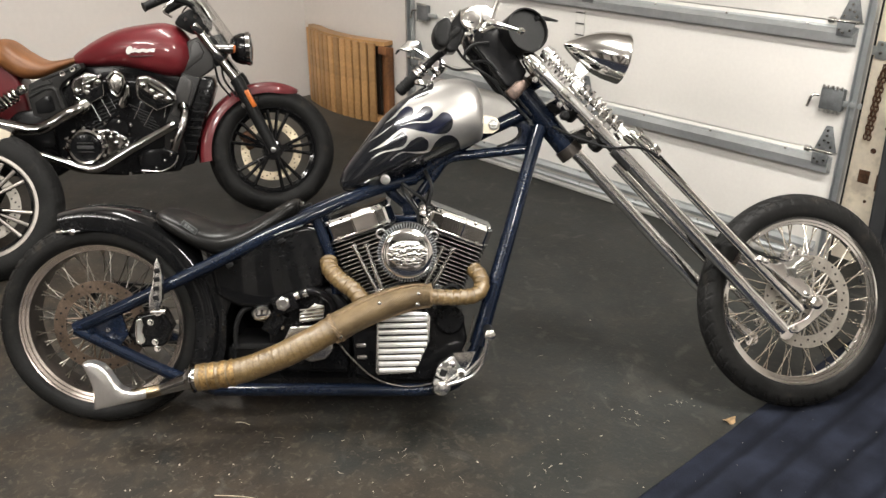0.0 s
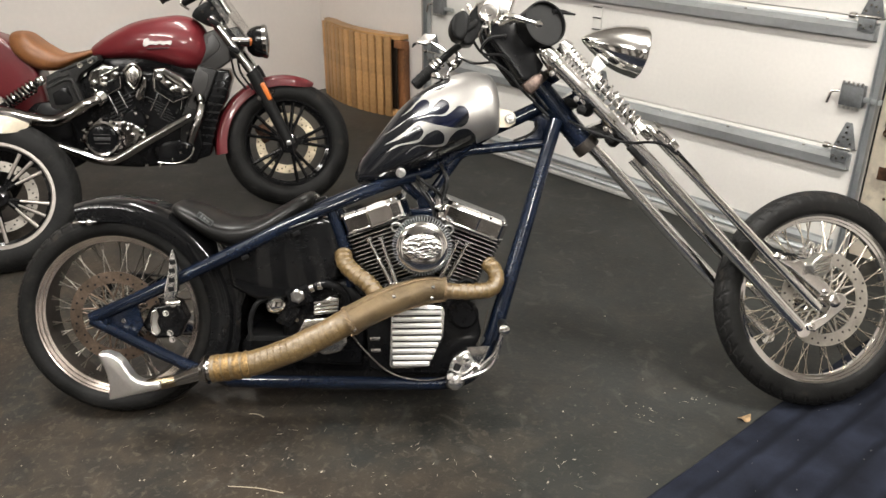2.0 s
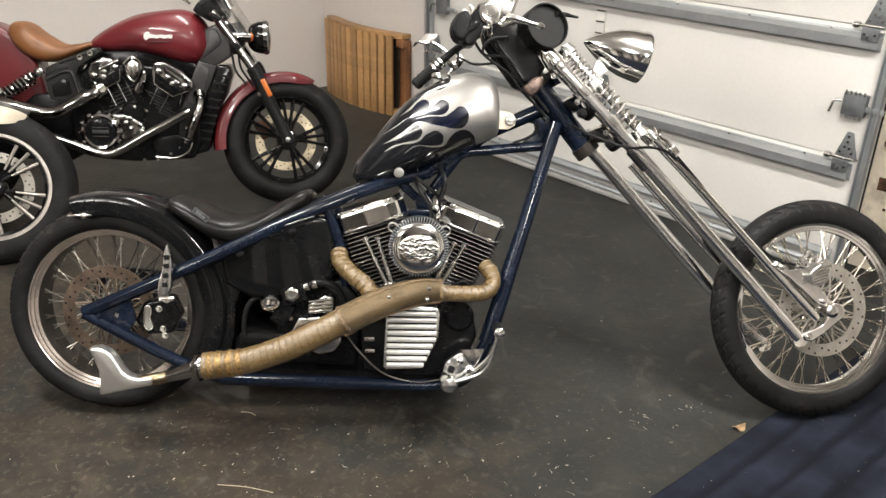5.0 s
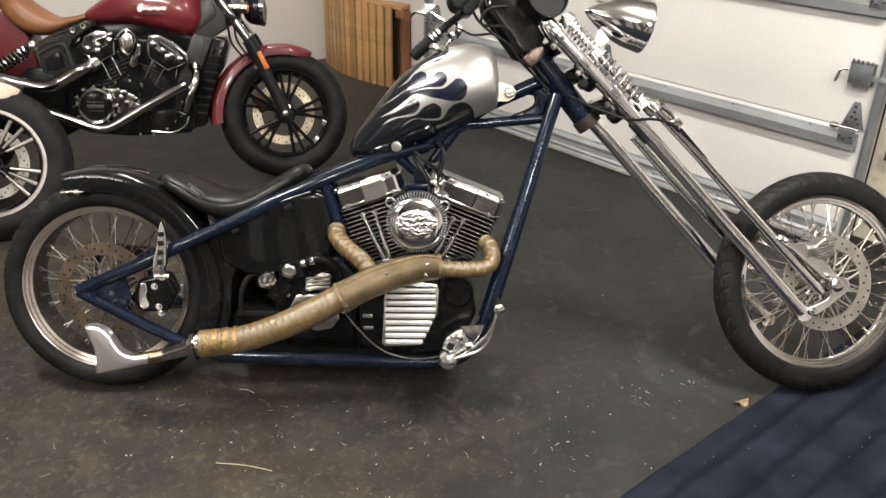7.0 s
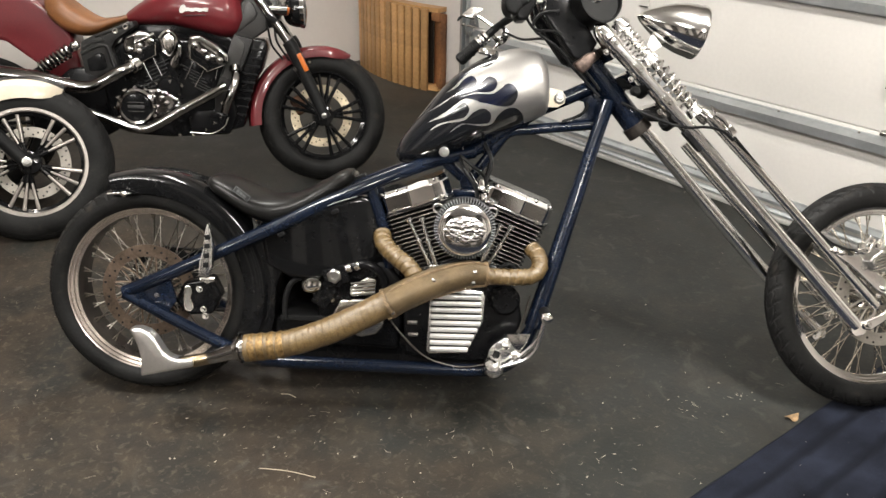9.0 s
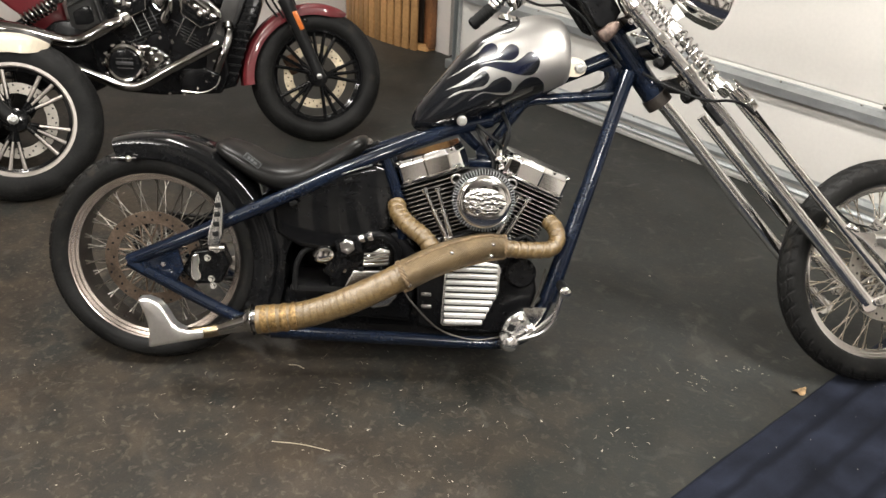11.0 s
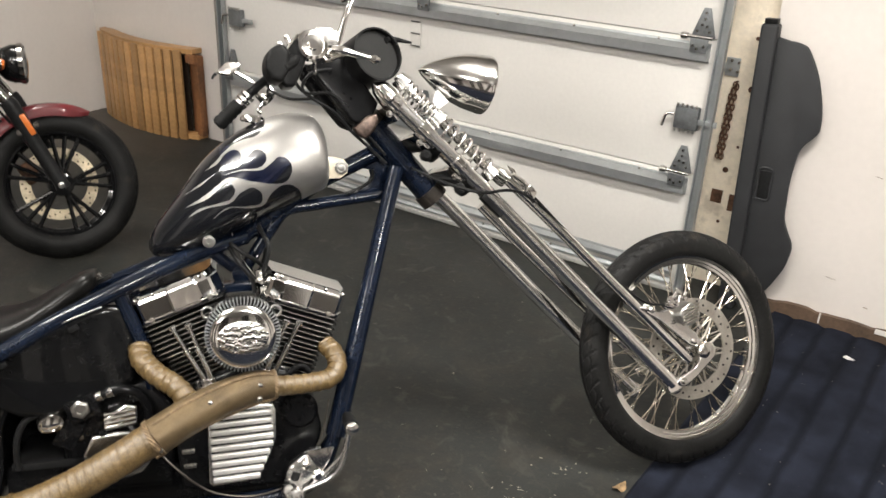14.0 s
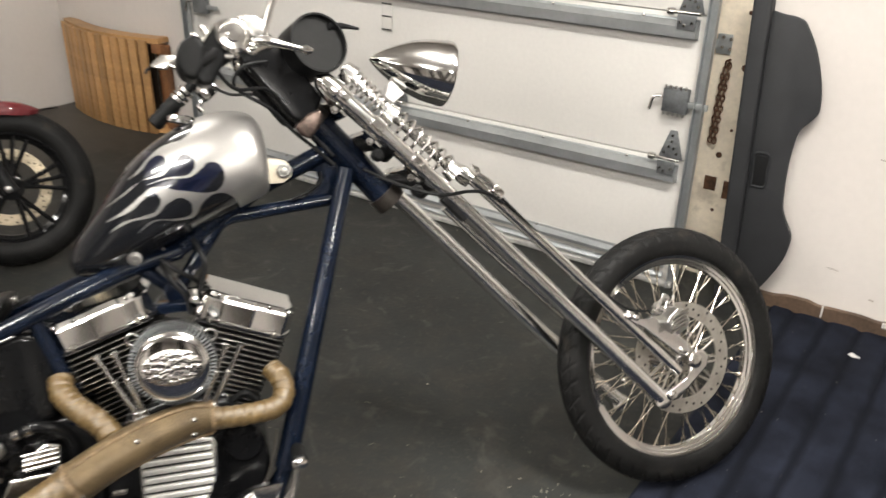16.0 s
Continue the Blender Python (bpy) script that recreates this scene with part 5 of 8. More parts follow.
box(rib, (0.0712, -0.005, 0), (0.0125, 0.034, 0.0027), None, 0.0008, 1)
r0 = part("rib", rib, HINGE_STEEL, air, m=AC)
for k in range(1, 64):
    again("rib", r0, AC @ Matrix.Rotation(2 * math.pi * k / 64, 4, "Y"), air)
for ex, ez in ((0.8505, 0.589), (1.001, 0.581)):
    bm = bm_new()
    tube(bm, [(ex + 0.0125 * math.cos(a), -0.18, ez + 0.0125 * math.sin(a)) for a in (2 * math.pi * k / 16 for k in range(17))], 0.0033, 8, caps=False)
    part("ear", bm, RAW_STEEL, air, "steel breather ear")
bm = bm_new()
tube(bm, [(0.92, -0.16, 0.53), (0.92, -0.02, 0.5)], 0.032, 20)
part("carburettor", bm, WORN_CHROME, chopper)

# ribbed cam cover
CAM = [(0.832, 0.352), (0.9, 0.362), (0.983, 0.35), (0.99, 0.335), (0.985, 0.262), (0.945, 0.178), (0.935, 0.168), (0.832, 0.163), (0.824, 0.172)]
bm = bm_new()
prism(bm, CAM, -0.158, -0.118, 0.005, None, 2)
cam_cover = part("cam_cover", bm, POLISHED, chopper, "chrome ribbed cam cover")
bm = bm_new()
prism(bm, [(0.838, 0.345), (0.976, 0.343), (0.977, 0.264), (0.938, 0.175), (0.834, 0.172)], -0.161, -0.157, 0.001)
part("cover_inset", bm, ENGINE_BLACK, cam_cover)
RIB = mat("satin_alloy_rib", (0.86, 0.84, 0.81), 0.34, 0.6, 0.06, 14, 160)
for k in range(9):
    z = 0.334 - k * 0.0192
    right = 0.98 if z > 0.262 else 0.98 - (0.262 - z) * 0.45
    bm = bm_new()
    box(bm, ((0.834 + right) / 2, -0.162, z), (right - 0.834, 0.012, 0.0142), None, 0.005, 3)
    part("cover_rib", bm, RIB, cam_cover)
bm = bm_new()
lathe(bm, [(0.03, 0.04), (0.042, 0.03), (0.044, -0.04), (0.036, -0.05), (0.015, -0.05)], Matrix.Translation((1.045, -0.11, 0.325)), 32)
part("oil_filter", bm, ENGINE_BLACK, chopper, "black oil filter")
bm = bm_new()
box(bm, (0.782, -0.13, 0.25), (0.03, 0.02, 0.012), None, 0.003)
box(bm, (0.784, -0.13, 0.214), (0.03, 0.02, 0.012), None, 0.003)
part("oil_fitting", bm, WORN_CHROME, chopper)
bm = bm_new()
tube(bm, [(0.7, -0.13, 0.28), (0.75, -0.15, 0.22), (0.82, -0.155, 0.155), (0.9, -0.155, 0.128), (0.97, -0.155, 0.13), (1.03, -0.15, 0.155), (1.09, -0.14, 0.24), (1.12, -0.11, 0.33)], 0.0026, 8, 6)
part("brake_line", bm, DARK_METAL, chopper, "braided steel brake line")
for y0, pts in ((-0.09, [(1.075, 0.31), (1.085, 0.26), (1.07, 0.2)]), (-0.1, [(1.02, 0.4), (1.06, 0.42), (1.09, 0.38)])):
    bm = bm_new()
    tube(bm, [(x, y0, z) for x, z in pts], 0.007, 8, 5)
    part("hose", bm, SATIN, chopper)
bm = bm_new()
prism(bm, [(0.5, 0.22), (0.56, 0.15), (0.68, 0.13), (0.95, 0.135), (1.08, 0.18), (1.1, 0.29), (1.03, 0.38), (0.7, 0.42), (0.55, 0.39)], 0.125, 0.2, 0.02, None, 3)
part("primary_cover", bm, ENGINE_BLACK, chopper, "black primary drive cover")
# plate stretched down to the rail so the open gap looks shaded
bm = bm_new()
prism(bm, [(0.36, 0.1), (0.62, 0.1), (0.62, 0.3), (0.56, 0.385), (0.36, 0.37)], 0.105, 0.122, 0.006, None, 2)
part("inner_primary", bm, ENGINE_BLACK, chopper, "dark inner primary plate, stretched to shade the open gap")
bm = bm_new()
prism(bm, [(0.392, 0.236), (0.56, 0.232), (0.56, 0.25), (0.392, 0.252)], -0.1, 0.104, 0.004, None, 2)
part("mount_plate", bm, SATIN, chopper, "black gearbox mounting plate")
bm = bm_new()
tube(bm, [(0.46, -0.095, 0.367), (0.43, -0.1, 0.352), (0.411, -0.1, 0.315), (0.406, -0.1, 0.27), (0.408, -0.1, 0.24)], 0.008, 10, 6)
part("breather_hose", bm, SATIN, chopper, "black breather hose")
# belt from the rear pulley to the gearbox
bm = bm_new()
loop = [(-0.107 * math.sin(math.pi * k / 12), 0.3096 - 0.107 * math.cos(math.pi * k / 12)) for k in range(13)]
loop += [(0.6 + 0.06 * math.sin(math.pi * k / 8), 0.3 + 0.06 * math.cos(math.pi * k / 8)) for k in range(9)]
for k, (p, q) in enumerate(zip(loop, loop[1:] + loop[:1])):
    vs = [bm.verts.new((c[0], y, c[1])) for c, y in ((p, 0.062), (q, 0.062), (q, 0.086), (p, 0.086))]
    bm.faces.new(vs)
bmesh.ops.remove_doubles(bm, verts=bm.verts[:], dist=0.0001)
bmesh.ops.solidify(bm, geom=bm.faces[:], thickness=0.005)
part("drive_belt", bm, RUBBER, chopper, "black rubber drive belt")
# wiring and hoses between tank and engine
for pts in ([(0.905, -0.03, 0.72), (0.925, -0.045, 0.68), (0.955, -0.05, 0.635), (0.96, -0.06, 0.6)], [(0.98, -0.02, 0.76), (1.0, -0.05, 0.71), (0.985, -0.05, 0.655), (0.965, -0.05, 0.62)], [(0.89, -0.02, 0.74), (0.94, -0.055, 0.7), (0.975, -0.03, 0.67), (1.0, 0, 0.63)]):
    bm = bm_new()
    tube(bm, pts, 0.0055, 8, 6)
    part("wire", bm, SATIN, chopper)
bm = bm_new()
tube(bm, [(0.94, 0, 0.66), (0.94, 0, 0.6)], 0.02, 12)
box(bm, (0.93, -0.02, 0.615), (0.12, 0.06, 0.022), None, 0.004)
part("motor_mount", bm, BLUE, chopper, "dark blue top motor mount")
bm = bm_new()
tube(bm, [(0.972, -0.07, 0.66), (0.972, -0.07, 0.6)], 0.009, 12)
lathe(bm, [(0.012, 0), (0.012, -0.012), (0.006, -0.014)], Matrix.Translation((0.972, -0.075, 0.632)), 10)
part("petcock", bm, CHROME, chopper, "chrome petcock")

# gearbox and starter
bm = bm_new()
prism(bm, [(0.5, 0.2), (0.53, 0.16), (0.74, 0.15), (0.76, 0.35), (0.7, 0.42), (0.55, 0.4), (0.5, 0.33)], -0.095, 0.1, 0.016, None, 3)
box_ob = part("gearbox", bm, ENGINE_BLACK, chopper, "black gearbox with chrome covers")
bm = bm_new()
prism(bm, [(0.598, 0.318), (0.675, 0.326), (0.678, 0.372), (0.65, 0.378), (0.6, 0.35)], -0.128, -0.09, 0.008, None, 3)
part("gearbox_top", bm, CHROME, box_ob, "chrome gearbox lid")
bm = bm_new()
prism(bm, [(0.548, 0.262), (0.572, 0.309), (0.65, 0.312), (0.695, 0.29), (0.7, 0.235), (0.676, 0.205), (0.63, 0.196), (0.575, 0.222)], -0.126, -0.09, 0.008, None, 3)
part("clutch_cover", bm, WORN_CHROME, box_ob, "cast alloy side cover")
for k in range(4):
    bm = bm_new()
    tube(bm, [(0.604, -0.1265, 0.326 + k * 0.0105), (0.672, -0.1285, 0.334 + k * 0.0105)], 0.004, 8)
    part("lid_rib", bm, CHROME, box_ob)
bm = bm_new()
lathe(bm, [(0.0215, 0), (0.0215, -0.007), (0.016, -0.011), (0.0098, -0.011), (0.0092, -0.005), (0.003, -0.005)], Matrix.Translation((0.557, -0.137, 0.381)) @ Matrix.Rotation(radians(20), 4, "Y"), 6)
part("bracket_nut", bm, RAW_STEEL, box_ob, "dull steel hexagon nut with a socket")
for x, z in ((0.595, 0.312), (0.7, 0.31), (0.6, 0.2)):
    bm = bm_new()
    bolt(bm, x, -0.122, z, 0.006, 0.007)
    part("cover_bolt", bm, SATIN, box_ob)
bm = bm_new()
lathe(bm, [(0.02, 0.05), (0.03, 0.04), (0.0345, 0.0), (0.033, -0.014), (0.026, -0.026), (0.021, -0.027), (0.019, -0.022), (0.008, -0.024)], Matrix.Translation((0.492, -0.11, 0.352)) @ slant(14) @ Matrix.Diagonal((1.05, 1, 0.78, 1)), 28)
part("starter_cap", bm, CHROME, box_ob, "chrome starter cap")
bm = bm_new()
box(bm, (0.56, -0.115, 0.378), (0.07, 0.04, 0.055), slant(20), 0.006)
box(bm, (0.525, -0.112, 0.32), (0.05, 0.03, 0.07), slant(-30), 0.006)
part("bracket", bm, ENGINE_BLACK, box_ob)
bm = bm_new()
tube(bm, [(0.57, -0.105, 0.388), (0.604, -0.115, 0.404), (0.64, -0.118, 0.413), (0.672, -0.115, 0.402), (0.695, -0.105, 0.37), (0.7, -0.1, 0.33)], 0.0135, 12, 6)
part("oil_hose", bm, ENGINE_BLACK, box_ob, "black oil hose")
for x, z in ((0.598, 0.4015), (0.621, 0.409)):
    bm = bm_new()
    tube(bm, [(x - 0.007, -0.1145, z - 0.0028), (x + 0.007, -0.1165, z + 0.0026)], 0.0152, 14)
    part("hose_clamp", bm, CHROME, box_ob)
for x, z in ((0.517, 0.31), (0.545, 0.3), (0.53, 0.335), (0.49, 0.325)):
    bm = bm_new()
    bolt(bm, x, -0.098, z, 0.005, 0.006)
    part("case_bolt", bm, WORN_CHROME, box_ob)

bm = bm_new()
prism(bm, [(0.37, 0.1), (1.04, 0.096), (1.08, 0.14), (1.08, 0.2), (0.76, 0.2), (0.37, 0.24)], -0.075, 0.11, 0.012, None, 2)
part("engine_cradle", bm, ENGINE_BLACK, chopper, "black sump and cradle under the engine")

# exhaust: wrapped pipes, a bronze shield, a fishtail


def wrapped(pts, r, n, pitch, ridge=0.07, seg=28):
    """A pipe with a strip of cloth wound round it on the slant, each turn lapping the last."""
    p = curve_points(pts, n)
    bm = bm_new()
    side, rings, run = None, [], 0.0
    for i, q in enumerate(p):
        d = (p[min(i + 1, len(p) - 1)] - p[max(i - 1, 0)]).normalized()
        run += (q - p[i - 1]).length if i else 0.0
        base_r = r if not isinstance(r, (list, tuple)) else float(np.interp(i / (len(p) - 1) * (len(r) - 1), range(len(r)), r))
        side = d.orthogonal().normalized() if side is None else (side - d * side.dot(d)).normalized()
        up = d.cross(side)
        ring = []
        for k in range(seg):
            a = 2 * math.pi * k / seg
            out = math.cos(a) * side + math.sin(a) * up
            ph = run / pitch + k / seg + 0.16 * noise.noise((run * 30, math.cos(a), math.sin(a)))
            ph -= math.floor(ph)
            lap = ph if ph < 0.86 else (1 - ph) * 6.1
            swell = 1 + ridge * (lap - 0.3) + 0.03 * noise.noise((run * 55, 2 * math.cos(a), 2 * math.sin(a))) + 0.012 * noise.noise((run * 260, 9 * math.cos(a), 9 * math.sin(a)))
            ring.append(bm.verts.new(q + base_r * swell * out))
        rings.append(ring)
    for a, b in zip(rings, rings[1:]):
        for k in range(seg):
            bm.faces.new((a[k], a[(k + 1) % seg], b[(k + 1) % seg], b[k]))
    bm.faces.new(rings[0][::-1])
    bm.faces.new(rings[-1])
    return bm


pipe = part("exhaust_pipe", wrapped([(0.80, -0.222, 0.372), (0.73, -0.238, 0.338), (0.65, -0.25, 0.296), (0.57, -0.258, 0.259), (0.5, -0.26, 0.232), (0.44, -0.26, 0.214), (0.385, -0.26, 0.205), (0.33, -0.26, 0.199)], [0.036, 0.037, 0.037, 0.037, 0.036, 0.036, 0.037, 0.038], 46, 0.019, 0.032), WRAP, chopper, "tan cloth-wrapped exhaust pipe")
part("front_header", wrapped([(1.118, -0.105, 0.47), (1.136, -0.128, 0.452), (1.14, -0.152, 0.425), (1.118, -0.17, 0.403), (1.06, -0.182, 0.4), (1.0, -0.192, 0.404), (0.955, -0.2, 0.408)], 0.0225, 24, 0.0215, 0.13), WRAP, pipe, "tan wrapped front header")
part("rear_header", wrapped([(0.69, -0.1, 0.5), (0.698, -0.13, 0.478), (0.73, -0.16, 0.45), (0.77, -0.185, 0.425), (0.795, -0.2, 0.39), (0.79, -0.215, 0.36)], 0.0245, 24, 0.019, 0.13), WRAP, pipe, "tan wrapped rear header")
bm = bm_new()
tube(bm, [(0.99, -0.198, 0.412), (0.94, -0.207, 0.413), (0.87, -0.216, 0.396), (0.8, -0.226, 0.37), (0.73, -0.24, 0.336), (0.722, -0.242, 0.332)], [0.03, 0.037, 0.04, 0.041, 0.042, 0.042], 26, 8)
part("heat_shield", bm, SHIELD, pipe, "bronze perforated heat shield")
for x, y, z in ((0.955, -0.236, 0.424), (0.952, -0.243, 0.395), (0.735, -0.276, 0.315), (0.845, -0.254, 0.402)):
    bm = bm_new()
    lathe(bm, [(0.006, 0.002), (0.006, -0.003), (0.003, -0.005)], Matrix.Translation((x, y, z)), 12)
    part("rivet", bm, WORN_CHROME, pipe)
for a, b in (((0.725, -0.242, 0.334), (0.716, -0.243, 0.329)), ((0.992, -0.197, 0.412), (0.984, -0.198, 0.412))):
    bm = bm_new()
    tube(bm, [a, b], 0.0445 if a[0] < 0.8 else 0.0335, 26)
    part("band", bm, HEM, pipe)
for side_z, side_y in ((0.034, -0.019), (-0.037, -0.015)):
    bm = bm_new()
    tube(bm, [(x, y + side_y * k, z + side_z * k) for x, y, z, k in ((0.988, -0.198, 0.412, 0.82), (0.94, -0.207, 0.413, 0.98), (0.87, -0.216, 0.396, 1.05), (0.8, -0.226, 0.37, 1.07), (0.722, -0.242, 0.332, 1.1))], 0.004, 8, 6)
    part("hem", bm, HEM, pipe)
BRASS = mat("rubbed_brass", (0.24, 0.155, 0.062), 0.4, 0.5, 0.35, 90, 320, 0.003, dark=(0.06, 0.036, 0.015))
for x, z, w in ((0.43, 0.2125, 0.004), (0.405, 0.208, 0.007), (0.376, 0.2045, 0.006), (0.352, 0.202, 0.004)):
    bm = bm_new()
    tube(bm, [(x + w, -0.26, z + w * 0.15), (x, -0.2605, z), (x - w, -0.26, z - w * 0.15)], [0.0385, 0.0395, 0.0385], 26, 2)
    part("wrap_clamp", bm, BRASS, pipe, "rubbed brass clamp")
bm = bm_new()
tube(bm, [(0.345, -0.26, 0.201), (0.32, -0.26, 0.198), (0.318, -0.26, 0.198), (0.316, -0.26, 0.1975), (0.3, -0.26, 0.195)], [0.034, 0.034, 0.042, 0.042, 0.03], 24)
part("flange", bm, COOL_CHROME, pipe, "chrome pipe flange")
bm = bm_new()
tube(bm, [(0.23, -0.26, 0.168), (0.2, -0.26, 0.161), (0.16, -0.262, 0.154), (0.125, -0.262, 0.15)], [0.0165, 0.0175, 0.0185, 0.015], 22, 6)
part("tail_pipe", bm, TINT_BROWN, pipe, "heat-browned chrome tail pipe")
bm = bm_new()
prism(bm, [(0.19, 0.172), (0.15, 0.167), (0.129, 0.171), (0.112, 0.182), (0.099, 0.203), (0.086, 0.226), (0.069, 0.244), (0.043, 0.254), (0.017, 0.252), (0.029, 0.226), (0.04, 0.195), (0.046, 0.16), (0.042, 0.116), (0.117, 0.132), (0.19, 0.147)], -0.284, -0.24, 0.009, None, 3)
part("fishtail", bm, mat("satin_chrome", (0.9, 0.88, 0.86), 0.33, 1.0, 0.05, 10, 120, rvary=0.08), pipe, "chrome fishtail exhaust tip")
bm = bm_new()
tube(bm, [(0.32, -0.26, 0.196), (0.3, -0.26, 0.19), (0.262, -0.26, 0.178), (0.226, -0.26, 0.167)], [0.025, 0.0235, 0.02, 0.0165], 22, 5)
part("reducer", bm, COOL_CHROME, pipe, "chrome reducing cone")

# passenger peg folded up, caliper, side cover
bm = bm_new()
prism(bm, [(0.182, 0.382), (0.21, 0.378), (0.222, 0.41), (0.226, 0.48), (0.221, 0.514), (0.214, 0.534), (0.206, 0.514), (0.198, 0.46), (0.186, 0.42)], -0.19, -0.168, 0.004)
peg = part("passenger_peg", bm, POLISHED, chopper, "chrome folding passenger peg")
for z in (0.415, 0.442, 0.469, 0.494):
    bm = bm_new()
    box(bm, (0.205 + (z - 0.415) * 0.1, -0.1905, z), (0.016, 0.004, 0.014), slant(8), 0.002)
    part("peg_slot", bm, SATIN, peg)
bm = bm_new()
tube(bm, [(0.185, -0.178, 0.372), (0.227, -0.178, 0.372)], 0.0085, 14)
tube(bm, [(0.206, -0.14, 0.372), (0.206, -0.185, 0.372)], 0.011, 14)
tube(bm, [(0.206, -0.178, 0.365), (0.204, -0.178, 0.4)], 0.008, 12)
part("peg_clevis", bm, WORN_CHROME, peg)
bm = bm_new()
prism(bm, [(0.09, 0.29), (0.12, 0.35), (0.2, 0.365), (0.225, 0.31), (0.2, 0.255), (0.13, 0.25)], -0.125, -0.06, 0.012, None, 3)
cal = part("rear_caliper", bm, ENGINE_BLACK, chopper, "black rear brake caliper")
bm = bm_new()
loop = [(0.125, 0.335), (0.137, 0.338), (0.142, 0.32), (0.138, 0.3), (0.145, 0.275), (0.135, 0.265), (0.123, 0.272), (0.121, 0.3)]
ring_pts = curve_points([(x, -0.127, z) for x, z in loop + loop[:1]], 5)
tube(bm, ring_pts, 0.0026, 8, 1, caps=False)
part("caliper_ring", bm, WORN_CHROME, cal, "bright oval badge rim")
bm = bm_new()
prism(bm, [(v.x, v.z) for v in ring_pts[:-1]], -0.128, -0.124)
part("badge_face", bm, RAW_STEEL, cal)
for x, z in ((0.175, 0.27), (0.18, 0.25), (0.165, 0.33)):
    bm = bm_new()
    bolt(bm, x, -0.126, z, 0.007, 0.012)
    part("bleed_bolt", bm, CHROME, cal)

# forward control
ctl = bm_new()
prism(ctl, [(0.998, 0.165), (1.01, 0.2), (1.045, 0.225), (1.09, 0.235), (1.1, 0.2), (1.08, 0.172), (1.04, 0.134), (1.002, 0.13)], -0.19, -0.155, 0.008, None, 3)
control = part("forward_control", ctl, POLISHED, chopper, "polished forward foot control")
bm = bm_new()
lathe(bm, [(0.012, 0.03), (0.026, 0.02), (0.028, -0.03), (0.02, -0.045), (0.006, -0.05)], Matrix.Translation((1.016, -0.2, 0.146)), 26)
part("master_cylinder", bm, POLISHED, control, "chrome brake cylinder")
bm = bm_new()
lathe(bm, [(0.013, 0.0), (0.014, -0.02), (0.008, -0.026)], Matrix.Translation((1.075, -0.19, 0.18)), 18)
lathe(bm, [(0.01, 0.0), (0.011, -0.014), (0.005, -0.018)], Matrix.Translation((1.05, -0.19, 0.205)), 18)
part("pivot", bm, CHROME, control)
for dz in (0.0, -0.022):
    bm = bm_new()
    tube(bm, [(1.055 + dz, -0.205, 0.15 + dz * 0.3), (1.1, -0.212, 0.19 + dz), (1.132, -0.22, 0.225 + dz), (1.145, -0.23, 0.26 + dz * 0.4), (1.153, -0.235, 0.3)], 0.006, 10, 5)
    part("pedal_arm", bm, POLISHED, control)
bm = bm_new()
prism(bm, [(1.05, 0.24), (1.118, 0.243), (1.104, 0.21), (1.088, 0.184), (1.072, 0.2)], -0.204, -0.198, 0.002)
part("control_plate", bm, WORN_CHROME, control)
bm = bm_new()
lathe(bm, [(0.013, 0.06), (0.015, 0.05), (0.015, 0.0), (0.017, -0.006), (0.017, -0.014), (0.012, -0.02), (0.005, -0.02)], Matrix.Translation((1.155, -0.235, 0.304)), 22)
part("toe_peg", bm, GRIP, control, "rubber toe peg with chrome end")
bm = bm_new()
lathe(bm, [(0.0155, 0), (0.0155, -0.006), (0.009, -0.011), (0.003, -0.011)], Matrix.Translation((1.155, -0.254, 0.304)), 18)
part("peg_cap", bm, CHROME, control, "chrome peg cap")
bm = bm_new()
box(bm, (1.078, -0.191, 0.165), (0.05, 0.005, 0.013), slant(42), 0.001)
box(bm, (1.022, -0.191, 0.172), (0.02, 0.005, 0.03), slant(-20), 0.001)
part("control_recess", bm, SATIN, control)
for x, z, r in ((1.062, 0.196, 0.009), (1.03, 0.202, 0.007), (1.078, 0.212, 0.006), (1.01, 0.185, 0.005)):
    bm = bm_new()
    bolt(bm, x, -0.19, z, r, 0.01)
    part("control_bolt", bm, RAW_STEEL, control)
bm = bm_new()
tube(bm, [(0.78, 0.16, 0.13), (0.74, 0.27, 0.055), (0.72, 0.33, 0.012)], 0.011, 12, 4)
part("side_stand", bm, SATIN, chopper, "black side stand")

# springer fork, in the steered frame
NEAR, FAR = -0.128, 0.072


def fork_part(name, bm, material, label="", parent=None):
    return part(name, bm, material, parent or chopper, label, STEER if parent is None else None)


for y_top, y_bot, d0, d1, d2 in ((-0.09, NEAR, 0.0, 0.0, 0.0), (0.085, FAR, -0.068, -0.06, -0.045)):
    bm = bm_new()
    tube(bm, [(1.278, y_top, 1.068 + d0), (1.49, y_top, 0.857 + d1), (1.77, (y_top + y_bot) / 2, 0.552 + d1), (2.046, y_bot, 0.25 + d2)], 0.0203, 20, 6)
    fork_part("rear_leg", bm, LEG_CHROME, "chrome springer fork leg")
    bm = bm_new()
    tube(bm, [(1.6, y_top - 0.002, 0.838 + d1), (1.75, (y_top + y_bot) / 2, 0.68 + d1), (2.104, y_bot, 0.308 + d2)], 0.0148, 16, 4)
    fork_part("front_leg", bm, CHROME, "thin chrome fork leg")
    bm = bm_new()
    lathe(bm, [(0.012, -0.012), (0.024, -0.01), (0.024, 0.012), (0.012, 0.014)], Matrix.Translation((2.049, y_bot, 0.246 + d2)), 22)
    fork_part("leg_foot", bm, CHROME)
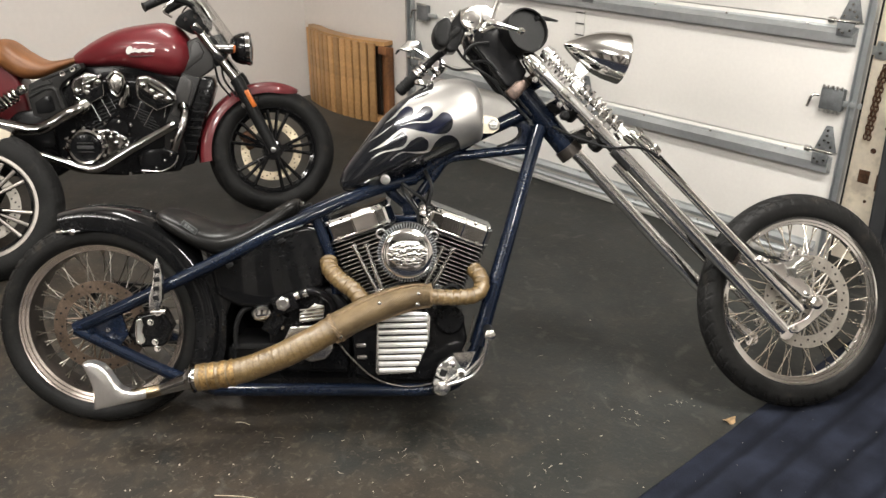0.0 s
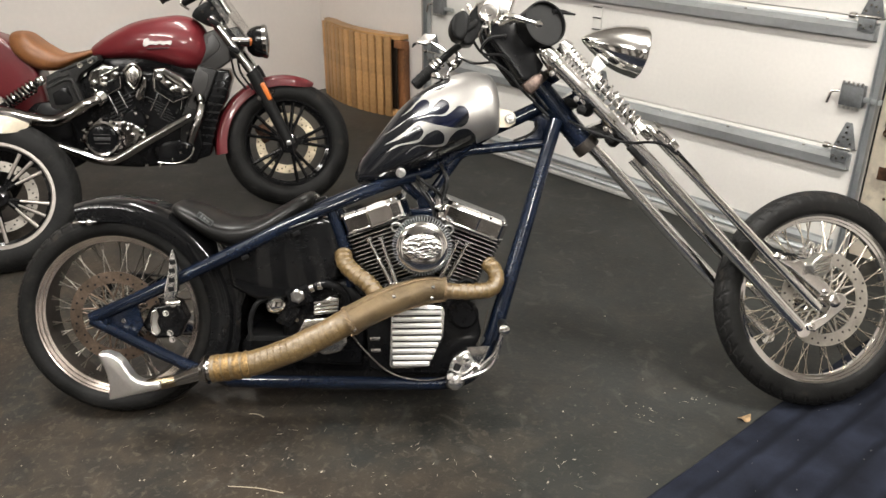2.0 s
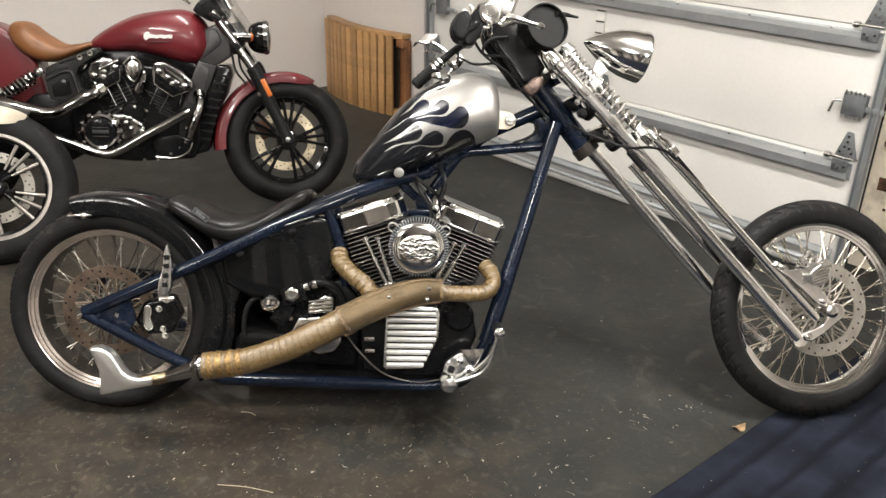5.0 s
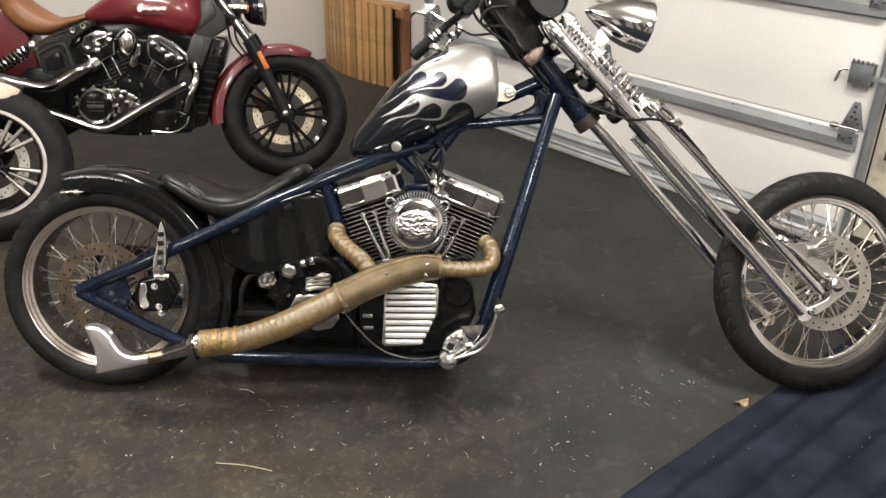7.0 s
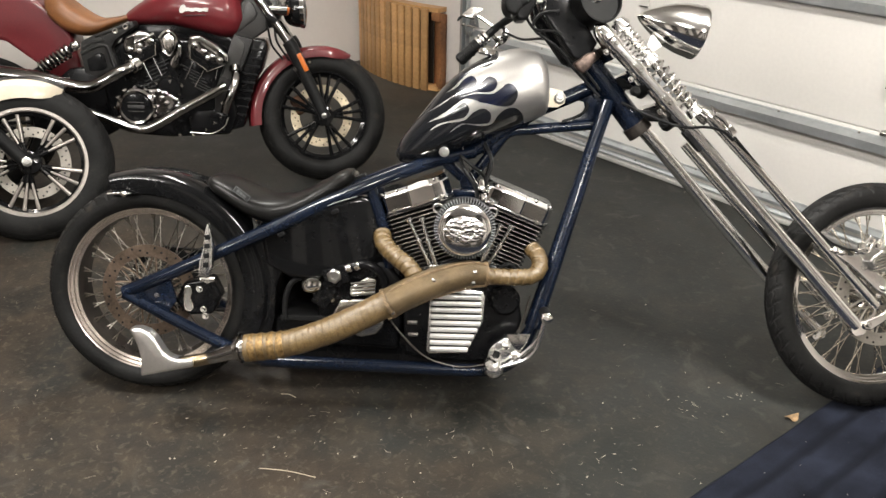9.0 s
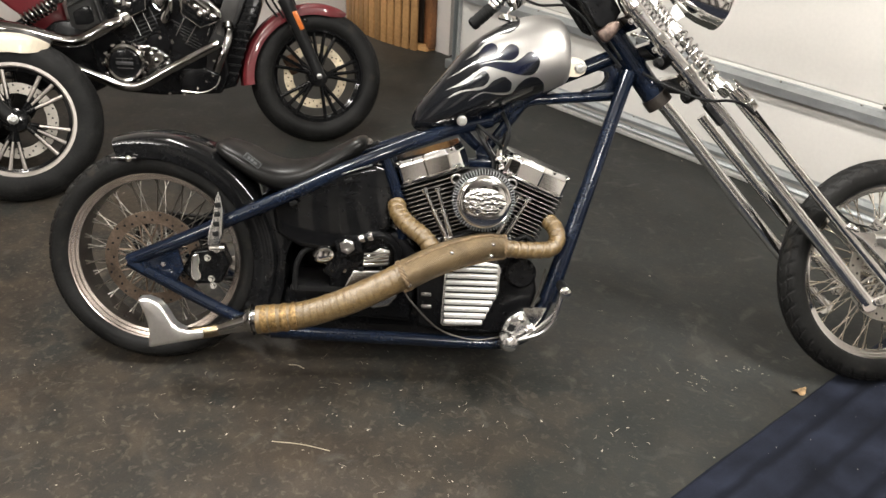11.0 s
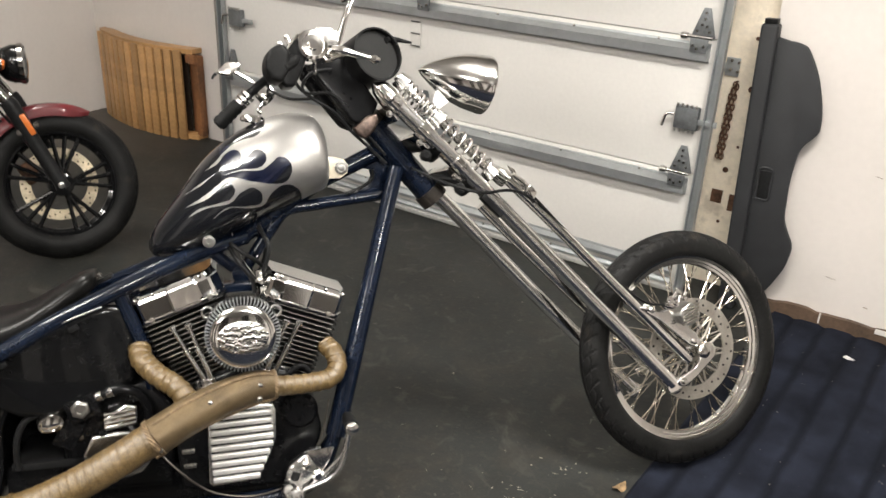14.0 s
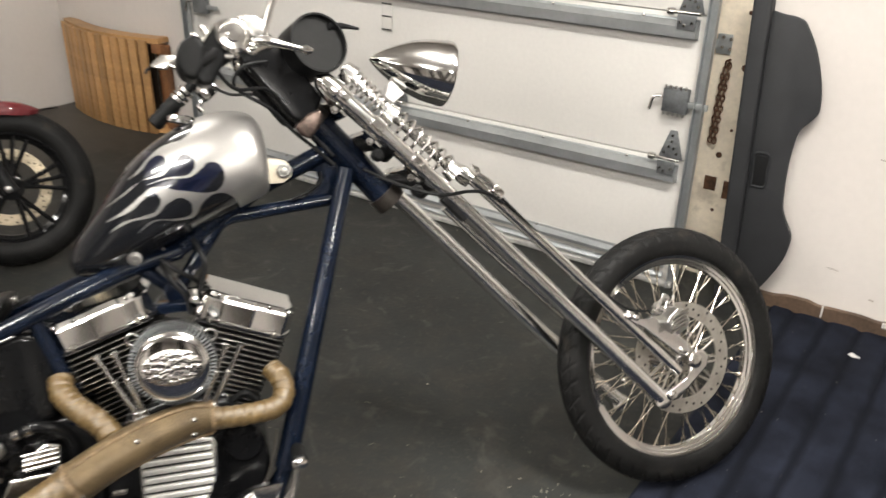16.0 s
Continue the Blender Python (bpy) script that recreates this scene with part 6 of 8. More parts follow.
for s in (-1, 1):
    y = (NEAR if s < 0 else FAR) - 0.004 * s
    bm = bm_new()
    prism(bm, [(2.05, 0.262), (2.062, 0.242), (2.084, 0.24), (2.12, 0.262), (2.184, 0.31), (2.19, 0.334), (2.176, 0.352), (2.15, 0.356), (2.138, 0.34), (2.135, 0.315), (2.118, 0.291), (2.09, 0.277)], y - 0.022, y - 0.008, 0.005, None, 3)
    rk = fork_part("rocker", bm, CHROME, "polished rocker plate")
    bm = bm_new()
    lathe(bm, [(0.02, 0.004), (0.02, -0.006), (0.012, -0.012), (0.004, -0.012)], Matrix.Translation((2.147, y - 0.016, 0.33)), 20)
    part("axle_cap", bm, WORN_CHROME, rk)
    bm = bm_new()
    bolt(bm, 2.072, y - 0.021, 0.256, 0.008, 0.01)
    part("rocker_bolt", bm, WORN_CHROME, rk)
bm = bm_new()
prism(bm, [(1.955, 0.47), (1.965, 0.482), (1.98, 0.477), (2.0, 0.456), (2.02, 0.453), (2.04, 0.459), (2.075, 0.43), (2.13, 0.382), (2.142, 0.355), (2.128, 0.342), (2.105, 0.35), (2.06, 0.388), (2.01, 0.43), (1.972, 0.452)], -0.138, -0.124, 0.004, None, 3)
bracket_ob = fork_part("caliper_bracket", bm, POLISHED, "steel caliper bracket")
for x, z in ((1.966, 0.468), (1.984, 0.462), (2.118, 0.36)):
    bm = bm_new()
    lathe(bm, [(0.0075, 0), (0.0075, -0.007), (0.004, -0.009)], Matrix.Translation((x, -0.138, z)), 12)
    part("bracket_bolt", bm, CHROME, bracket_ob)
bm = bm_new()
tube(bm, [(2.03, -0.12, 0.395), (2.07, -0.12, 0.355), (2.1, -0.12, 0.335)], [0.016, 0.019, 0.012], 12, 3, flat=0.6)
part("brake_pad", bm, SATIN, bracket_ob, "dark brake pad behind the bracket")
bm = bm_new()
prism(bm, [(2.062, 0.44), (2.07, 0.454), (2.1, 0.474), (2.12, 0.463), (2.133, 0.436), (2.122, 0.418), (2.098, 0.406), (2.076, 0.42)], -0.158, -0.085, 0.006, None, 3)
cal_f = fork_part("front_caliper", bm, RAW_STEEL, "ribbed alloy front caliper")
for k in range(5):
    bm = bm_new()
    box(bm, (2.0975 + (k - 2) * 0.0022, -0.16, 0.44 + (k - 2) * 0.0095), (0.052, 0.006, 0.0048), slant(18), 0.0012)
    part("caliper_rib", bm, WORN_CHROME, cal_f)
# banjo fittings, bleed nipple and bolts over the caliper
for pts, r in (([(2.035, -0.14, 0.478), (2.058, -0.145, 0.494), (2.07, -0.145, 0.51)], 0.006), ([(2.07, -0.14, 0.47), (2.078, -0.14, 0.492)], 0.0075), ([(2.092, -0.135, 0.476), (2.104, -0.135, 0.5)], 0.005), ([(2.03, -0.135, 0.47), (2.05, -0.14, 0.464), (2.068, -0.14, 0.468)], 0.007)):
    bm = bm_new()
    tube(bm, pts, r, 10, 2)
    part("brake_fitting", bm, CHROME, cal_f, "chrome brake fitting")
for x, z, r in ((2.04, 0.484, 0.008), (2.058, 0.472, 0.0065), (2.072, 0.5, 0.006), (2.086, 0.484, 0.007), (2.13, 0.4, 0.006)):
    bm = bm_new()
    bolt(bm, x, -0.148, z, r, 0.008)
    part("caliper_bolt", bm, CHROME, cal_f)

# yokes, springs and bolts on the fork head
for x, z in ((1.308, 1.038), (1.38, 0.966), (1.467, 0.88)):
    bm = bm_new()
    for y in (-0.09, 0.085):
        tube(bm, [(x - 0.012, y, z + 0.012 - (0.045 if y > 0 else 0)), (x + 0.012, y, z - 0.013 - (0.045 if y > 0 else 0))], 0.0255, 20)
    box(bm, (x, 0, z - 0.02), (0.05, 0.17, 0.022), slant(-45) @ Matrix(), 0.005)
    yoke = fork_part("yoke", bm, CHROME, "chrome fork yoke")
    bm = bm_new()
    bolt(bm, x + 0.006, -0.112, z - 0.006, 0.007, 0.009)
    part("yoke_bolt", bm, WORN_CHROME, yoke)
    bm = bm_new()
    bolt(bm, x - 0.02, -0.105, z - 0.03, 0.006, 0.009)
    part("yoke_bolt", bm, WORN_CHROME, yoke)
bm = bm_new()
tube(bm, [(1.26, -0.09, 1.086), (1.27, -0.09, 1.076), (1.288, -0.09, 1.058), (1.3, -0.09, 1.046), (1.302, -0.09, 1.044)], [0.008, 0.021, 0.028, 0.029, 0.025], 22, 3)
fork_part("leg_cap", bm, CHROME, "chrome domed leg cap")
for y, sx, off in ((-0.066, 0.004, -0.002),):
    for a, b, turns, r in (((1.342 + sx, y, 1.086 + off), (1.41 + sx, y, 1.013 + off), 7, 0.019), ((1.432 + sx, y, 0.993 + off), (1.55 + sx, y, 0.872 + off), 7, 0.0235)):
        bm = bm_new()
        tube(bm, helix(a, b, r, turns), 0.0044, 8)
        fork_part("spring", bm, POLISHED, "chrome coil spring")
    bm = bm_new()
    tube(bm, [(1.322 + sx, y, 1.107 + off), (1.332 + sx, y, 1.097 + off), (1.585 + sx, y, 0.837 + off), (1.595 + sx, y, 0.827 + off)], [0.008, 0.011, 0.011, 0.008], 14)
    rod = fork_part("spring_rod", bm, WORN_CHROME)
    for x, z in ((1.334 + sx, 1.095), (1.421 + sx, 1.003), (1.558 + sx, 0.864)):
        bm = bm_new()
        tube(bm, [(x - 0.009, y, z + 0.009 + off), (x + 0.009, y, z - 0.009 + off)], [0.02, 0.027], 18)
        part("spring_cup", bm, POLISHED, rod, "chrome spring cup")
bm = bm_new()
tube(bm, [(1.575, -0.07, 0.862), (1.6, -0.085, 0.845), (1.65, -0.098, 0.795)], 0.015, 14, 4)
fork_part("rod_yoke", bm, CHROME)
bm = bm_new()
prism(bm, [(1.592, 0.872), (1.606, 0.848), (1.618, 0.842), (1.612, 0.86)], -0.114, -0.106, 0.002)
box(bm, (1.652, -0.114, 0.802), (0.03, 0.018, 0.02), slant(-46), 0.004)
tube(bm, [(1.606, -0.112, 0.846), (1.632, -0.114, 0.828), (1.648, -0.114, 0.806)], 0.007, 10, 4)
fork_part("line_junction", bm, CHROME, "chrome brake line junction")
bm = bm_new()
tube(bm, [(1.36, -0.04, 0.88), (1.42, -0.11, 0.835), (1.5, -0.14, 0.806), (1.57, -0.135, 0.808), (1.62, -0.125, 0.8), (1.66, -0.12, 0.775)], 0.0042, 8, 7)
fork_part("brake_hose", bm, SATIN, "black brake hose")
bm = bm_new()
tube(bm, [(1.66, -0.12, 0.785), (1.8, -0.116, 0.64), (1.95, -0.12, 0.5), (2.03, -0.11, 0.47), (2.12, -0.1, 0.47)], 0.0035, 8, 6)
fork_part("lower_brake_hose", bm, SATIN)
bm = bm_new()
box(bm, (1.545, -0.1, 0.772), (0.075, 0.02, 0.016), slant(-46), 0.003)
fork_part("clamp_block", bm, SATIN, "black clamp on the fork leg")
bm = bm_new()
for a, b in (((1.36, 0, 0.94), (1.42, -0.07, 0.93)), ((1.43, 0, 0.85), (1.5, -0.07, 0.84))):
    tube(bm, [a, b], 0.016, 12)
    tube(bm, [(b[0], b[1] - 0.03, b[2]), (b[0] - 0.01, b[1] + 0.03, b[2] - 0.02)], 0.02, 12)
fork_part("steering_link", bm, SATIN)
for x, z in ((1.375, 0.905), (1.46, 0.82)):
    bm = bm_new()
    lathe(bm, [(0.014, 0), (0.015, -0.012), (0.008, -0.018), (0.003, -0.018)], Matrix.Translation((x, -0.095, z)), 8)
    fork_part("steering_nut", bm, SATIN)

# headlight: bullet shell on a stalk
d = Vector((0.188, 0, -0.042)).normalized()
tip = Vector((1.412, 0, 1.135))
HL = Matrix(((d.x, 0, -d.z, tip.x), (0, 1, 0, tip.y), (d.z, 0, d.x, tip.z), (0, 0, 0, 1))) @ Matrix.Rotation(radians(-90), 4, "Z")
bm = bm_new()
lathe(bm, [(0.002, 0.0), (0.012, 0.01), (0.027, 0.033), (0.045, 0.066), (0.06, 0.1), (0.0695, 0.136), (0.073, 0.162), (0.074, 0.178), (0.0755, 0.182), (0.075, 0.191), (0.069, 0.193)], HL @ Matrix.Diagonal((1.04, 1, 1.04, 1)), 56)
shell = fork_part("headlight", bm, CHROME, "chrome bullet headlight")
bm = bm_new()
lathe(bm, [(0.068, 0.188), (0.062, 0.197), (0.04, 0.204), (0.006, 0.206)], HL, 40)
part("lens", bm, LENS, shell)
bm = bm_new()
prism(bm, [(1.438, 1.046), (1.448, 1.074), (1.459, 1.082), (1.486, 1.05), (1.456, 1.03)], -0.012, 0.012, 0.002)
part("stalk", bm, WHITE_DECAL, shell, "white metal headlight stalk")

# risers, bar, grips and controls
for y in (-0.05, 0.04):
    bm = bm_new()
    prism(bm, [(1.252, 1.0), (1.276, 1.04), (1.19, 1.168), (1.155, 1.196), (1.118, 1.186), (1.104, 1.15), (1.112, 1.12), (1.205, 0.998), (1.23, 0.988)], y - 0.02, y + 0.02, 0.008, None, 3)
    fork_part("riser", bm, ENGINE_BLACK, "black handlebar riser")
bm = bm_new()
tube(bm, [(0.955, 0.37, 1.06), (1.02, 0.36, 1.12), (1.08, 0.32, 1.168), (1.12, 0.18, 1.182), (1.135, 0, 1.18), (1.125, -0.15, 1.178), (1.09, -0.25, 1.15), (1.045, -0.305, 1.11), (0.985, -0.35, 1.07)], 0.0125, 14, 7)
fork_part("handlebar", bm, SATIN, "black handlebar")
a, b = Vector((0.945, 0.375, 1.05)), Vector((1.012, 0.362, 1.112))
bm = bm_new()
tube(bm, [a.lerp(b, t) for t in (0, 0.05, 0.5, 0.96, 1)], [0.012, 0.0195, 0.0195, 0.0195, 0.017], 20)
g = fork_part("grip", bm, GRIP, "black rubber grip")
for t in (0.12, 0.32, 0.52, 0.72):
    bm = bm_new()
    tube(bm, [a.lerp(b, t), a.lerp(b, t + 0.1)], 0.0212, 20)
    part("grip_band", bm, GRIP, g)
for t in (0.93, 1.07, 1.24):
    bm = bm_new()
    tube(bm, [a.lerp(b, t), a.lerp(b, t + 0.1)], 0.0215, 20)
    part("grip_collar", bm, CHROME, g, "chrome grip collar")
# throttle drum and its dark switch box, with a thin bright seam
bm = bm_new()
prism(bm, [(0.953, 1.085), (0.962, 1.107), (0.99, 1.121), (1.005, 1.1), (0.996, 1.06), (0.984, 1.038), (0.962, 1.046), (0.953, 1.064)], -0.36, -0.3, 0.013, None, 4)
fork_part("throttle_drum", bm, GRIP, "black throttle drum")
bm = bm_new()
prism(bm, [(0.983, 1.085), (1.012, 1.13), (1.044, 1.148), (1.052, 1.12), (1.035, 1.075), (1.014, 1.036), (0.993, 1.034), (0.978, 1.055)], -0.335, -0.285, 0.008, None, 3)
housing = fork_part("switch_housing", bm, SATIN, "black switch housing")
bm = bm_new()
tube(bm, [(0.984, -0.338, 1.082), (1.005, -0.338, 1.115), (1.026, -0.338, 1.141)], 0.0026, 8)
part("housing_seam", bm, WORN_CHROME, housing, "bright edge of the housing")
for x, z in ((1.008, 1.132), (0.993, 1.119)):
    bm = bm_new()
    tube(bm, [(x + 0.006, -0.32, z - 0.012), (x - 0.003, -0.32, z + 0.008), (x - 0.004, -0.32, z + 0.01)], [0.0055, 0.0055, 0.004], 12)
    part("switch_button", bm, CHROME, housing, "small chrome button")
# left: clutch perch and small mirror
bm = bm_new()
box(bm, (1.082, 0.345, 1.13), (0.048, 0.05, 0.044), slant(40), 0.009)
tube(bm, [(1.08, 0.345, 1.12), (1.066, 0.35, 1.1), (1.058, 0.35, 1.088), (1.066, 0.35, 1.078)], 0.0055, 10, 5)
fork_part("clutch_perch", bm, CHROME, "chrome clutch perch")
bm = bm_new()
tube(bm, [(1.075, 0.36, 1.15), (1.055, 0.37, 1.168), (1.02, 0.37, 1.19), (1.0, 0.37, 1.2)], 0.0045, 8, 6)
left_mirror = fork_part("mirror_stem", bm, CHROME, "chrome mirror stem")
bm = bm_new()
prism(bm, [(0.952, 1.195), (0.957, 1.204), (0.982, 1.225), (1.018, 1.223), (1.022, 1.217), (0.994, 1.188), (0.985, 1.187)], 0.358, 0.376, 0.004, None, 2)
part("mirror", bm, WORN_CHROME, left_mirror, "small angular steel mirror")
bm = bm_new()
tube(bm, [(0.952, 0.367, 1.193), (0.945, 0.367, 1.188), (0.94, 0.367, 1.179)], [0.005, 0.004, 0.003], 8, 3)
part("mirror_tip", bm, SATIN, left_mirror)
# right: perch, lever, reservoir and mirror
bm = bm_new()
lathe(bm, [(0.012, 0.06), (0.028, 0.05), (0.033, 0.02), (0.034, -0.012), (0.03, -0.022), (0.024, -0.024), (0.022, -0.021), (0.012, -0.022), (0.01, -0.028), (0.003, -0.028)], Matrix.Translation((1.055, -0.318, 1.119)), 36)
perch = fork_part("brake_perch", bm, CHROME, "round chrome brake cylinder and perch")
bm = bm_new()
box(bm, (1.09, -0.3, 1.137), (0.046, 0.05, 0.034), slant(-4), 0.007)
box(bm, (1.087, -0.3, 1.156), (0.034, 0.036, 0.007), slant(-4), 0.002)
part("reservoir", bm, POLISHED, perch, "chrome fluid reservoir")
bm = bm_new()
box(bm, (1.105, -0.3, 1.112), (0.05, 0.03, 0.022), slant(-4), 0.006)
tube(bm, [(1.07, -0.33, 1.102), (1.085, -0.335, 1.088), (1.1, -0.335, 1.094), (1.115, -0.33, 1.1)], 0.004, 8, 5)
tube(bm, [(1.06, -0.32, 1.09), (1.058, -0.33, 1.07), (1.055, -0.335, 1.062)], 0.004, 8, 4)
part("lever_mount", bm, CHROME, perch)
bm = bm_new()
tube(bm, [(1.1, -0.32, 1.113), (1.12, -0.33, 1.11), (1.15, -0.335, 1.1), (1.186, -0.335, 1.092)], [0.01, 0.0095, 0.0065, 0.005], 12, 5)
tube(bm, [(1.176, -0.335, 1.094), (1.186, -0.335, 1.0915), (1.196, -0.335, 1.089)], [0.006, 0.0095, 0.005], 12, 3)
part("brake_lever", bm, CHROME, perch, "chrome brake lever with ball end")
bm = bm_new()
tube(bm, [(1.114, -0.315, 1.125), (1.122, -0.315, 1.15), (1.138, -0.315, 1.19), (1.16, -0.31, 1.235)], [0.0065, 0.007, 0.0065, 0.005], 10, 6)
part("mirror_stem", bm, CHROME, perch)
bm = bm_new()
box(bm, (1.148, -0.3, 1.252), (0.016, 0.07, 0.055), None, 0.005)
part("mirror", bm, WORN_CHROME, perch, "small chrome mirror seen on edge")
# round gauge housing
bm = bm_new()
GA = Matrix.Translation((1.262, -0.07, 1.148)) @ Matrix.Rotation(radians(13), 4, "Z") @ Matrix.Rotation(radians(-6), 4, "X")
lathe(bm, [(0.03, 0.085), (0.055, 0.075), (0.064, 0.05), (0.066, -0.035), (0.065, -0.04), (0.061, -0.04), (0.0605, -0.022)], GA, 48)
gauge = fork_part("gauge", bm, SATIN, "black round gauge housing")
bm = bm_new()
lathe(bm, [(0.0605, -0.021), (0.0605, -0.026), (0.003, -0.026)], GA, 48)
part("gauge_face", bm, GREY_FACE, gauge, "plain grey gauge face")
bm = bm_new()
tube(bm, [(1.3, -0.09, 1.19), (1.335, -0.06, 1.197), (1.375, -0.06, 1.19)], [0.007, 0.007, 0.003], 10, 5)
part("indicator_stalk", bm, SATIN, gauge)
bm = bm_new()
prism(bm, [(1.218, 0.99), (1.228, 0.972), (1.247, 0.962), (1.27, 0.984), (1.28, 1.01), (1.277, 1.024), (1.25, 1.018)], -0.078, -0.03, 0.007, None, 3)
part("key_switch", bm, mat("stained_chrome", (0.13, 0.095, 0.08), 0.34, 0.8, 0.4, 24, 120), chopper, "worn chrome key switch")
for pts in ([(1.17, -0.08, 1.13), (1.12, -0.1, 1.12), (1.1, -0.1, 1.08), (1.17, -0.09, 1.03), (1.215, -0.07, 0.98), (1.26, -0.045, 0.94), (1.3, -0.04, 0.9)], [(1.06, -0.2, 1.12), (1.1, -0.14, 1.075), (1.17, -0.08, 1.07), (1.23, -0.06, 1.0), (1.29, -0.05, 0.93)], [(1.04, 0.3, 1.1), (1.09, 0.2, 1.07), (1.16, 0.05, 1.06), (1.225, 0, 1.0), (1.275, -0.036, 0.95), (1.3, -0.036, 0.92)], [(1.2, -0.02, 0.828), (1.24, -0.012, 0.842), (1.268, -0.012, 0.862), (1.27, -0.012, 0.885)]):
    bm = bm_new()
    tube(bm, pts, 0.004, 8, 7)
    part("control_cable", bm, SATIN, chopper, "black control cable")

# ---- the red cruiser ----
RED_AT = Matrix.Translation((-3.298, 2.305, 0)) @ Matrix.Rotation(radians(57), 4, "Z") @ Matrix.Rotation(-0.17, 4, "X")
RED_WHEEL = Matrix.Translation((-3.298, 2.305, 0)) @ Matrix.Rotation(1.15, 4, "Z") @ Matrix.Rotation(-0.309, 4, "X") @ Matrix.Translation((0, 0, 0.307))
cruiser = thing("cruiser", RED_AT, "dark red cruiser with a tan seat and black wheels", "motorcycle", "motorcycles")


def cast_wheel(parent, name, m, radius, tw, rim_r, arms, per, fan, rim_mat, arm_mat, edge_mat, label, rw=0.09, disc_mat=DISC_DIM, edge=(0.0022, 0.003)):
    """A cast wheel with arms in groups, a rim lip, a tyre and a drilled disc."""
    bm = bm_new()
    lathe(bm, rim_profile(rim_r, rw), seg=80, closed=True)
    lathe(bm, [(0.02, -0.06), (0.045, -0.055), (0.05, -0.03), (0.05, 0.03), (0.045, 0.055), (0.02, 0.06)], seg=32)
    wheel = part(name, bm, arm_mat, parent, label, m)
    bm = bm_new()
    tyre_mesh(bm, radius, tw, rim_r, rw, 40, 0.003, 240)
    part("tyre", bm, RUBBER, wheel, "black rubber tyre")
    bm = bm_new()
    lathe(bm, [(rim_r + 0.002, -rw / 2 - 0.001), (rim_r + 0.003, -rw / 2 - 0.004), (rim_r - 0.009, -rw / 2 - 0.004), (rim_r - 0.014, -rw / 2 + 0.004)], seg=80, closed=True)
    part("rim_lip", bm, rim_mat, wheel)
    for g in range(arms):
        for k in range(per):
            a0 = 2 * math.pi * g / arms
            a1 = a0 + (k - (per - 1) / 2) * fan
            p0 = Vector((0.045 * math.cos(a0 + (k - (per - 1) / 2) * 0.1), -0.035, 0.045 * math.sin(a0 + (k - (per - 1) / 2) * 0.1)))
            p1 = Vector(((rim_r - 0.014) * math.cos(a1), -0.026, (rim_r - 0.014) * math.sin(a1)))
            bm = bm_new()
            tube(bm, [p0, p0.lerp(p1, 0.5), p1], [0.0105, 0.0082, 0.0092], 8, 2)
            arm = part("arm", bm, arm_mat, wheel)
            if edge_mat:
                bm = bm_new()
                off = Vector((0, -0.0055, 0)) if edge[0] < 0.003 else Vector((0, -0.0068, 0))
                tube(bm, [p0.lerp(p1, 0.25) + off, p0.lerp(p1, 0.95) + off], edge, 8)
                part("machined_edge", bm, edge_mat, wheel, "bright machined edge")
    bm = bm_new()
    lathe(bm, [(0.108, 0.028), (0.15, 0.028), (0.15, 0.033), (0.108, 0.033)], seg=64, closed=True)
    disc = part("brake_disc", bm, disc_mat, wheel, "drilled steel brake disc")
    hole = bm_new()
    lathe(hole, [(0.004, 0), (0.004, -0.001)], seg=8)
    h0 = part("drilling", hole, SATIN, wheel, m=Matrix.Translation((0.14, 0.0275, 0)))
    for i in range(1, 45):
        rr, a = (0.14, 0.129, 0.118)[i % 3], 2 * math.pi * i / 45
        again("drilling", h0, Matrix.Translation((rr * math.cos(a), 0.0275, rr * math.sin(a))), wheel)
    bm = bm_new()
    tube(bm, [(0.04, 0.03, 0), (0.11, 0.03, 0.022)], 0.007, 8)
    c0 = part("carrier_arm", bm, SATIN, wheel)
    for i in range(1, 5):
        again("carrier_arm", c0, Matrix.Rotation(2 * math.pi * i / 5, 4, "Y"), wheel)
    return wheel


LOCAL_WHEEL = RED_AT.inverted() @ RED_WHEEL
cast_wheel(cruiser, "front_wheel", LOCAL_WHEEL @ Matrix.Rotation(radians(-4), 4, "Y"), 0.307, 0.13, 0.213, 5, 3, 0.265, BLACK, BLACK, None, "black cast front wheel")
cast_wheel(cruiser, "rear_wheel", Matrix.Translation((-1.55, 0.05, 0.307)), 0.307, 0.15, 0.213, 5, 3, 0.265, BLACK, BLACK, None, "black cast rear wheel")


def fender_shell(r0, r1, a0, a1, half, skirt, steps=48, taper=0.0):
    """A fender over a wheel about the y axis: radius r0 to r1 over the angles a0 to a1."""
    bm = bm_new()
    rows = []
    for i in range(steps + 1):
        t = i / steps
        a, r = radians(a0 + (a1 - a0) * t), r0 + (r1 - r0) * t
        w = half * (1 - taper * (1 - min(1, t / 0.16)) ** 2)
        sk = skirt * (1 - taper * 0.8 * (1 - min(1, t / 0.16)) ** 2)
        prof = [(r - sk, -w), (r - sk * 0.5, -w * 1.03), (r - 0.018, -w * 0.98), (r - 0.006, -w * 0.85), (r, -w * 0.45), (r + 0.001, 0), (r, w * 0.45), (r - 0.006, w * 0.85), (r - 0.018, w * 0.98), (r - sk * 0.5, w * 1.03), (r - sk, w)]
        prof += [(q - 0.003 if abs(y) < w * 0.9 else q, y * 0.955) for q, y in prof[::-1]]
        rows.append([bm.verts.new((q * math.cos(a), y, q * math.sin(a))) for q, y in prof])
    n = len(rows[0])
    for a, b in zip(rows, rows[1:]):
        for k in range(n):
            bm.faces.new((a[k], a[(k + 1) % n], b[(k + 1) % n], b[k]))
    bm.faces.new(rows[0])
    bm.faces.new(rows[-1])
    return bm


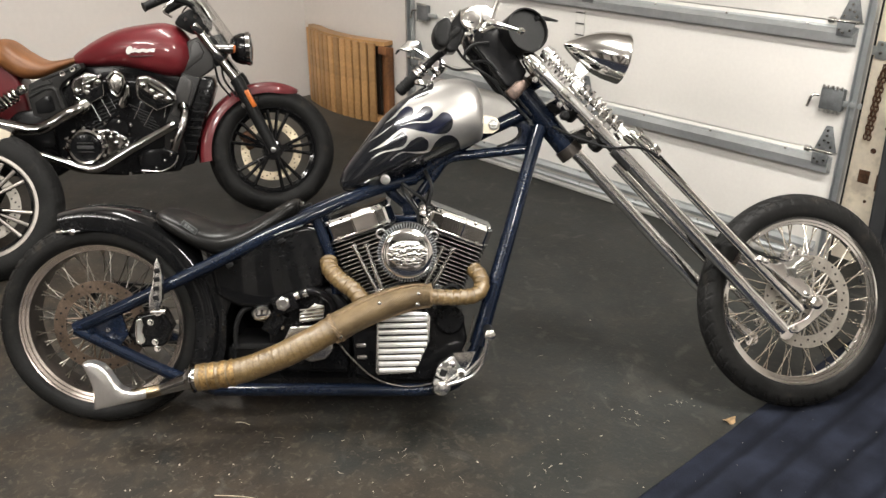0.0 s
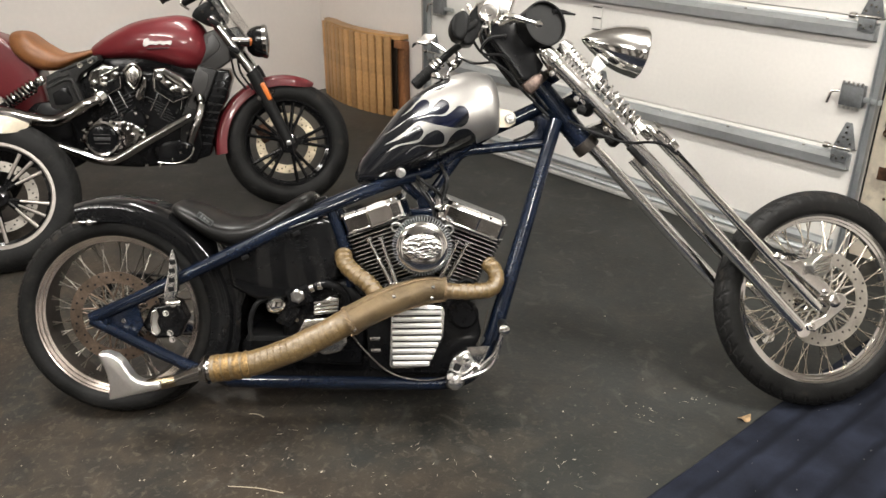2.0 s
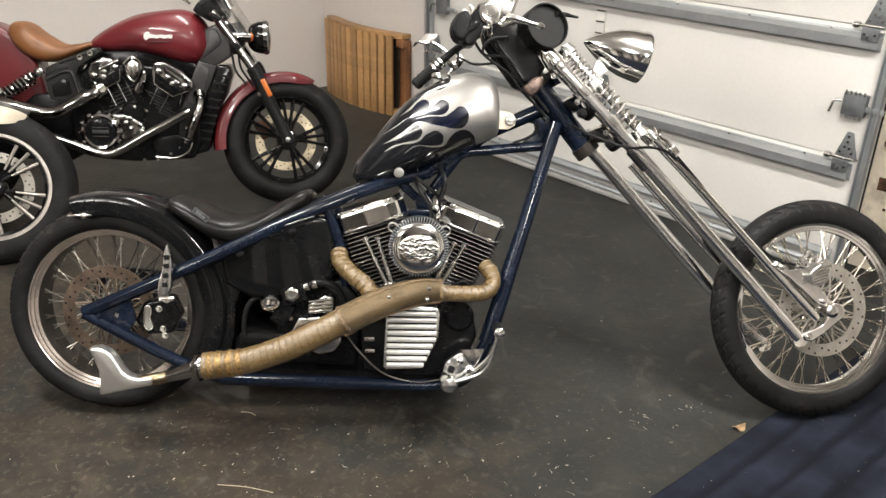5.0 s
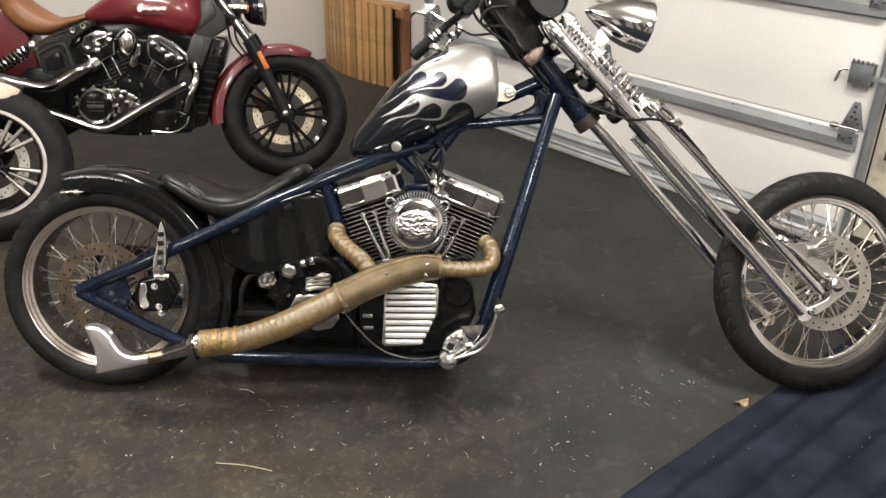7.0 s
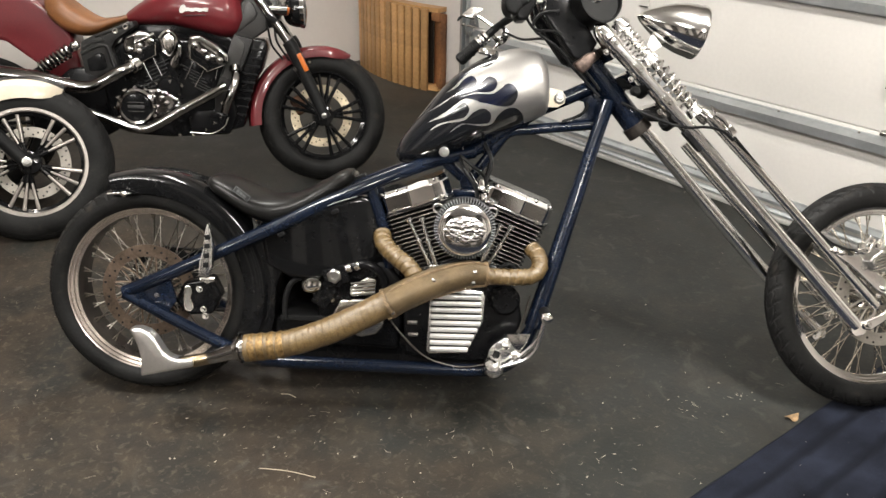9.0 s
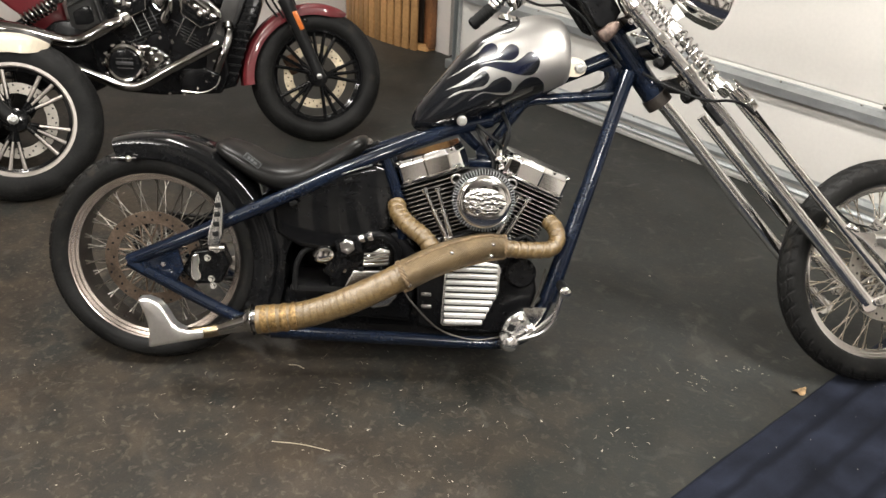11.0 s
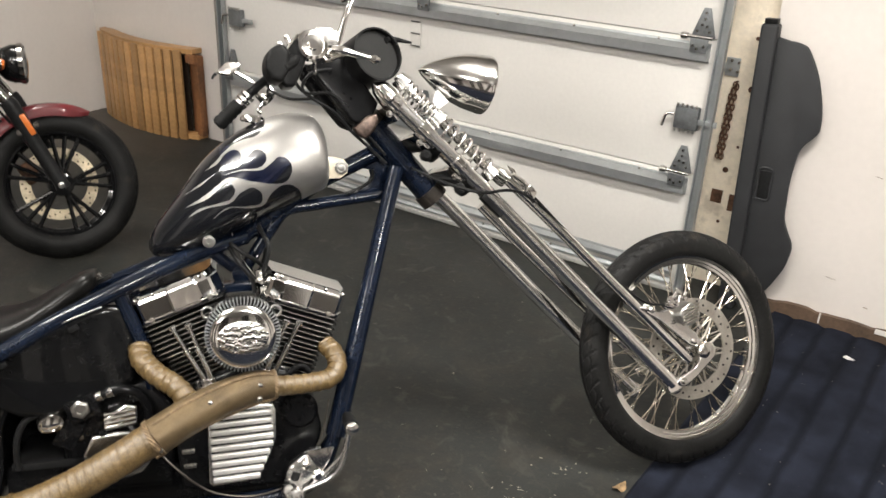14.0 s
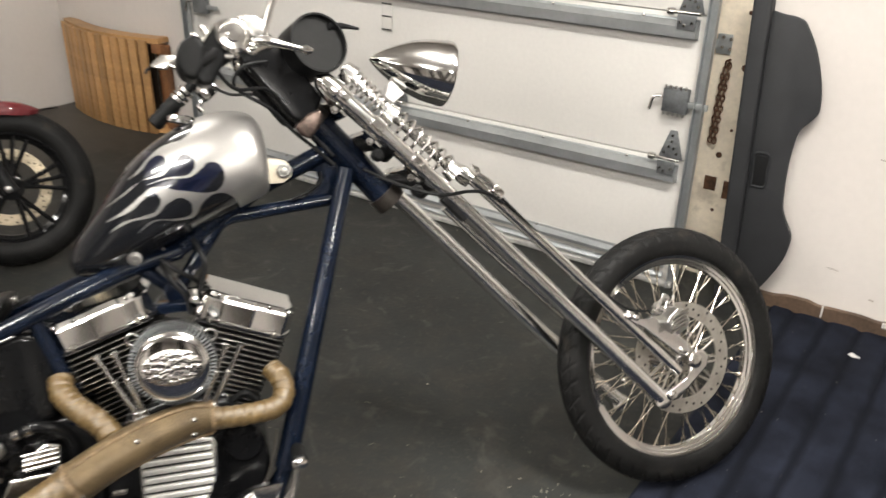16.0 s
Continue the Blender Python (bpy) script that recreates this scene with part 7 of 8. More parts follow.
part("front_fender", fender_shell(0.325, 0.352, 60, 184, 0.078, 0.055, taper=0.75), RED, cruiser, "dark red front fender", LOCAL_WHEEL)

bm = bm_new()
box(bm, (-0.105, 0.04, 0.06), (0.06, 0.05, 0.09), slant(25), 0.014, 3)
part("front_caliper", bm, RUST, cruiser, "browned front brake caliper", LOCAL_WHEEL)

# tank and its pale emblem
bm = bm_new()
loft(bm, [(-0.868, 0.765, 0.785, 0.02), (-0.85, 0.752, 0.805, 0.06), (-0.77, 0.738, 0.855, 0.105), (-0.66, 0.735, 0.902, 0.14), (-0.54, 0.708, 0.922, 0.152), (-0.45, 0.682, 0.925, 0.15), (-0.385, 0.685, 0.9, 0.132), (-0.345, 0.73, 0.85, 0.08), (-0.337, 0.765, 0.81, 0.03)], 80, 60, 2.4, 0.1)
red_tank = part("fuel_tank", bm, RED, cruiser, "dark red fuel tank", sharp=80)
bm = bm_new()
band_top = [(-0.585 + 0.1 * k / 20, 0.8165 - 0.002 * k / 20 + 0.0012 * math.sin(k * 0.8)) for k in range(21)]
prism(bm, band_top + [(x - 0.004, z - 0.0145 - 0.0016 * math.sin(k * 1.1)) for k, (x, z) in enumerate(band_top)][::-1], -0.1545, -0.143)
prism(bm, [(-0.596 + 0.013 * math.cos(a) + 0.005 * math.sin(a), 0.812 + 0.018 * math.sin(a)) for a in (2 * math.pi * k / 16 for k in range(16))], -0.155, -0.143)
part("emblem", bm, WHITE_DECAL, red_tank, "plain white emblem")
bm = bm_new()
box(bm, (-0.548, -0.152, 0.785), (0.1, 0.01, 0.003), None, 0.001)
part("emblem_bar", bm, GREY_ALLOY, red_tank)

# seat
bm = bm_new()
loft(bm, [(-1.195, 0.81, 0.855, 0.07), (-1.175, 0.77, 0.876, 0.12), (-1.125, 0.722, 0.872, 0.142), (-1.065, 0.698, 0.822, 0.145), (-0.99, 0.703, 0.777, 0.128), (-0.92, 0.735, 0.778, 0.095), (-0.86, 0.76, 0.788, 0.06), (-0.84, 0.768, 0.785, 0.03)], 60, 36, 2.6)
part("seat", bm, TAN, cruiser, "tan leather solo seat")

# rear fender, side panel, frame castings
bm = bm_new()
prism(bm, [(-1.07, 0.5), (-1.078, 0.6), (-1.1, 0.7), (-1.155, 0.79), (-1.24, 0.862), (-1.4, 0.92), (-1.6, 0.92), (-1.8, 0.8), (-1.88, 0.62), (-1.84, 0.6), (-1.72, 0.68), (-1.55, 0.71), (-1.38, 0.68), (-1.26, 0.58), (-1.2, 0.5)], -0.095, 0.095, 0.02, Matrix.Translation((0, 0.02, 0)), 3)
part("rear_fender", bm, RED, cruiser, "dark red rear fender")
SIDE = [(-1.037, 0.68), (-0.961, 0.714), (-0.813, 0.764), (-0.804, 0.74), (-0.85, 0.71), (-0.895, 0.681), (-0.912, 0.648), (-0.892, 0.574), (-0.926, 0.554), (-0.986, 0.526), (-1.035, 0.544), (-1.044, 0.627)]
bm = bm_new()
prism(bm, SIDE, -0.165, -0.06, 0.008, None, 2)
side = part("side_panel", bm, DARK_ALLOY, cruiser, "charcoal cast side panel")
bm = bm_new()
prism(bm, [(-1.019, 0.602), (-0.972, 0.629), (-0.945, 0.629), (-0.937, 0.567), (-0.958, 0.555), (-1.014, 0.552)], -0.169, -0.163, 0.004, None, 2)
part("panel_relief", bm, ENGINE_BLACK, side, "dark panel inset")
for ridge, thick in (([(-1.04, 0.627), (-1.018, 0.638), (-0.969, 0.66), (-0.932, 0.66), (-0.921, 0.63), (-0.908, 0.57)], 0.009), ([(-1.03, 0.655), (-0.985, 0.674), (-0.938, 0.684), (-0.951, 0.702), (-0.978, 0.704)], 0.005), ([(-0.975, 0.7), (-0.9, 0.724), (-0.82, 0.75)], 0.007)):
    bm = bm_new()
    tube(bm, [(x, -0.165, z) for x, z in ridge], thick, 10, 4)
    part("panel_ridge", bm, DARK_ALLOY, side)
for x, z in ((-0.885, 0.723), (-0.84, 0.74)):
    bm = bm_new()
    lathe(bm, [(0.012, 0), (0.012, -0.012), (0.008, -0.012), (0.007, -0.006), (0.002, -0.006)], Matrix.Translation((x, -0.163, z)), 20)
    part("panel_bolt", bm, WORN_CHROME, side)
bm = bm_new()
prism(bm, [(-0.352, 0.841), (-0.3, 0.86), (-0.265, 0.857), (-0.236, 0.79), (-0.24, 0.717), (-0.311, 0.672), (-0.395, 0.69), (-0.4, 0.71), (-0.365, 0.757)], -0.085, 0.085, 0.012, None, 3)
head = part("frame_head", bm, GREY_ALLOY, cruiser, "grey cast frame head")
bm = bm_new()
prism(bm, [(-0.336, 0.828), (-0.31, 0.842), (-0.297, 0.832), (-0.28, 0.79), (-0.291, 0.765), (-0.367, 0.711), (-0.384, 0.716), (-0.346, 0.766)], -0.091, -0.083, 0.005, None, 2)
part("head_relief", bm, GREY_ALLOY, head)
bm = bm_new()
prism(bm, [(-0.385, 0.7), (-0.303, 0.678), (-0.345, 0.581), (-0.391, 0.497), (-0.435, 0.376), (-0.462, 0.267), (-0.506, 0.3), (-0.486, 0.465), (-0.444, 0.558), (-0.406, 0.659)], -0.132, -0.09, 0.008, None, 2)
casting = part("down_casting", bm, DARK_ALLOY, cruiser, "charcoal cast front frame member")
bm = bm_new()
prism(bm, [(-0.38, 0.692), (-0.345, 0.668), (-0.341, 0.648), (-0.351, 0.616), (-0.403, 0.5), (-0.448, 0.516), (-0.423, 0.609), (-0.395, 0.68)], -0.137, -0.13, 0.004, None, 2)
part("casting_face", bm, GREY_ALLOY, casting, "paler grey face of the casting")
bm = bm_new()
prism(bm, [(-0.307, 0.676), (-0.252, 0.674), (-0.242, 0.641), (-0.28, 0.534), (-0.309, 0.491), (-0.349, 0.378), (-0.374, 0.281), (-0.467, 0.258), (-0.44, 0.373), (-0.394, 0.494)], -0.105, 0.105, 0.01, None, 2)
rad = part("radiator", bm, ENGINE_BLACK, cruiser, "black radiator and shroud")
for k in range(9):
    t = k / 8
    bm = bm_new()
    box(bm, (-0.29 - 0.1 * t, -0.106, 0.63 - 0.29 * t), (0.062, 0.005, 0.009), slant(-8), 0.002)
    part("radiator_rib", bm, SATIN, rad)

# engine
bm = bm_new()
prism(bm, [(-0.98, 0.5), (-0.96, 0.34), (-0.86, 0.262), (-0.7, 0.245), (-0.44, 0.25), (-0.4, 0.33), (-0.42, 0.6), (-0.5, 0.68), (-0.85, 0.7), (-0.93, 0.64)], -0.125, 0.125, 0.02, None, 3)
part("engine_block", bm, ENGINE_BLACK, cruiser, "black V-twin engine block")
LOWER = {"rear": [(-0.851, 0.626), (-0.794, 0.586), (-0.724, 0.62), (-0.72, 0.672), (-0.761, 0.656), (-0.816, 0.632)],
         "front": [(-0.573, 0.66), (-0.578, 0.603), (-0.505, 0.545), (-0.435, 0.57), (-0.464, 0.582), (-0.499, 0.602), (-0.537, 0.626)]}
for name, outline, inset in (("rear", [(-0.862, 0.66), (-0.845, 0.7), (-0.79, 0.725), (-0.745, 0.71), (-0.725, 0.675), (-0.728, 0.612), (-0.8, 0.582), (-0.85, 0.622)], (-0.79, 0.65)),
                             ("front", [(-0.588, 0.655), (-0.575, 0.698), (-0.53, 0.7), (-0.455, 0.655), (-0.412, 0.612), (-0.415, 0.575), (-0.505, 0.545), (-0.588, 0.6)], (-0.5, 0.615))):
    bm = bm_new()
    prism(bm, outline, -0.175, -0.12, 0.012, None, 3)
    rc = part("head_cover", bm, COOL_CHROME, cruiser, "chrome cylinder head cover")
    cx, cz = inset
    lower = LOWER[name]
    bm = bm_new()
    prism(bm, lower, -0.181, -0.172, 0.002)
    part("cover_inset", bm, BLACK, rc, "gloss black cover face")
    bm = bm_new()
    tube(bm, [(x, -0.1805, z) for x, z in lower[:4]], 0.0026, 6, caps=False)
    part("inset_edge", bm, WORN_CHROME, rc, "thin bright edge")
    for (x0, z0), (x1, z1) in zip(lower[3:], lower[4:] + lower[:1]):
        bm = bm_new()
        lathe(bm, [(0.016, 0), (0.015, -0.009), (0.008, -0.013), (0.002, -0.013)], Matrix.Translation(((x0 + x1) / 2, -0.176, (z0 + z1) / 2 + 0.014)), 16)
        part("cover_boss", bm, COOL_CHROME, rc)
    bm = bm_new()
    (xa, za), (xb, zb) = lower[-1], lower[-3]
    tube(bm, [(xa + 0.012, -0.178, za + 0.04), (xb, -0.178, zb + 0.036)], 0.011, 10)
    part("cover_ridge", bm, COOL_CHROME, rc, "raised chrome ridge")
    bm = bm_new()
    lathe(bm, [(0.011, 0), (0.011, -0.004), (0.004, -0.006)], Matrix.Translation((cx, -0.183, cz - 0.012)), 16)
    part("badge", bm, WORN_CHROME, rc)
bm = bm_new()
tri = [(-0.702, 0.69), (-0.668, 0.72), (-0.635, 0.7), (-0.632, 0.66), (-0.662, 0.615), (-0.69, 0.64)]
tube(bm, [(x, -0.175, z) for x, z in tri + tri[:1]], 0.007, 8, 6, caps=False)
mid = part("intake_ring", bm, COOL_CHROME, cruiser, "chrome oval intake cover ring")
bm = bm_new()
prism(bm, [(-0.695, 0.688), (-0.668, 0.712), (-0.64, 0.698), (-0.638, 0.66), (-0.662, 0.625), (-0.685, 0.645)], -0.175, -0.13, 0.008, None, 2)
part("intake_face", bm, WORN_CHROME, mid)
bm = bm_new()
prism(bm, [(-0.64, 0.68), (-0.61, 0.655), (-0.615, 0.62), (-0.63, 0.565), (-0.66, 0.555), (-0.675, 0.58), (-0.65, 0.62)], -0.165, -0.12, 0.01, None, 2)
part("intake_elbow", bm, COOL_CHROME, mid)
for a, b in (((-0.789, 0.586), (-0.759, 0.506)), ((-0.743, 0.603), (-0.713, 0.525)), ((-0.573, 0.579), (-0.613, 0.508)), ((-0.527, 0.547), (-0.572, 0.476)), ((-0.468, 0.553), (-0.481, 0.506))):
    bm = bm_new()
    tube(bm, [(a[0], -0.145, a[1]), (b[0], -0.145, b[1])], 0.0024, 8)
    part("fin_line", bm, FIN_EDGE, cruiser, "bright machined fin edge")
for cx, cz, ang in ((-0.74, 0.53, -22), (-0.56, 0.5, 28)):
    bm = bm_new()
    box(bm, (cx, -0.118, cz), (0.12, 0.03, 0.17), slant(-ang) @ Matrix(), 0.008)
    part("barrel", bm, ENGINE_BLACK, cruiser)

    for k in range(6):
        bm = bm_new()
        box(bm, (cx, -0.134, cz), (0.1, 0.012, 0.005), slant(-ang) @ Matrix.Translation((0, 0, 0)), 0.001)
        o = part("barrel_fin", bm, FIN, cruiser)
        step = Vector((math.sin(radians(-ang)), 0, math.cos(radians(ang)))) * (0.022 * (k - 2.5))
        o.location = o.location + step
bm = bm_new()
lathe(bm, [(0.05, 0.02), (0.056, 0.015), (0.056, -0.02), (0.05, -0.026), (0.046, -0.02), (0.02, -0.024), (0.003, -0.024)], Matrix.Translation((-0.69, -0.12, 0.468)), 32)
hubc = part("timing_cover", bm, ENGINE_BLACK, cruiser, "round black timing cover")
for x, z in ((-0.681, 0.522), (-0.741, 0.493), (-0.634, 0.487), (-0.645, 0.44)):
    bm = bm_new()
    bolt(bm, x, -0.142, z, 0.0045, 0.006)
    part("timing_bolt", bm, COOL_CHROME, hubc)

# dark frame rails that close the gaps under the tank and behind the engine
bm = bm_new()
prism(bm, [(-0.9, 0.66), (-0.87, 0.742), (-0.6, 0.755), (-0.42, 0.7), (-0.36, 0.62), (-0.45, 0.6), (-0.8, 0.62)], -0.06, 0.06, 0.012, None, 2)
part("frame_spine", bm, ENGINE_BLACK, cruiser, "black frame spine")
bm = bm_new()
prism(bm, [(-1.3, 0.28), (-1.32, 0.4), (-1.12, 0.56), (-0.92, 0.58), (-0.9, 0.3), (-1.0, 0.25)], -0.1, 0.08, 0.014, None, 2)
part("swing_arm", bm, ENGINE_BLACK, cruiser, "black swing arm and rear frame")

# primary cover
PC = Matrix.Translation((-0.828, -0.145, 0.395))
bm = bm_new()
lathe(bm, [(0.05, 0.02), (0.088, 0.02), (0.088, -0.03), (0.082, -0.048), (0.072, -0.054), (0.064, -0.052), (0.06, -0.04)], PC, 48)
prim = part("clutch_cover", bm, COOL_CHROME, cruiser, "round chrome clutch cover")
bm = bm_new()
lathe(bm, [(0.062, -0.04), (0.062, -0.046), (0.05, -0.05), (0.004, -0.051)], PC, 40)
plate = part("cover_plate", bm, ENGINE_BLACK, prim, "black cover plate")
for z, w, h in ((0.416, 0.07, 0.003), (0.376, 0.066, 0.003), (0.397, 0.07, 0.014)):
    bm = bm_new()
    box(bm, (-0.828, -0.197, z), (w, 0.003, h), slant(-3), 0.001)
    part("emblem_bar", bm, GREY_ALLOY if h < 0.01 else mat("dull_emblem", (0.07, 0.07, 0.07), 0.4, 0.5), prim)
for k in range(12):
    a = 2 * math.pi * k / 12
    bm = bm_new()
    lathe(bm, [(0.01, 0.0), (0.01, -0.012), (0.005, -0.016)], Matrix.Translation((-0.828 + 0.086 * math.cos(a), -0.178, 0.395 + 0.086 * math.sin(a))), 12)
    part("cover_bolt", bm, COOL_CHROME, prim)
bm = bm_new()
prism(bm, [(-0.8, 0.475), (-0.73, 0.47), (-0.66, 0.435), (-0.635, 0.4), (-0.65, 0.375), (-0.72, 0.335), (-0.8, 0.315)], -0.165, -0.12, 0.014, None, 3)
case = part("primary_case", bm, COOL_CHROME, cruiser, "chrome primary case")
for x, z in ((-0.7, 0.45), (-0.66, 0.42), (-0.655, 0.39), (-0.69, 0.36), (-0.73, 0.46), (-0.7, 0.405), (-0.72, 0.43)):
    bm = bm_new()
    lathe(bm, [(0.013, 0.002), (0.012, -0.012), (0.006, -0.016), (0.002, -0.016)], Matrix.Translation((x, -0.165, z)), 12)
    part("case_boss", bm, COOL_CHROME, case)
bm = bm_new()
prism(bm, [(-0.62, 0.34), (-0.6, 0.365), (-0.5, 0.37), (-0.44, 0.34), (-0.46, 0.29), (-0.52, 0.262), (-0.61, 0.265)], -0.15, -0.11, 0.012, None, 2)
part("lower_case", bm, ENGINE_BLACK, cruiser)
for x, z in ((-0.66, 0.258), (-0.6, 0.255), (-0.54, 0.28), (-0.47, 0.335), (-0.5, 0.31), (-0.46, 0.4), (-0.63, 0.48), (-0.68, 0.5)):
    bm = bm_new()
    bolt(bm, x, -0.148, z, 0.005, 0.006)
    part("engine_bolt", bm, WORN_CHROME, cruiser)
bm = bm_new()
tube(bm, [(-0.61, -0.145, 0.27), (-0.52, -0.15, 0.262), (-0.46, -0.15, 0.29), (-0.44, -0.14, 0.33)], 0.004, 8, 5)
part("coolant_line", bm, WORN_CHROME, cruiser)

# pipes
bm = bm_new()
tube(bm, [(-0.395, -0.12, 0.55), (-0.39, -0.15, 0.52), (-0.4, -0.17, 0.475), (-0.425, -0.18, 0.42), (-0.45, -0.17, 0.36)], 0.019, 16, 6)
part("front_downpipe", bm, COOL_CHROME, cruiser, "chrome front exhaust pipe")
bm = bm_new()
tube(bm, [(-0.43, -0.2, 0.482), (-0.467, -0.205, 0.462), (-0.631, -0.215, 0.38), (-0.74, -0.22, 0.32), (-0.8, -0.22, 0.302), (-0.86, -0.22, 0.31), (-0.94, -0.22, 0.345), (-1.05, -0.22, 0.385), (-1.2, -0.22, 0.4)], 0.021, 18, 6)
part("lower_exhaust", bm, COOL_CHROME, cruiser, "chrome lower exhaust pipe")
bm = bm_new()
tube(bm, [(-0.81, -0.15, 0.585), (-0.83, -0.19, 0.572), (-0.88, -0.21, 0.55), (-0.95, -0.22, 0.512), (-1.004, -0.22, 0.49), (-1.06, -0.22, 0.492), (-1.12, -0.22, 0.505), (-1.23, -0.22, 0.53), (-1.5, -0.22, 0.56), (-1.9, -0.22, 0.58)], [0.022, 0.025, 0.026, 0.026, 0.026, 0.027, 0.03, 0.036, 0.042, 0.042], 20, 6)
pipe2 = part("upper_exhaust", bm, COOL_CHROME, cruiser, "chrome upper exhaust and muffler")
bm = bm_new()
tube(bm, [(-0.81, -0.165, 0.585), (-0.83, -0.19, 0.572)], 0.032, 18)
part("exhaust_clamp", bm, WORN_CHROME, pipe2)
bm = bm_new()
tube(bm, [(-0.395, -0.125, 0.555), (-0.393, -0.14, 0.535)], 0.027, 18)
part("exhaust_clamp", bm, COOL_CHROME, pipe2)

# shock
bm = bm_new()
tube(bm, helix((-1.085, -0.17, 0.645), (-1.22, -0.17, 0.565), 0.026, 8), 0.006, 8)
shock = part("shock_spring", bm, COOL_CHROME, cruiser, "chrome shock spring")
bm = bm_new()
tube(bm, [(-1.07, -0.17, 0.655), (-1.3, -0.17, 0.515)], 0.015, 14)
part("shock_body", bm, SATIN, shock)
bm = bm_new()
lathe(bm, [(0.018, 0.02), (0.02, -0.012), (0.01, -0.016)], Matrix.Translation((-1.062, -0.17, 0.66)), 16)
part("shock_eye", bm, COOL_CHROME, shock)

# fork, headlight, bars and screen
for y in (-0.115, 0.115):
    bm = bm_new()
    tube(bm, [(-0.31, y, 0.915), (-0.275, y, 0.86), (-0.13, y, 0.634)], 0.0205, 18)
    leg = part("fork_tube", bm, COOL_CHROME, cruiser, "chrome fork tube")
    bm = bm_new()
    tube(bm, [(-0.152, y, 0.668), (-0.14, y, 0.65), (-0.006, y, 0.335), (0.0, y, 0.318)], [0.03, 0.031, 0.026, 0.03], 18)
    part("fork_slider", bm, SATIN, leg, "black fork slider")
    bm = bm_new()
    lathe(bm, [(0.012, 0.0), (0.013, -0.008), (0.008, -0.011), (0.003, -0.011)], Matrix.Translation((-0.004, y - 0.024, 0.331)), 8)
    part("axle_nut", bm, RAW_STEEL, leg)
bm = bm_new()
box(bm, (-0.088, -0.146, 0.575), (0.022, 0.01, 0.085), slant(23), 0.004)
part("reflector", bm, ORANGE, cruiser, "orange side reflector")
for x, z in ((-0.122, 0.545), (-0.06, 0.572)):
    bm = bm_new()
    bolt(bm, x, -0.135, z, 0.008, 0.01)
    part("fender_bolt", bm, COOL_CHROME, cruiser)
bm = bm_new()
prism(bm, [(-0.29, 0.85), (-0.2, 0.87), (-0.17, 0.8), (-0.2, 0.73), (-0.235, 0.72), (-0.26, 0.77)], -0.085, 0.085, 0.012, None, 2)
clampo = part("fork_clamp", bm, SATIN, cruiser, "black fork clamp")
for x, z in ((-0.295, 0.89), (-0.215, 0.766)):
    bm = bm_new()
    box(bm, (x, -0.115, z), (0.05, 0.05, 0.024), slant(-33), 0.006)
    part("clamp_eye", bm, SATIN, clampo, "black clamp round the fork tube")
HM = Matrix.Translation((-0.138, 0, 0.796)) @ Matrix.Rotation(radians(-90), 4, "Z")
bm = bm_new()
lathe(bm, [(0.01, -0.035), (0.045, -0.025), (0.064, -0.005), (0.073, 0.022), (0.074, 0.05)], HM, 36)
lampo = part("headlight", bm, BLACK, cruiser, "black round headlight")
bm = bm_new()
lathe(bm, [(0.07, 0.045), (0.078, 0.045), (0.079, 0.062), (0.07, 0.068)], HM, 36, True)
part("headlight_rim", bm, COOL_CHROME, lampo, "chrome headlight rim")
bm = bm_new()
lathe(bm, [(0.069, 0.06), (0.05, 0.072), (0.004, 0.077)], HM, 36)
part("lens", bm, LENS, lampo)
bm = bm_new()
tube(bm, [(-0.235, -0.1, 0.805), (-0.15, -0.085, 0.8)], [0.02, 0.024], 16)
ind = part("indicator", bm, COOL_CHROME, cruiser, "chrome indicator")
bm = bm_new()
tube(bm, [(-0.152, -0.085, 0.8), (-0.138, -0.085, 0.798)], [0.024, 0.014], 16)
part("indicator_lens", bm, ORANGE, ind)
bm = bm_new()
rows = []
for i in range(13):
    y = -0.21 + 0.42 * i / 12
    bend = 1.6 * y * y
    rows.append([bm.verts.new((-0.125 - bend - 0.17 * t - 0.02 * t * t, y * (1 - 0.25 * t), 0.815 + 0.3 * t)) for t in (k / 8 for k in range(9))])
for a, b in zip(rows, rows[1:]):
    for k in range(8):
        bm.faces.new((a[k], a[k + 1], b[k + 1], b[k]))
g = bmesh.ops.solidify(bm, geom=bm.faces[:], thickness=0.004)
ws = part("windscreen", bm, SCREEN, cruiser, "clear fly screen")
ws.visible_shadow = False
bm = bm_new()
prism(bm, [(-0.4, 0.92), (-0.375, 0.955), (-0.325, 0.985), (-0.25, 0.945), (-0.245, 0.89), (-0.27, 0.872), (-0.32, 0.868), (-0.375, 0.9)], -0.1, 0.1, 0.014, None, 2)
pod = part("instrument", bm, SATIN, cruiser, "black instrument pod")
for x, z in ((-0.345, 0.94), (-0.29, 0.905), (-0.265, 0.888), (-0.3, 0.95), (-0.262, 0.92)):
    bm = bm_new()
    bolt(bm, x, -0.1, z, 0.006, 0.007)
    part("pod_bolt", bm, COOL_CHROME, pod)
bm = bm_new()
tube(bm, [(-0.46, -0.33, 1.0), (-0.4, -0.3, 1.02), (-0.32, -0.2, 1.005), (-0.27, -0.05, 0.95), (-0.27, 0.05, 0.95), (-0.32, 0.2, 1.005), (-0.4, 0.3, 1.02), (-0.46, 0.33, 1.0)], 0.0125, 12, 6)
part("handlebar", bm, SATIN, cruiser, "black handlebar")
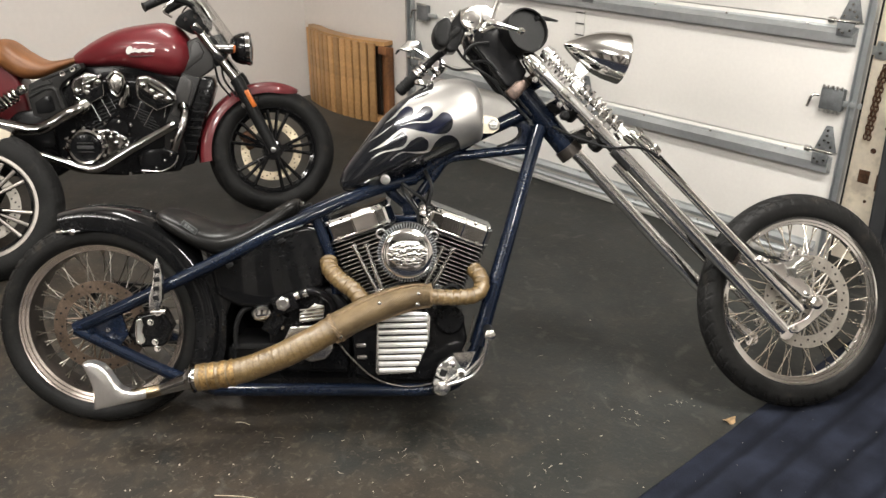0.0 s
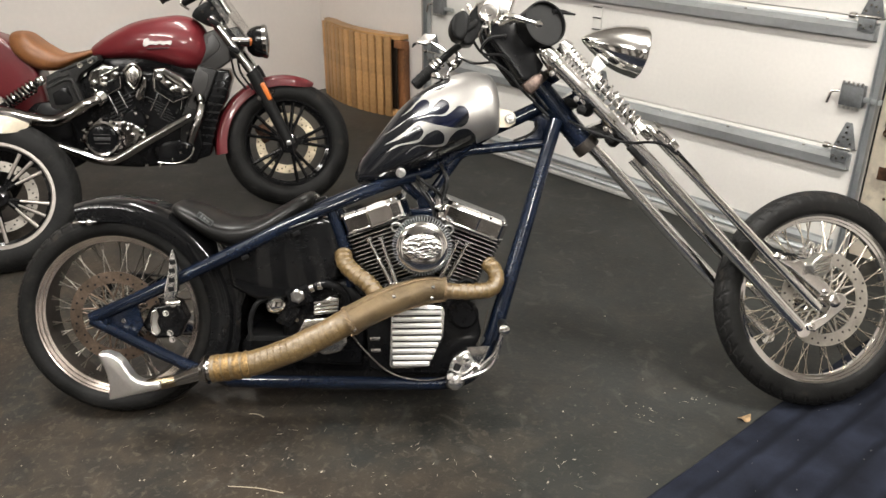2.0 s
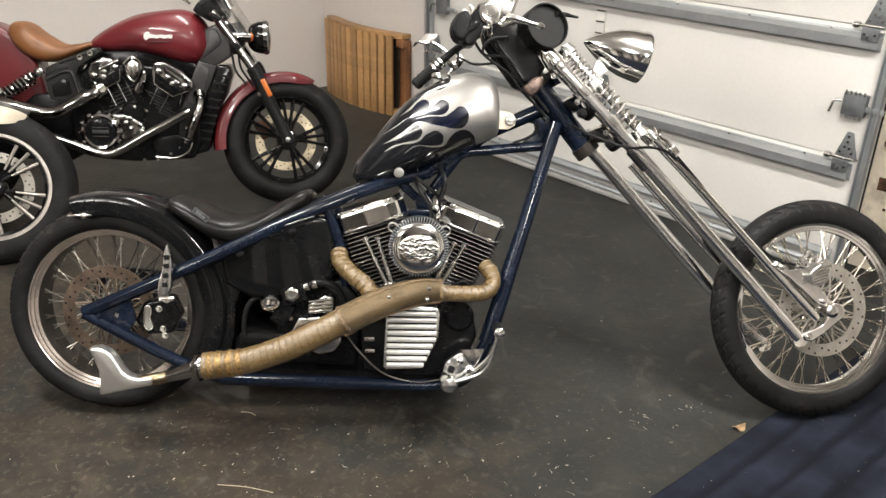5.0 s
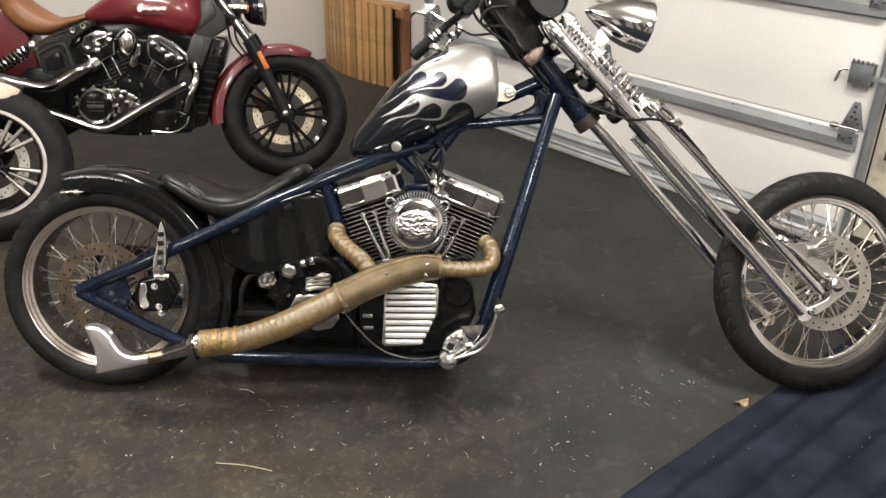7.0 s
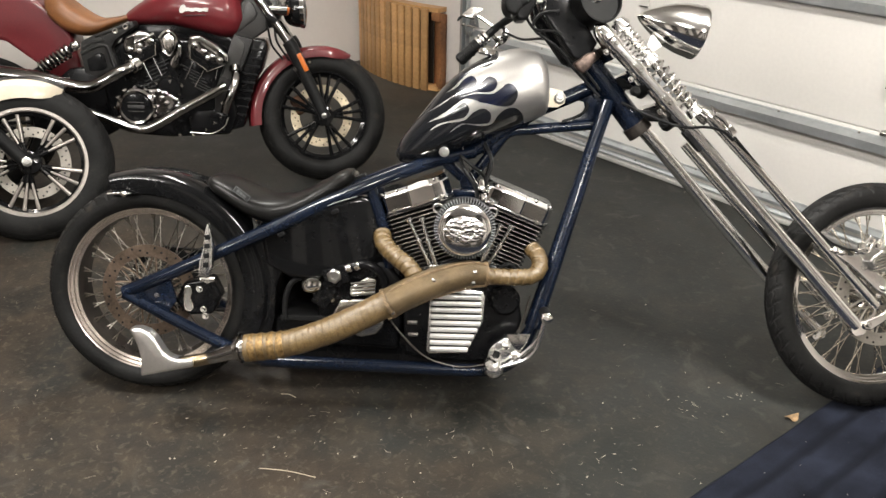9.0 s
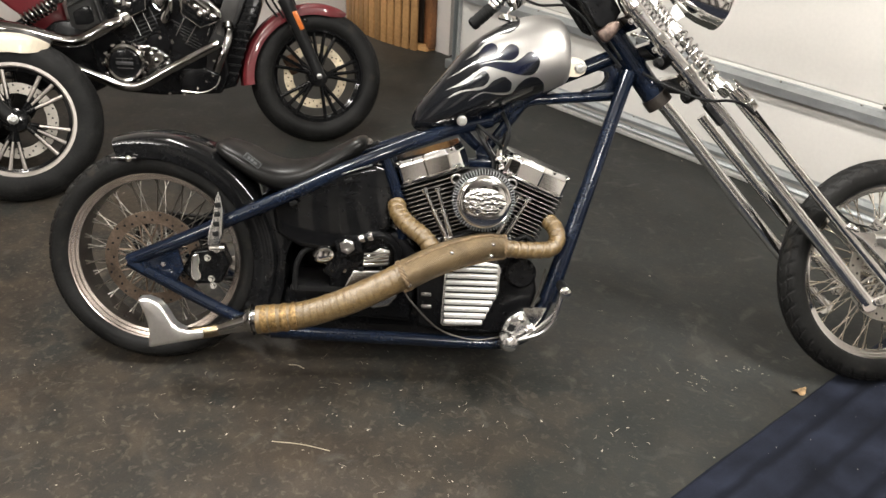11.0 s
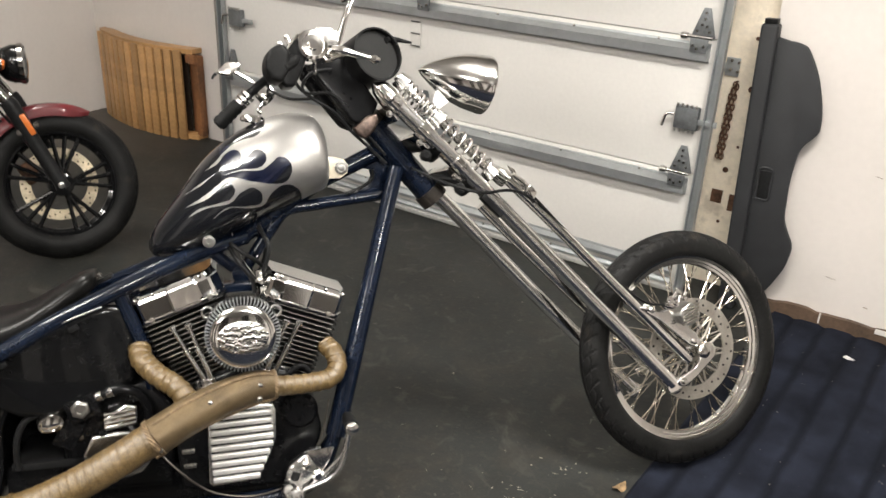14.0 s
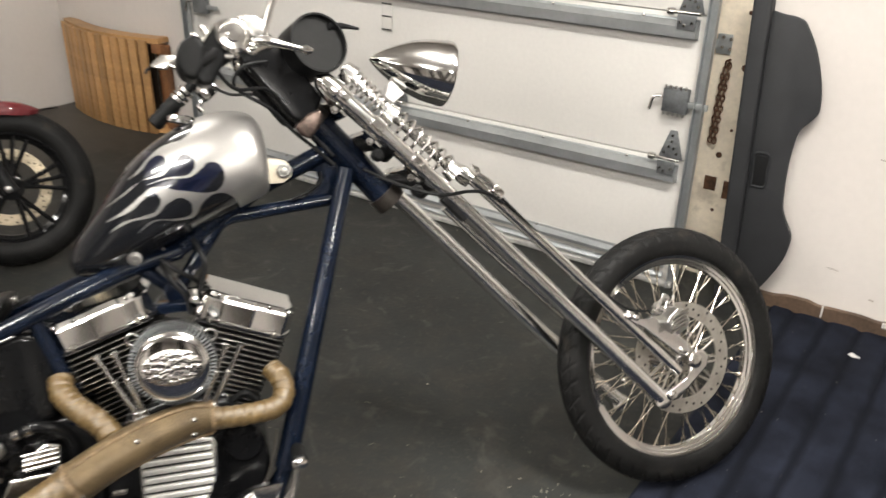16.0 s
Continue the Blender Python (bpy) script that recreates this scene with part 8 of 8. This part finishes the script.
for s in (-1, 1):
    bm = bm_new()
    tube(bm, [(-0.482, s * 0.342, 0.988), (-0.474, s * 0.338, 0.991), (-0.4, s * 0.303, 1.024)], [0.021, 0.0175, 0.0185], 14)
    part("grip", bm, GRIP, cruiser, "black grip")
    bm = bm_new()
    tube(bm, [(-0.365, s * 0.29, 1.015), (-0.395, s * 0.32, 0.99), (-0.405, s * 0.325, 0.968), (-0.376, s * 0.31, 0.945)], 0.0045, 8, 4)
    part("lever", bm, WORN_CHROME, cruiser)
bm = bm_new()
for y in (-0.06, 0.0, 0.06):
    tube(bm, [(-0.235, y, 0.93), (-0.262, y, 0.985), (-0.3, y, 1.03)], 0.011, 12, 3)
part("bar_riser", bm, WORN_CHROME, cruiser, "chrome bar risers")
for pts in ([(-0.21, -0.08, 0.73), (-0.2, -0.09, 0.66), (-0.15, -0.095, 0.58)], [(-0.24, -0.06, 0.72), (-0.225, -0.09, 0.65), (-0.18, -0.095, 0.585)]):
    bm = bm_new()
    tube(bm, pts, 0.005, 8, 5)
    part("brake_hose", bm, SATIN, cruiser)

# ---- the cream-fendered motorcycle: its front end ----
CREAM_AT = Matrix.Translation((-3.4511, 1.0111, 0)) @ Matrix.Rotation(1.2358, 4, "Z") @ Matrix.Rotation(-0.3885, 4, "X")
tourer = thing("tourer_front", CREAM_AT, "front end of a motorcycle with a cream fender and bright rim", "motorcycle", "motorcycles")
TW = Matrix.Translation((0, 0, 0.321))
cast_wheel(tourer, "front_wheel", TW @ Matrix.Rotation(radians(-39), 4, "Y"), 0.321, 0.112, 0.218, 5, 3, 0.28, RIM_SILVER, BLACK, RIM_SILVER, "black cast wheel with bright spoke edges", 0.104, DISC, (0.0045, 0.0082))
shell_bm = fender_shell(0.346, 0.358, 59, 180, 0.078, 0.092, taper=0.6)
for f in shell_bm.faces:
    c = f.calc_center_median()
    f.material_index = 1 if math.hypot(c.x, c.z) > 0.332 else 0
part("front_fender", shell_bm, (CREAM, GREY_ALLOY), tourer, "cream fender with a grey top", TW)
for y in (-0.105, 0.105):
    bm = bm_new()
    tube(bm, [(0.0, y, 0.315), (-0.03, y, 0.352), (-0.27, y, 0.67), (-0.36, y, 0.79)], [0.024, 0.028, 0.028, 0.022], 16)
    lg = part("fork_slider", bm, SATIN, tourer, "black fork slider")
    bm = bm_new()
    lathe(bm, [(0.02, 0.0), (0.02, -0.006), (0.012, -0.008), (0.011, -0.013), (0.003, -0.013)], Matrix.Translation((0, y - 0.022, 0.321)), 8)
    part("axle_nut", bm, RAW_STEEL, lg, "steel axle nut")
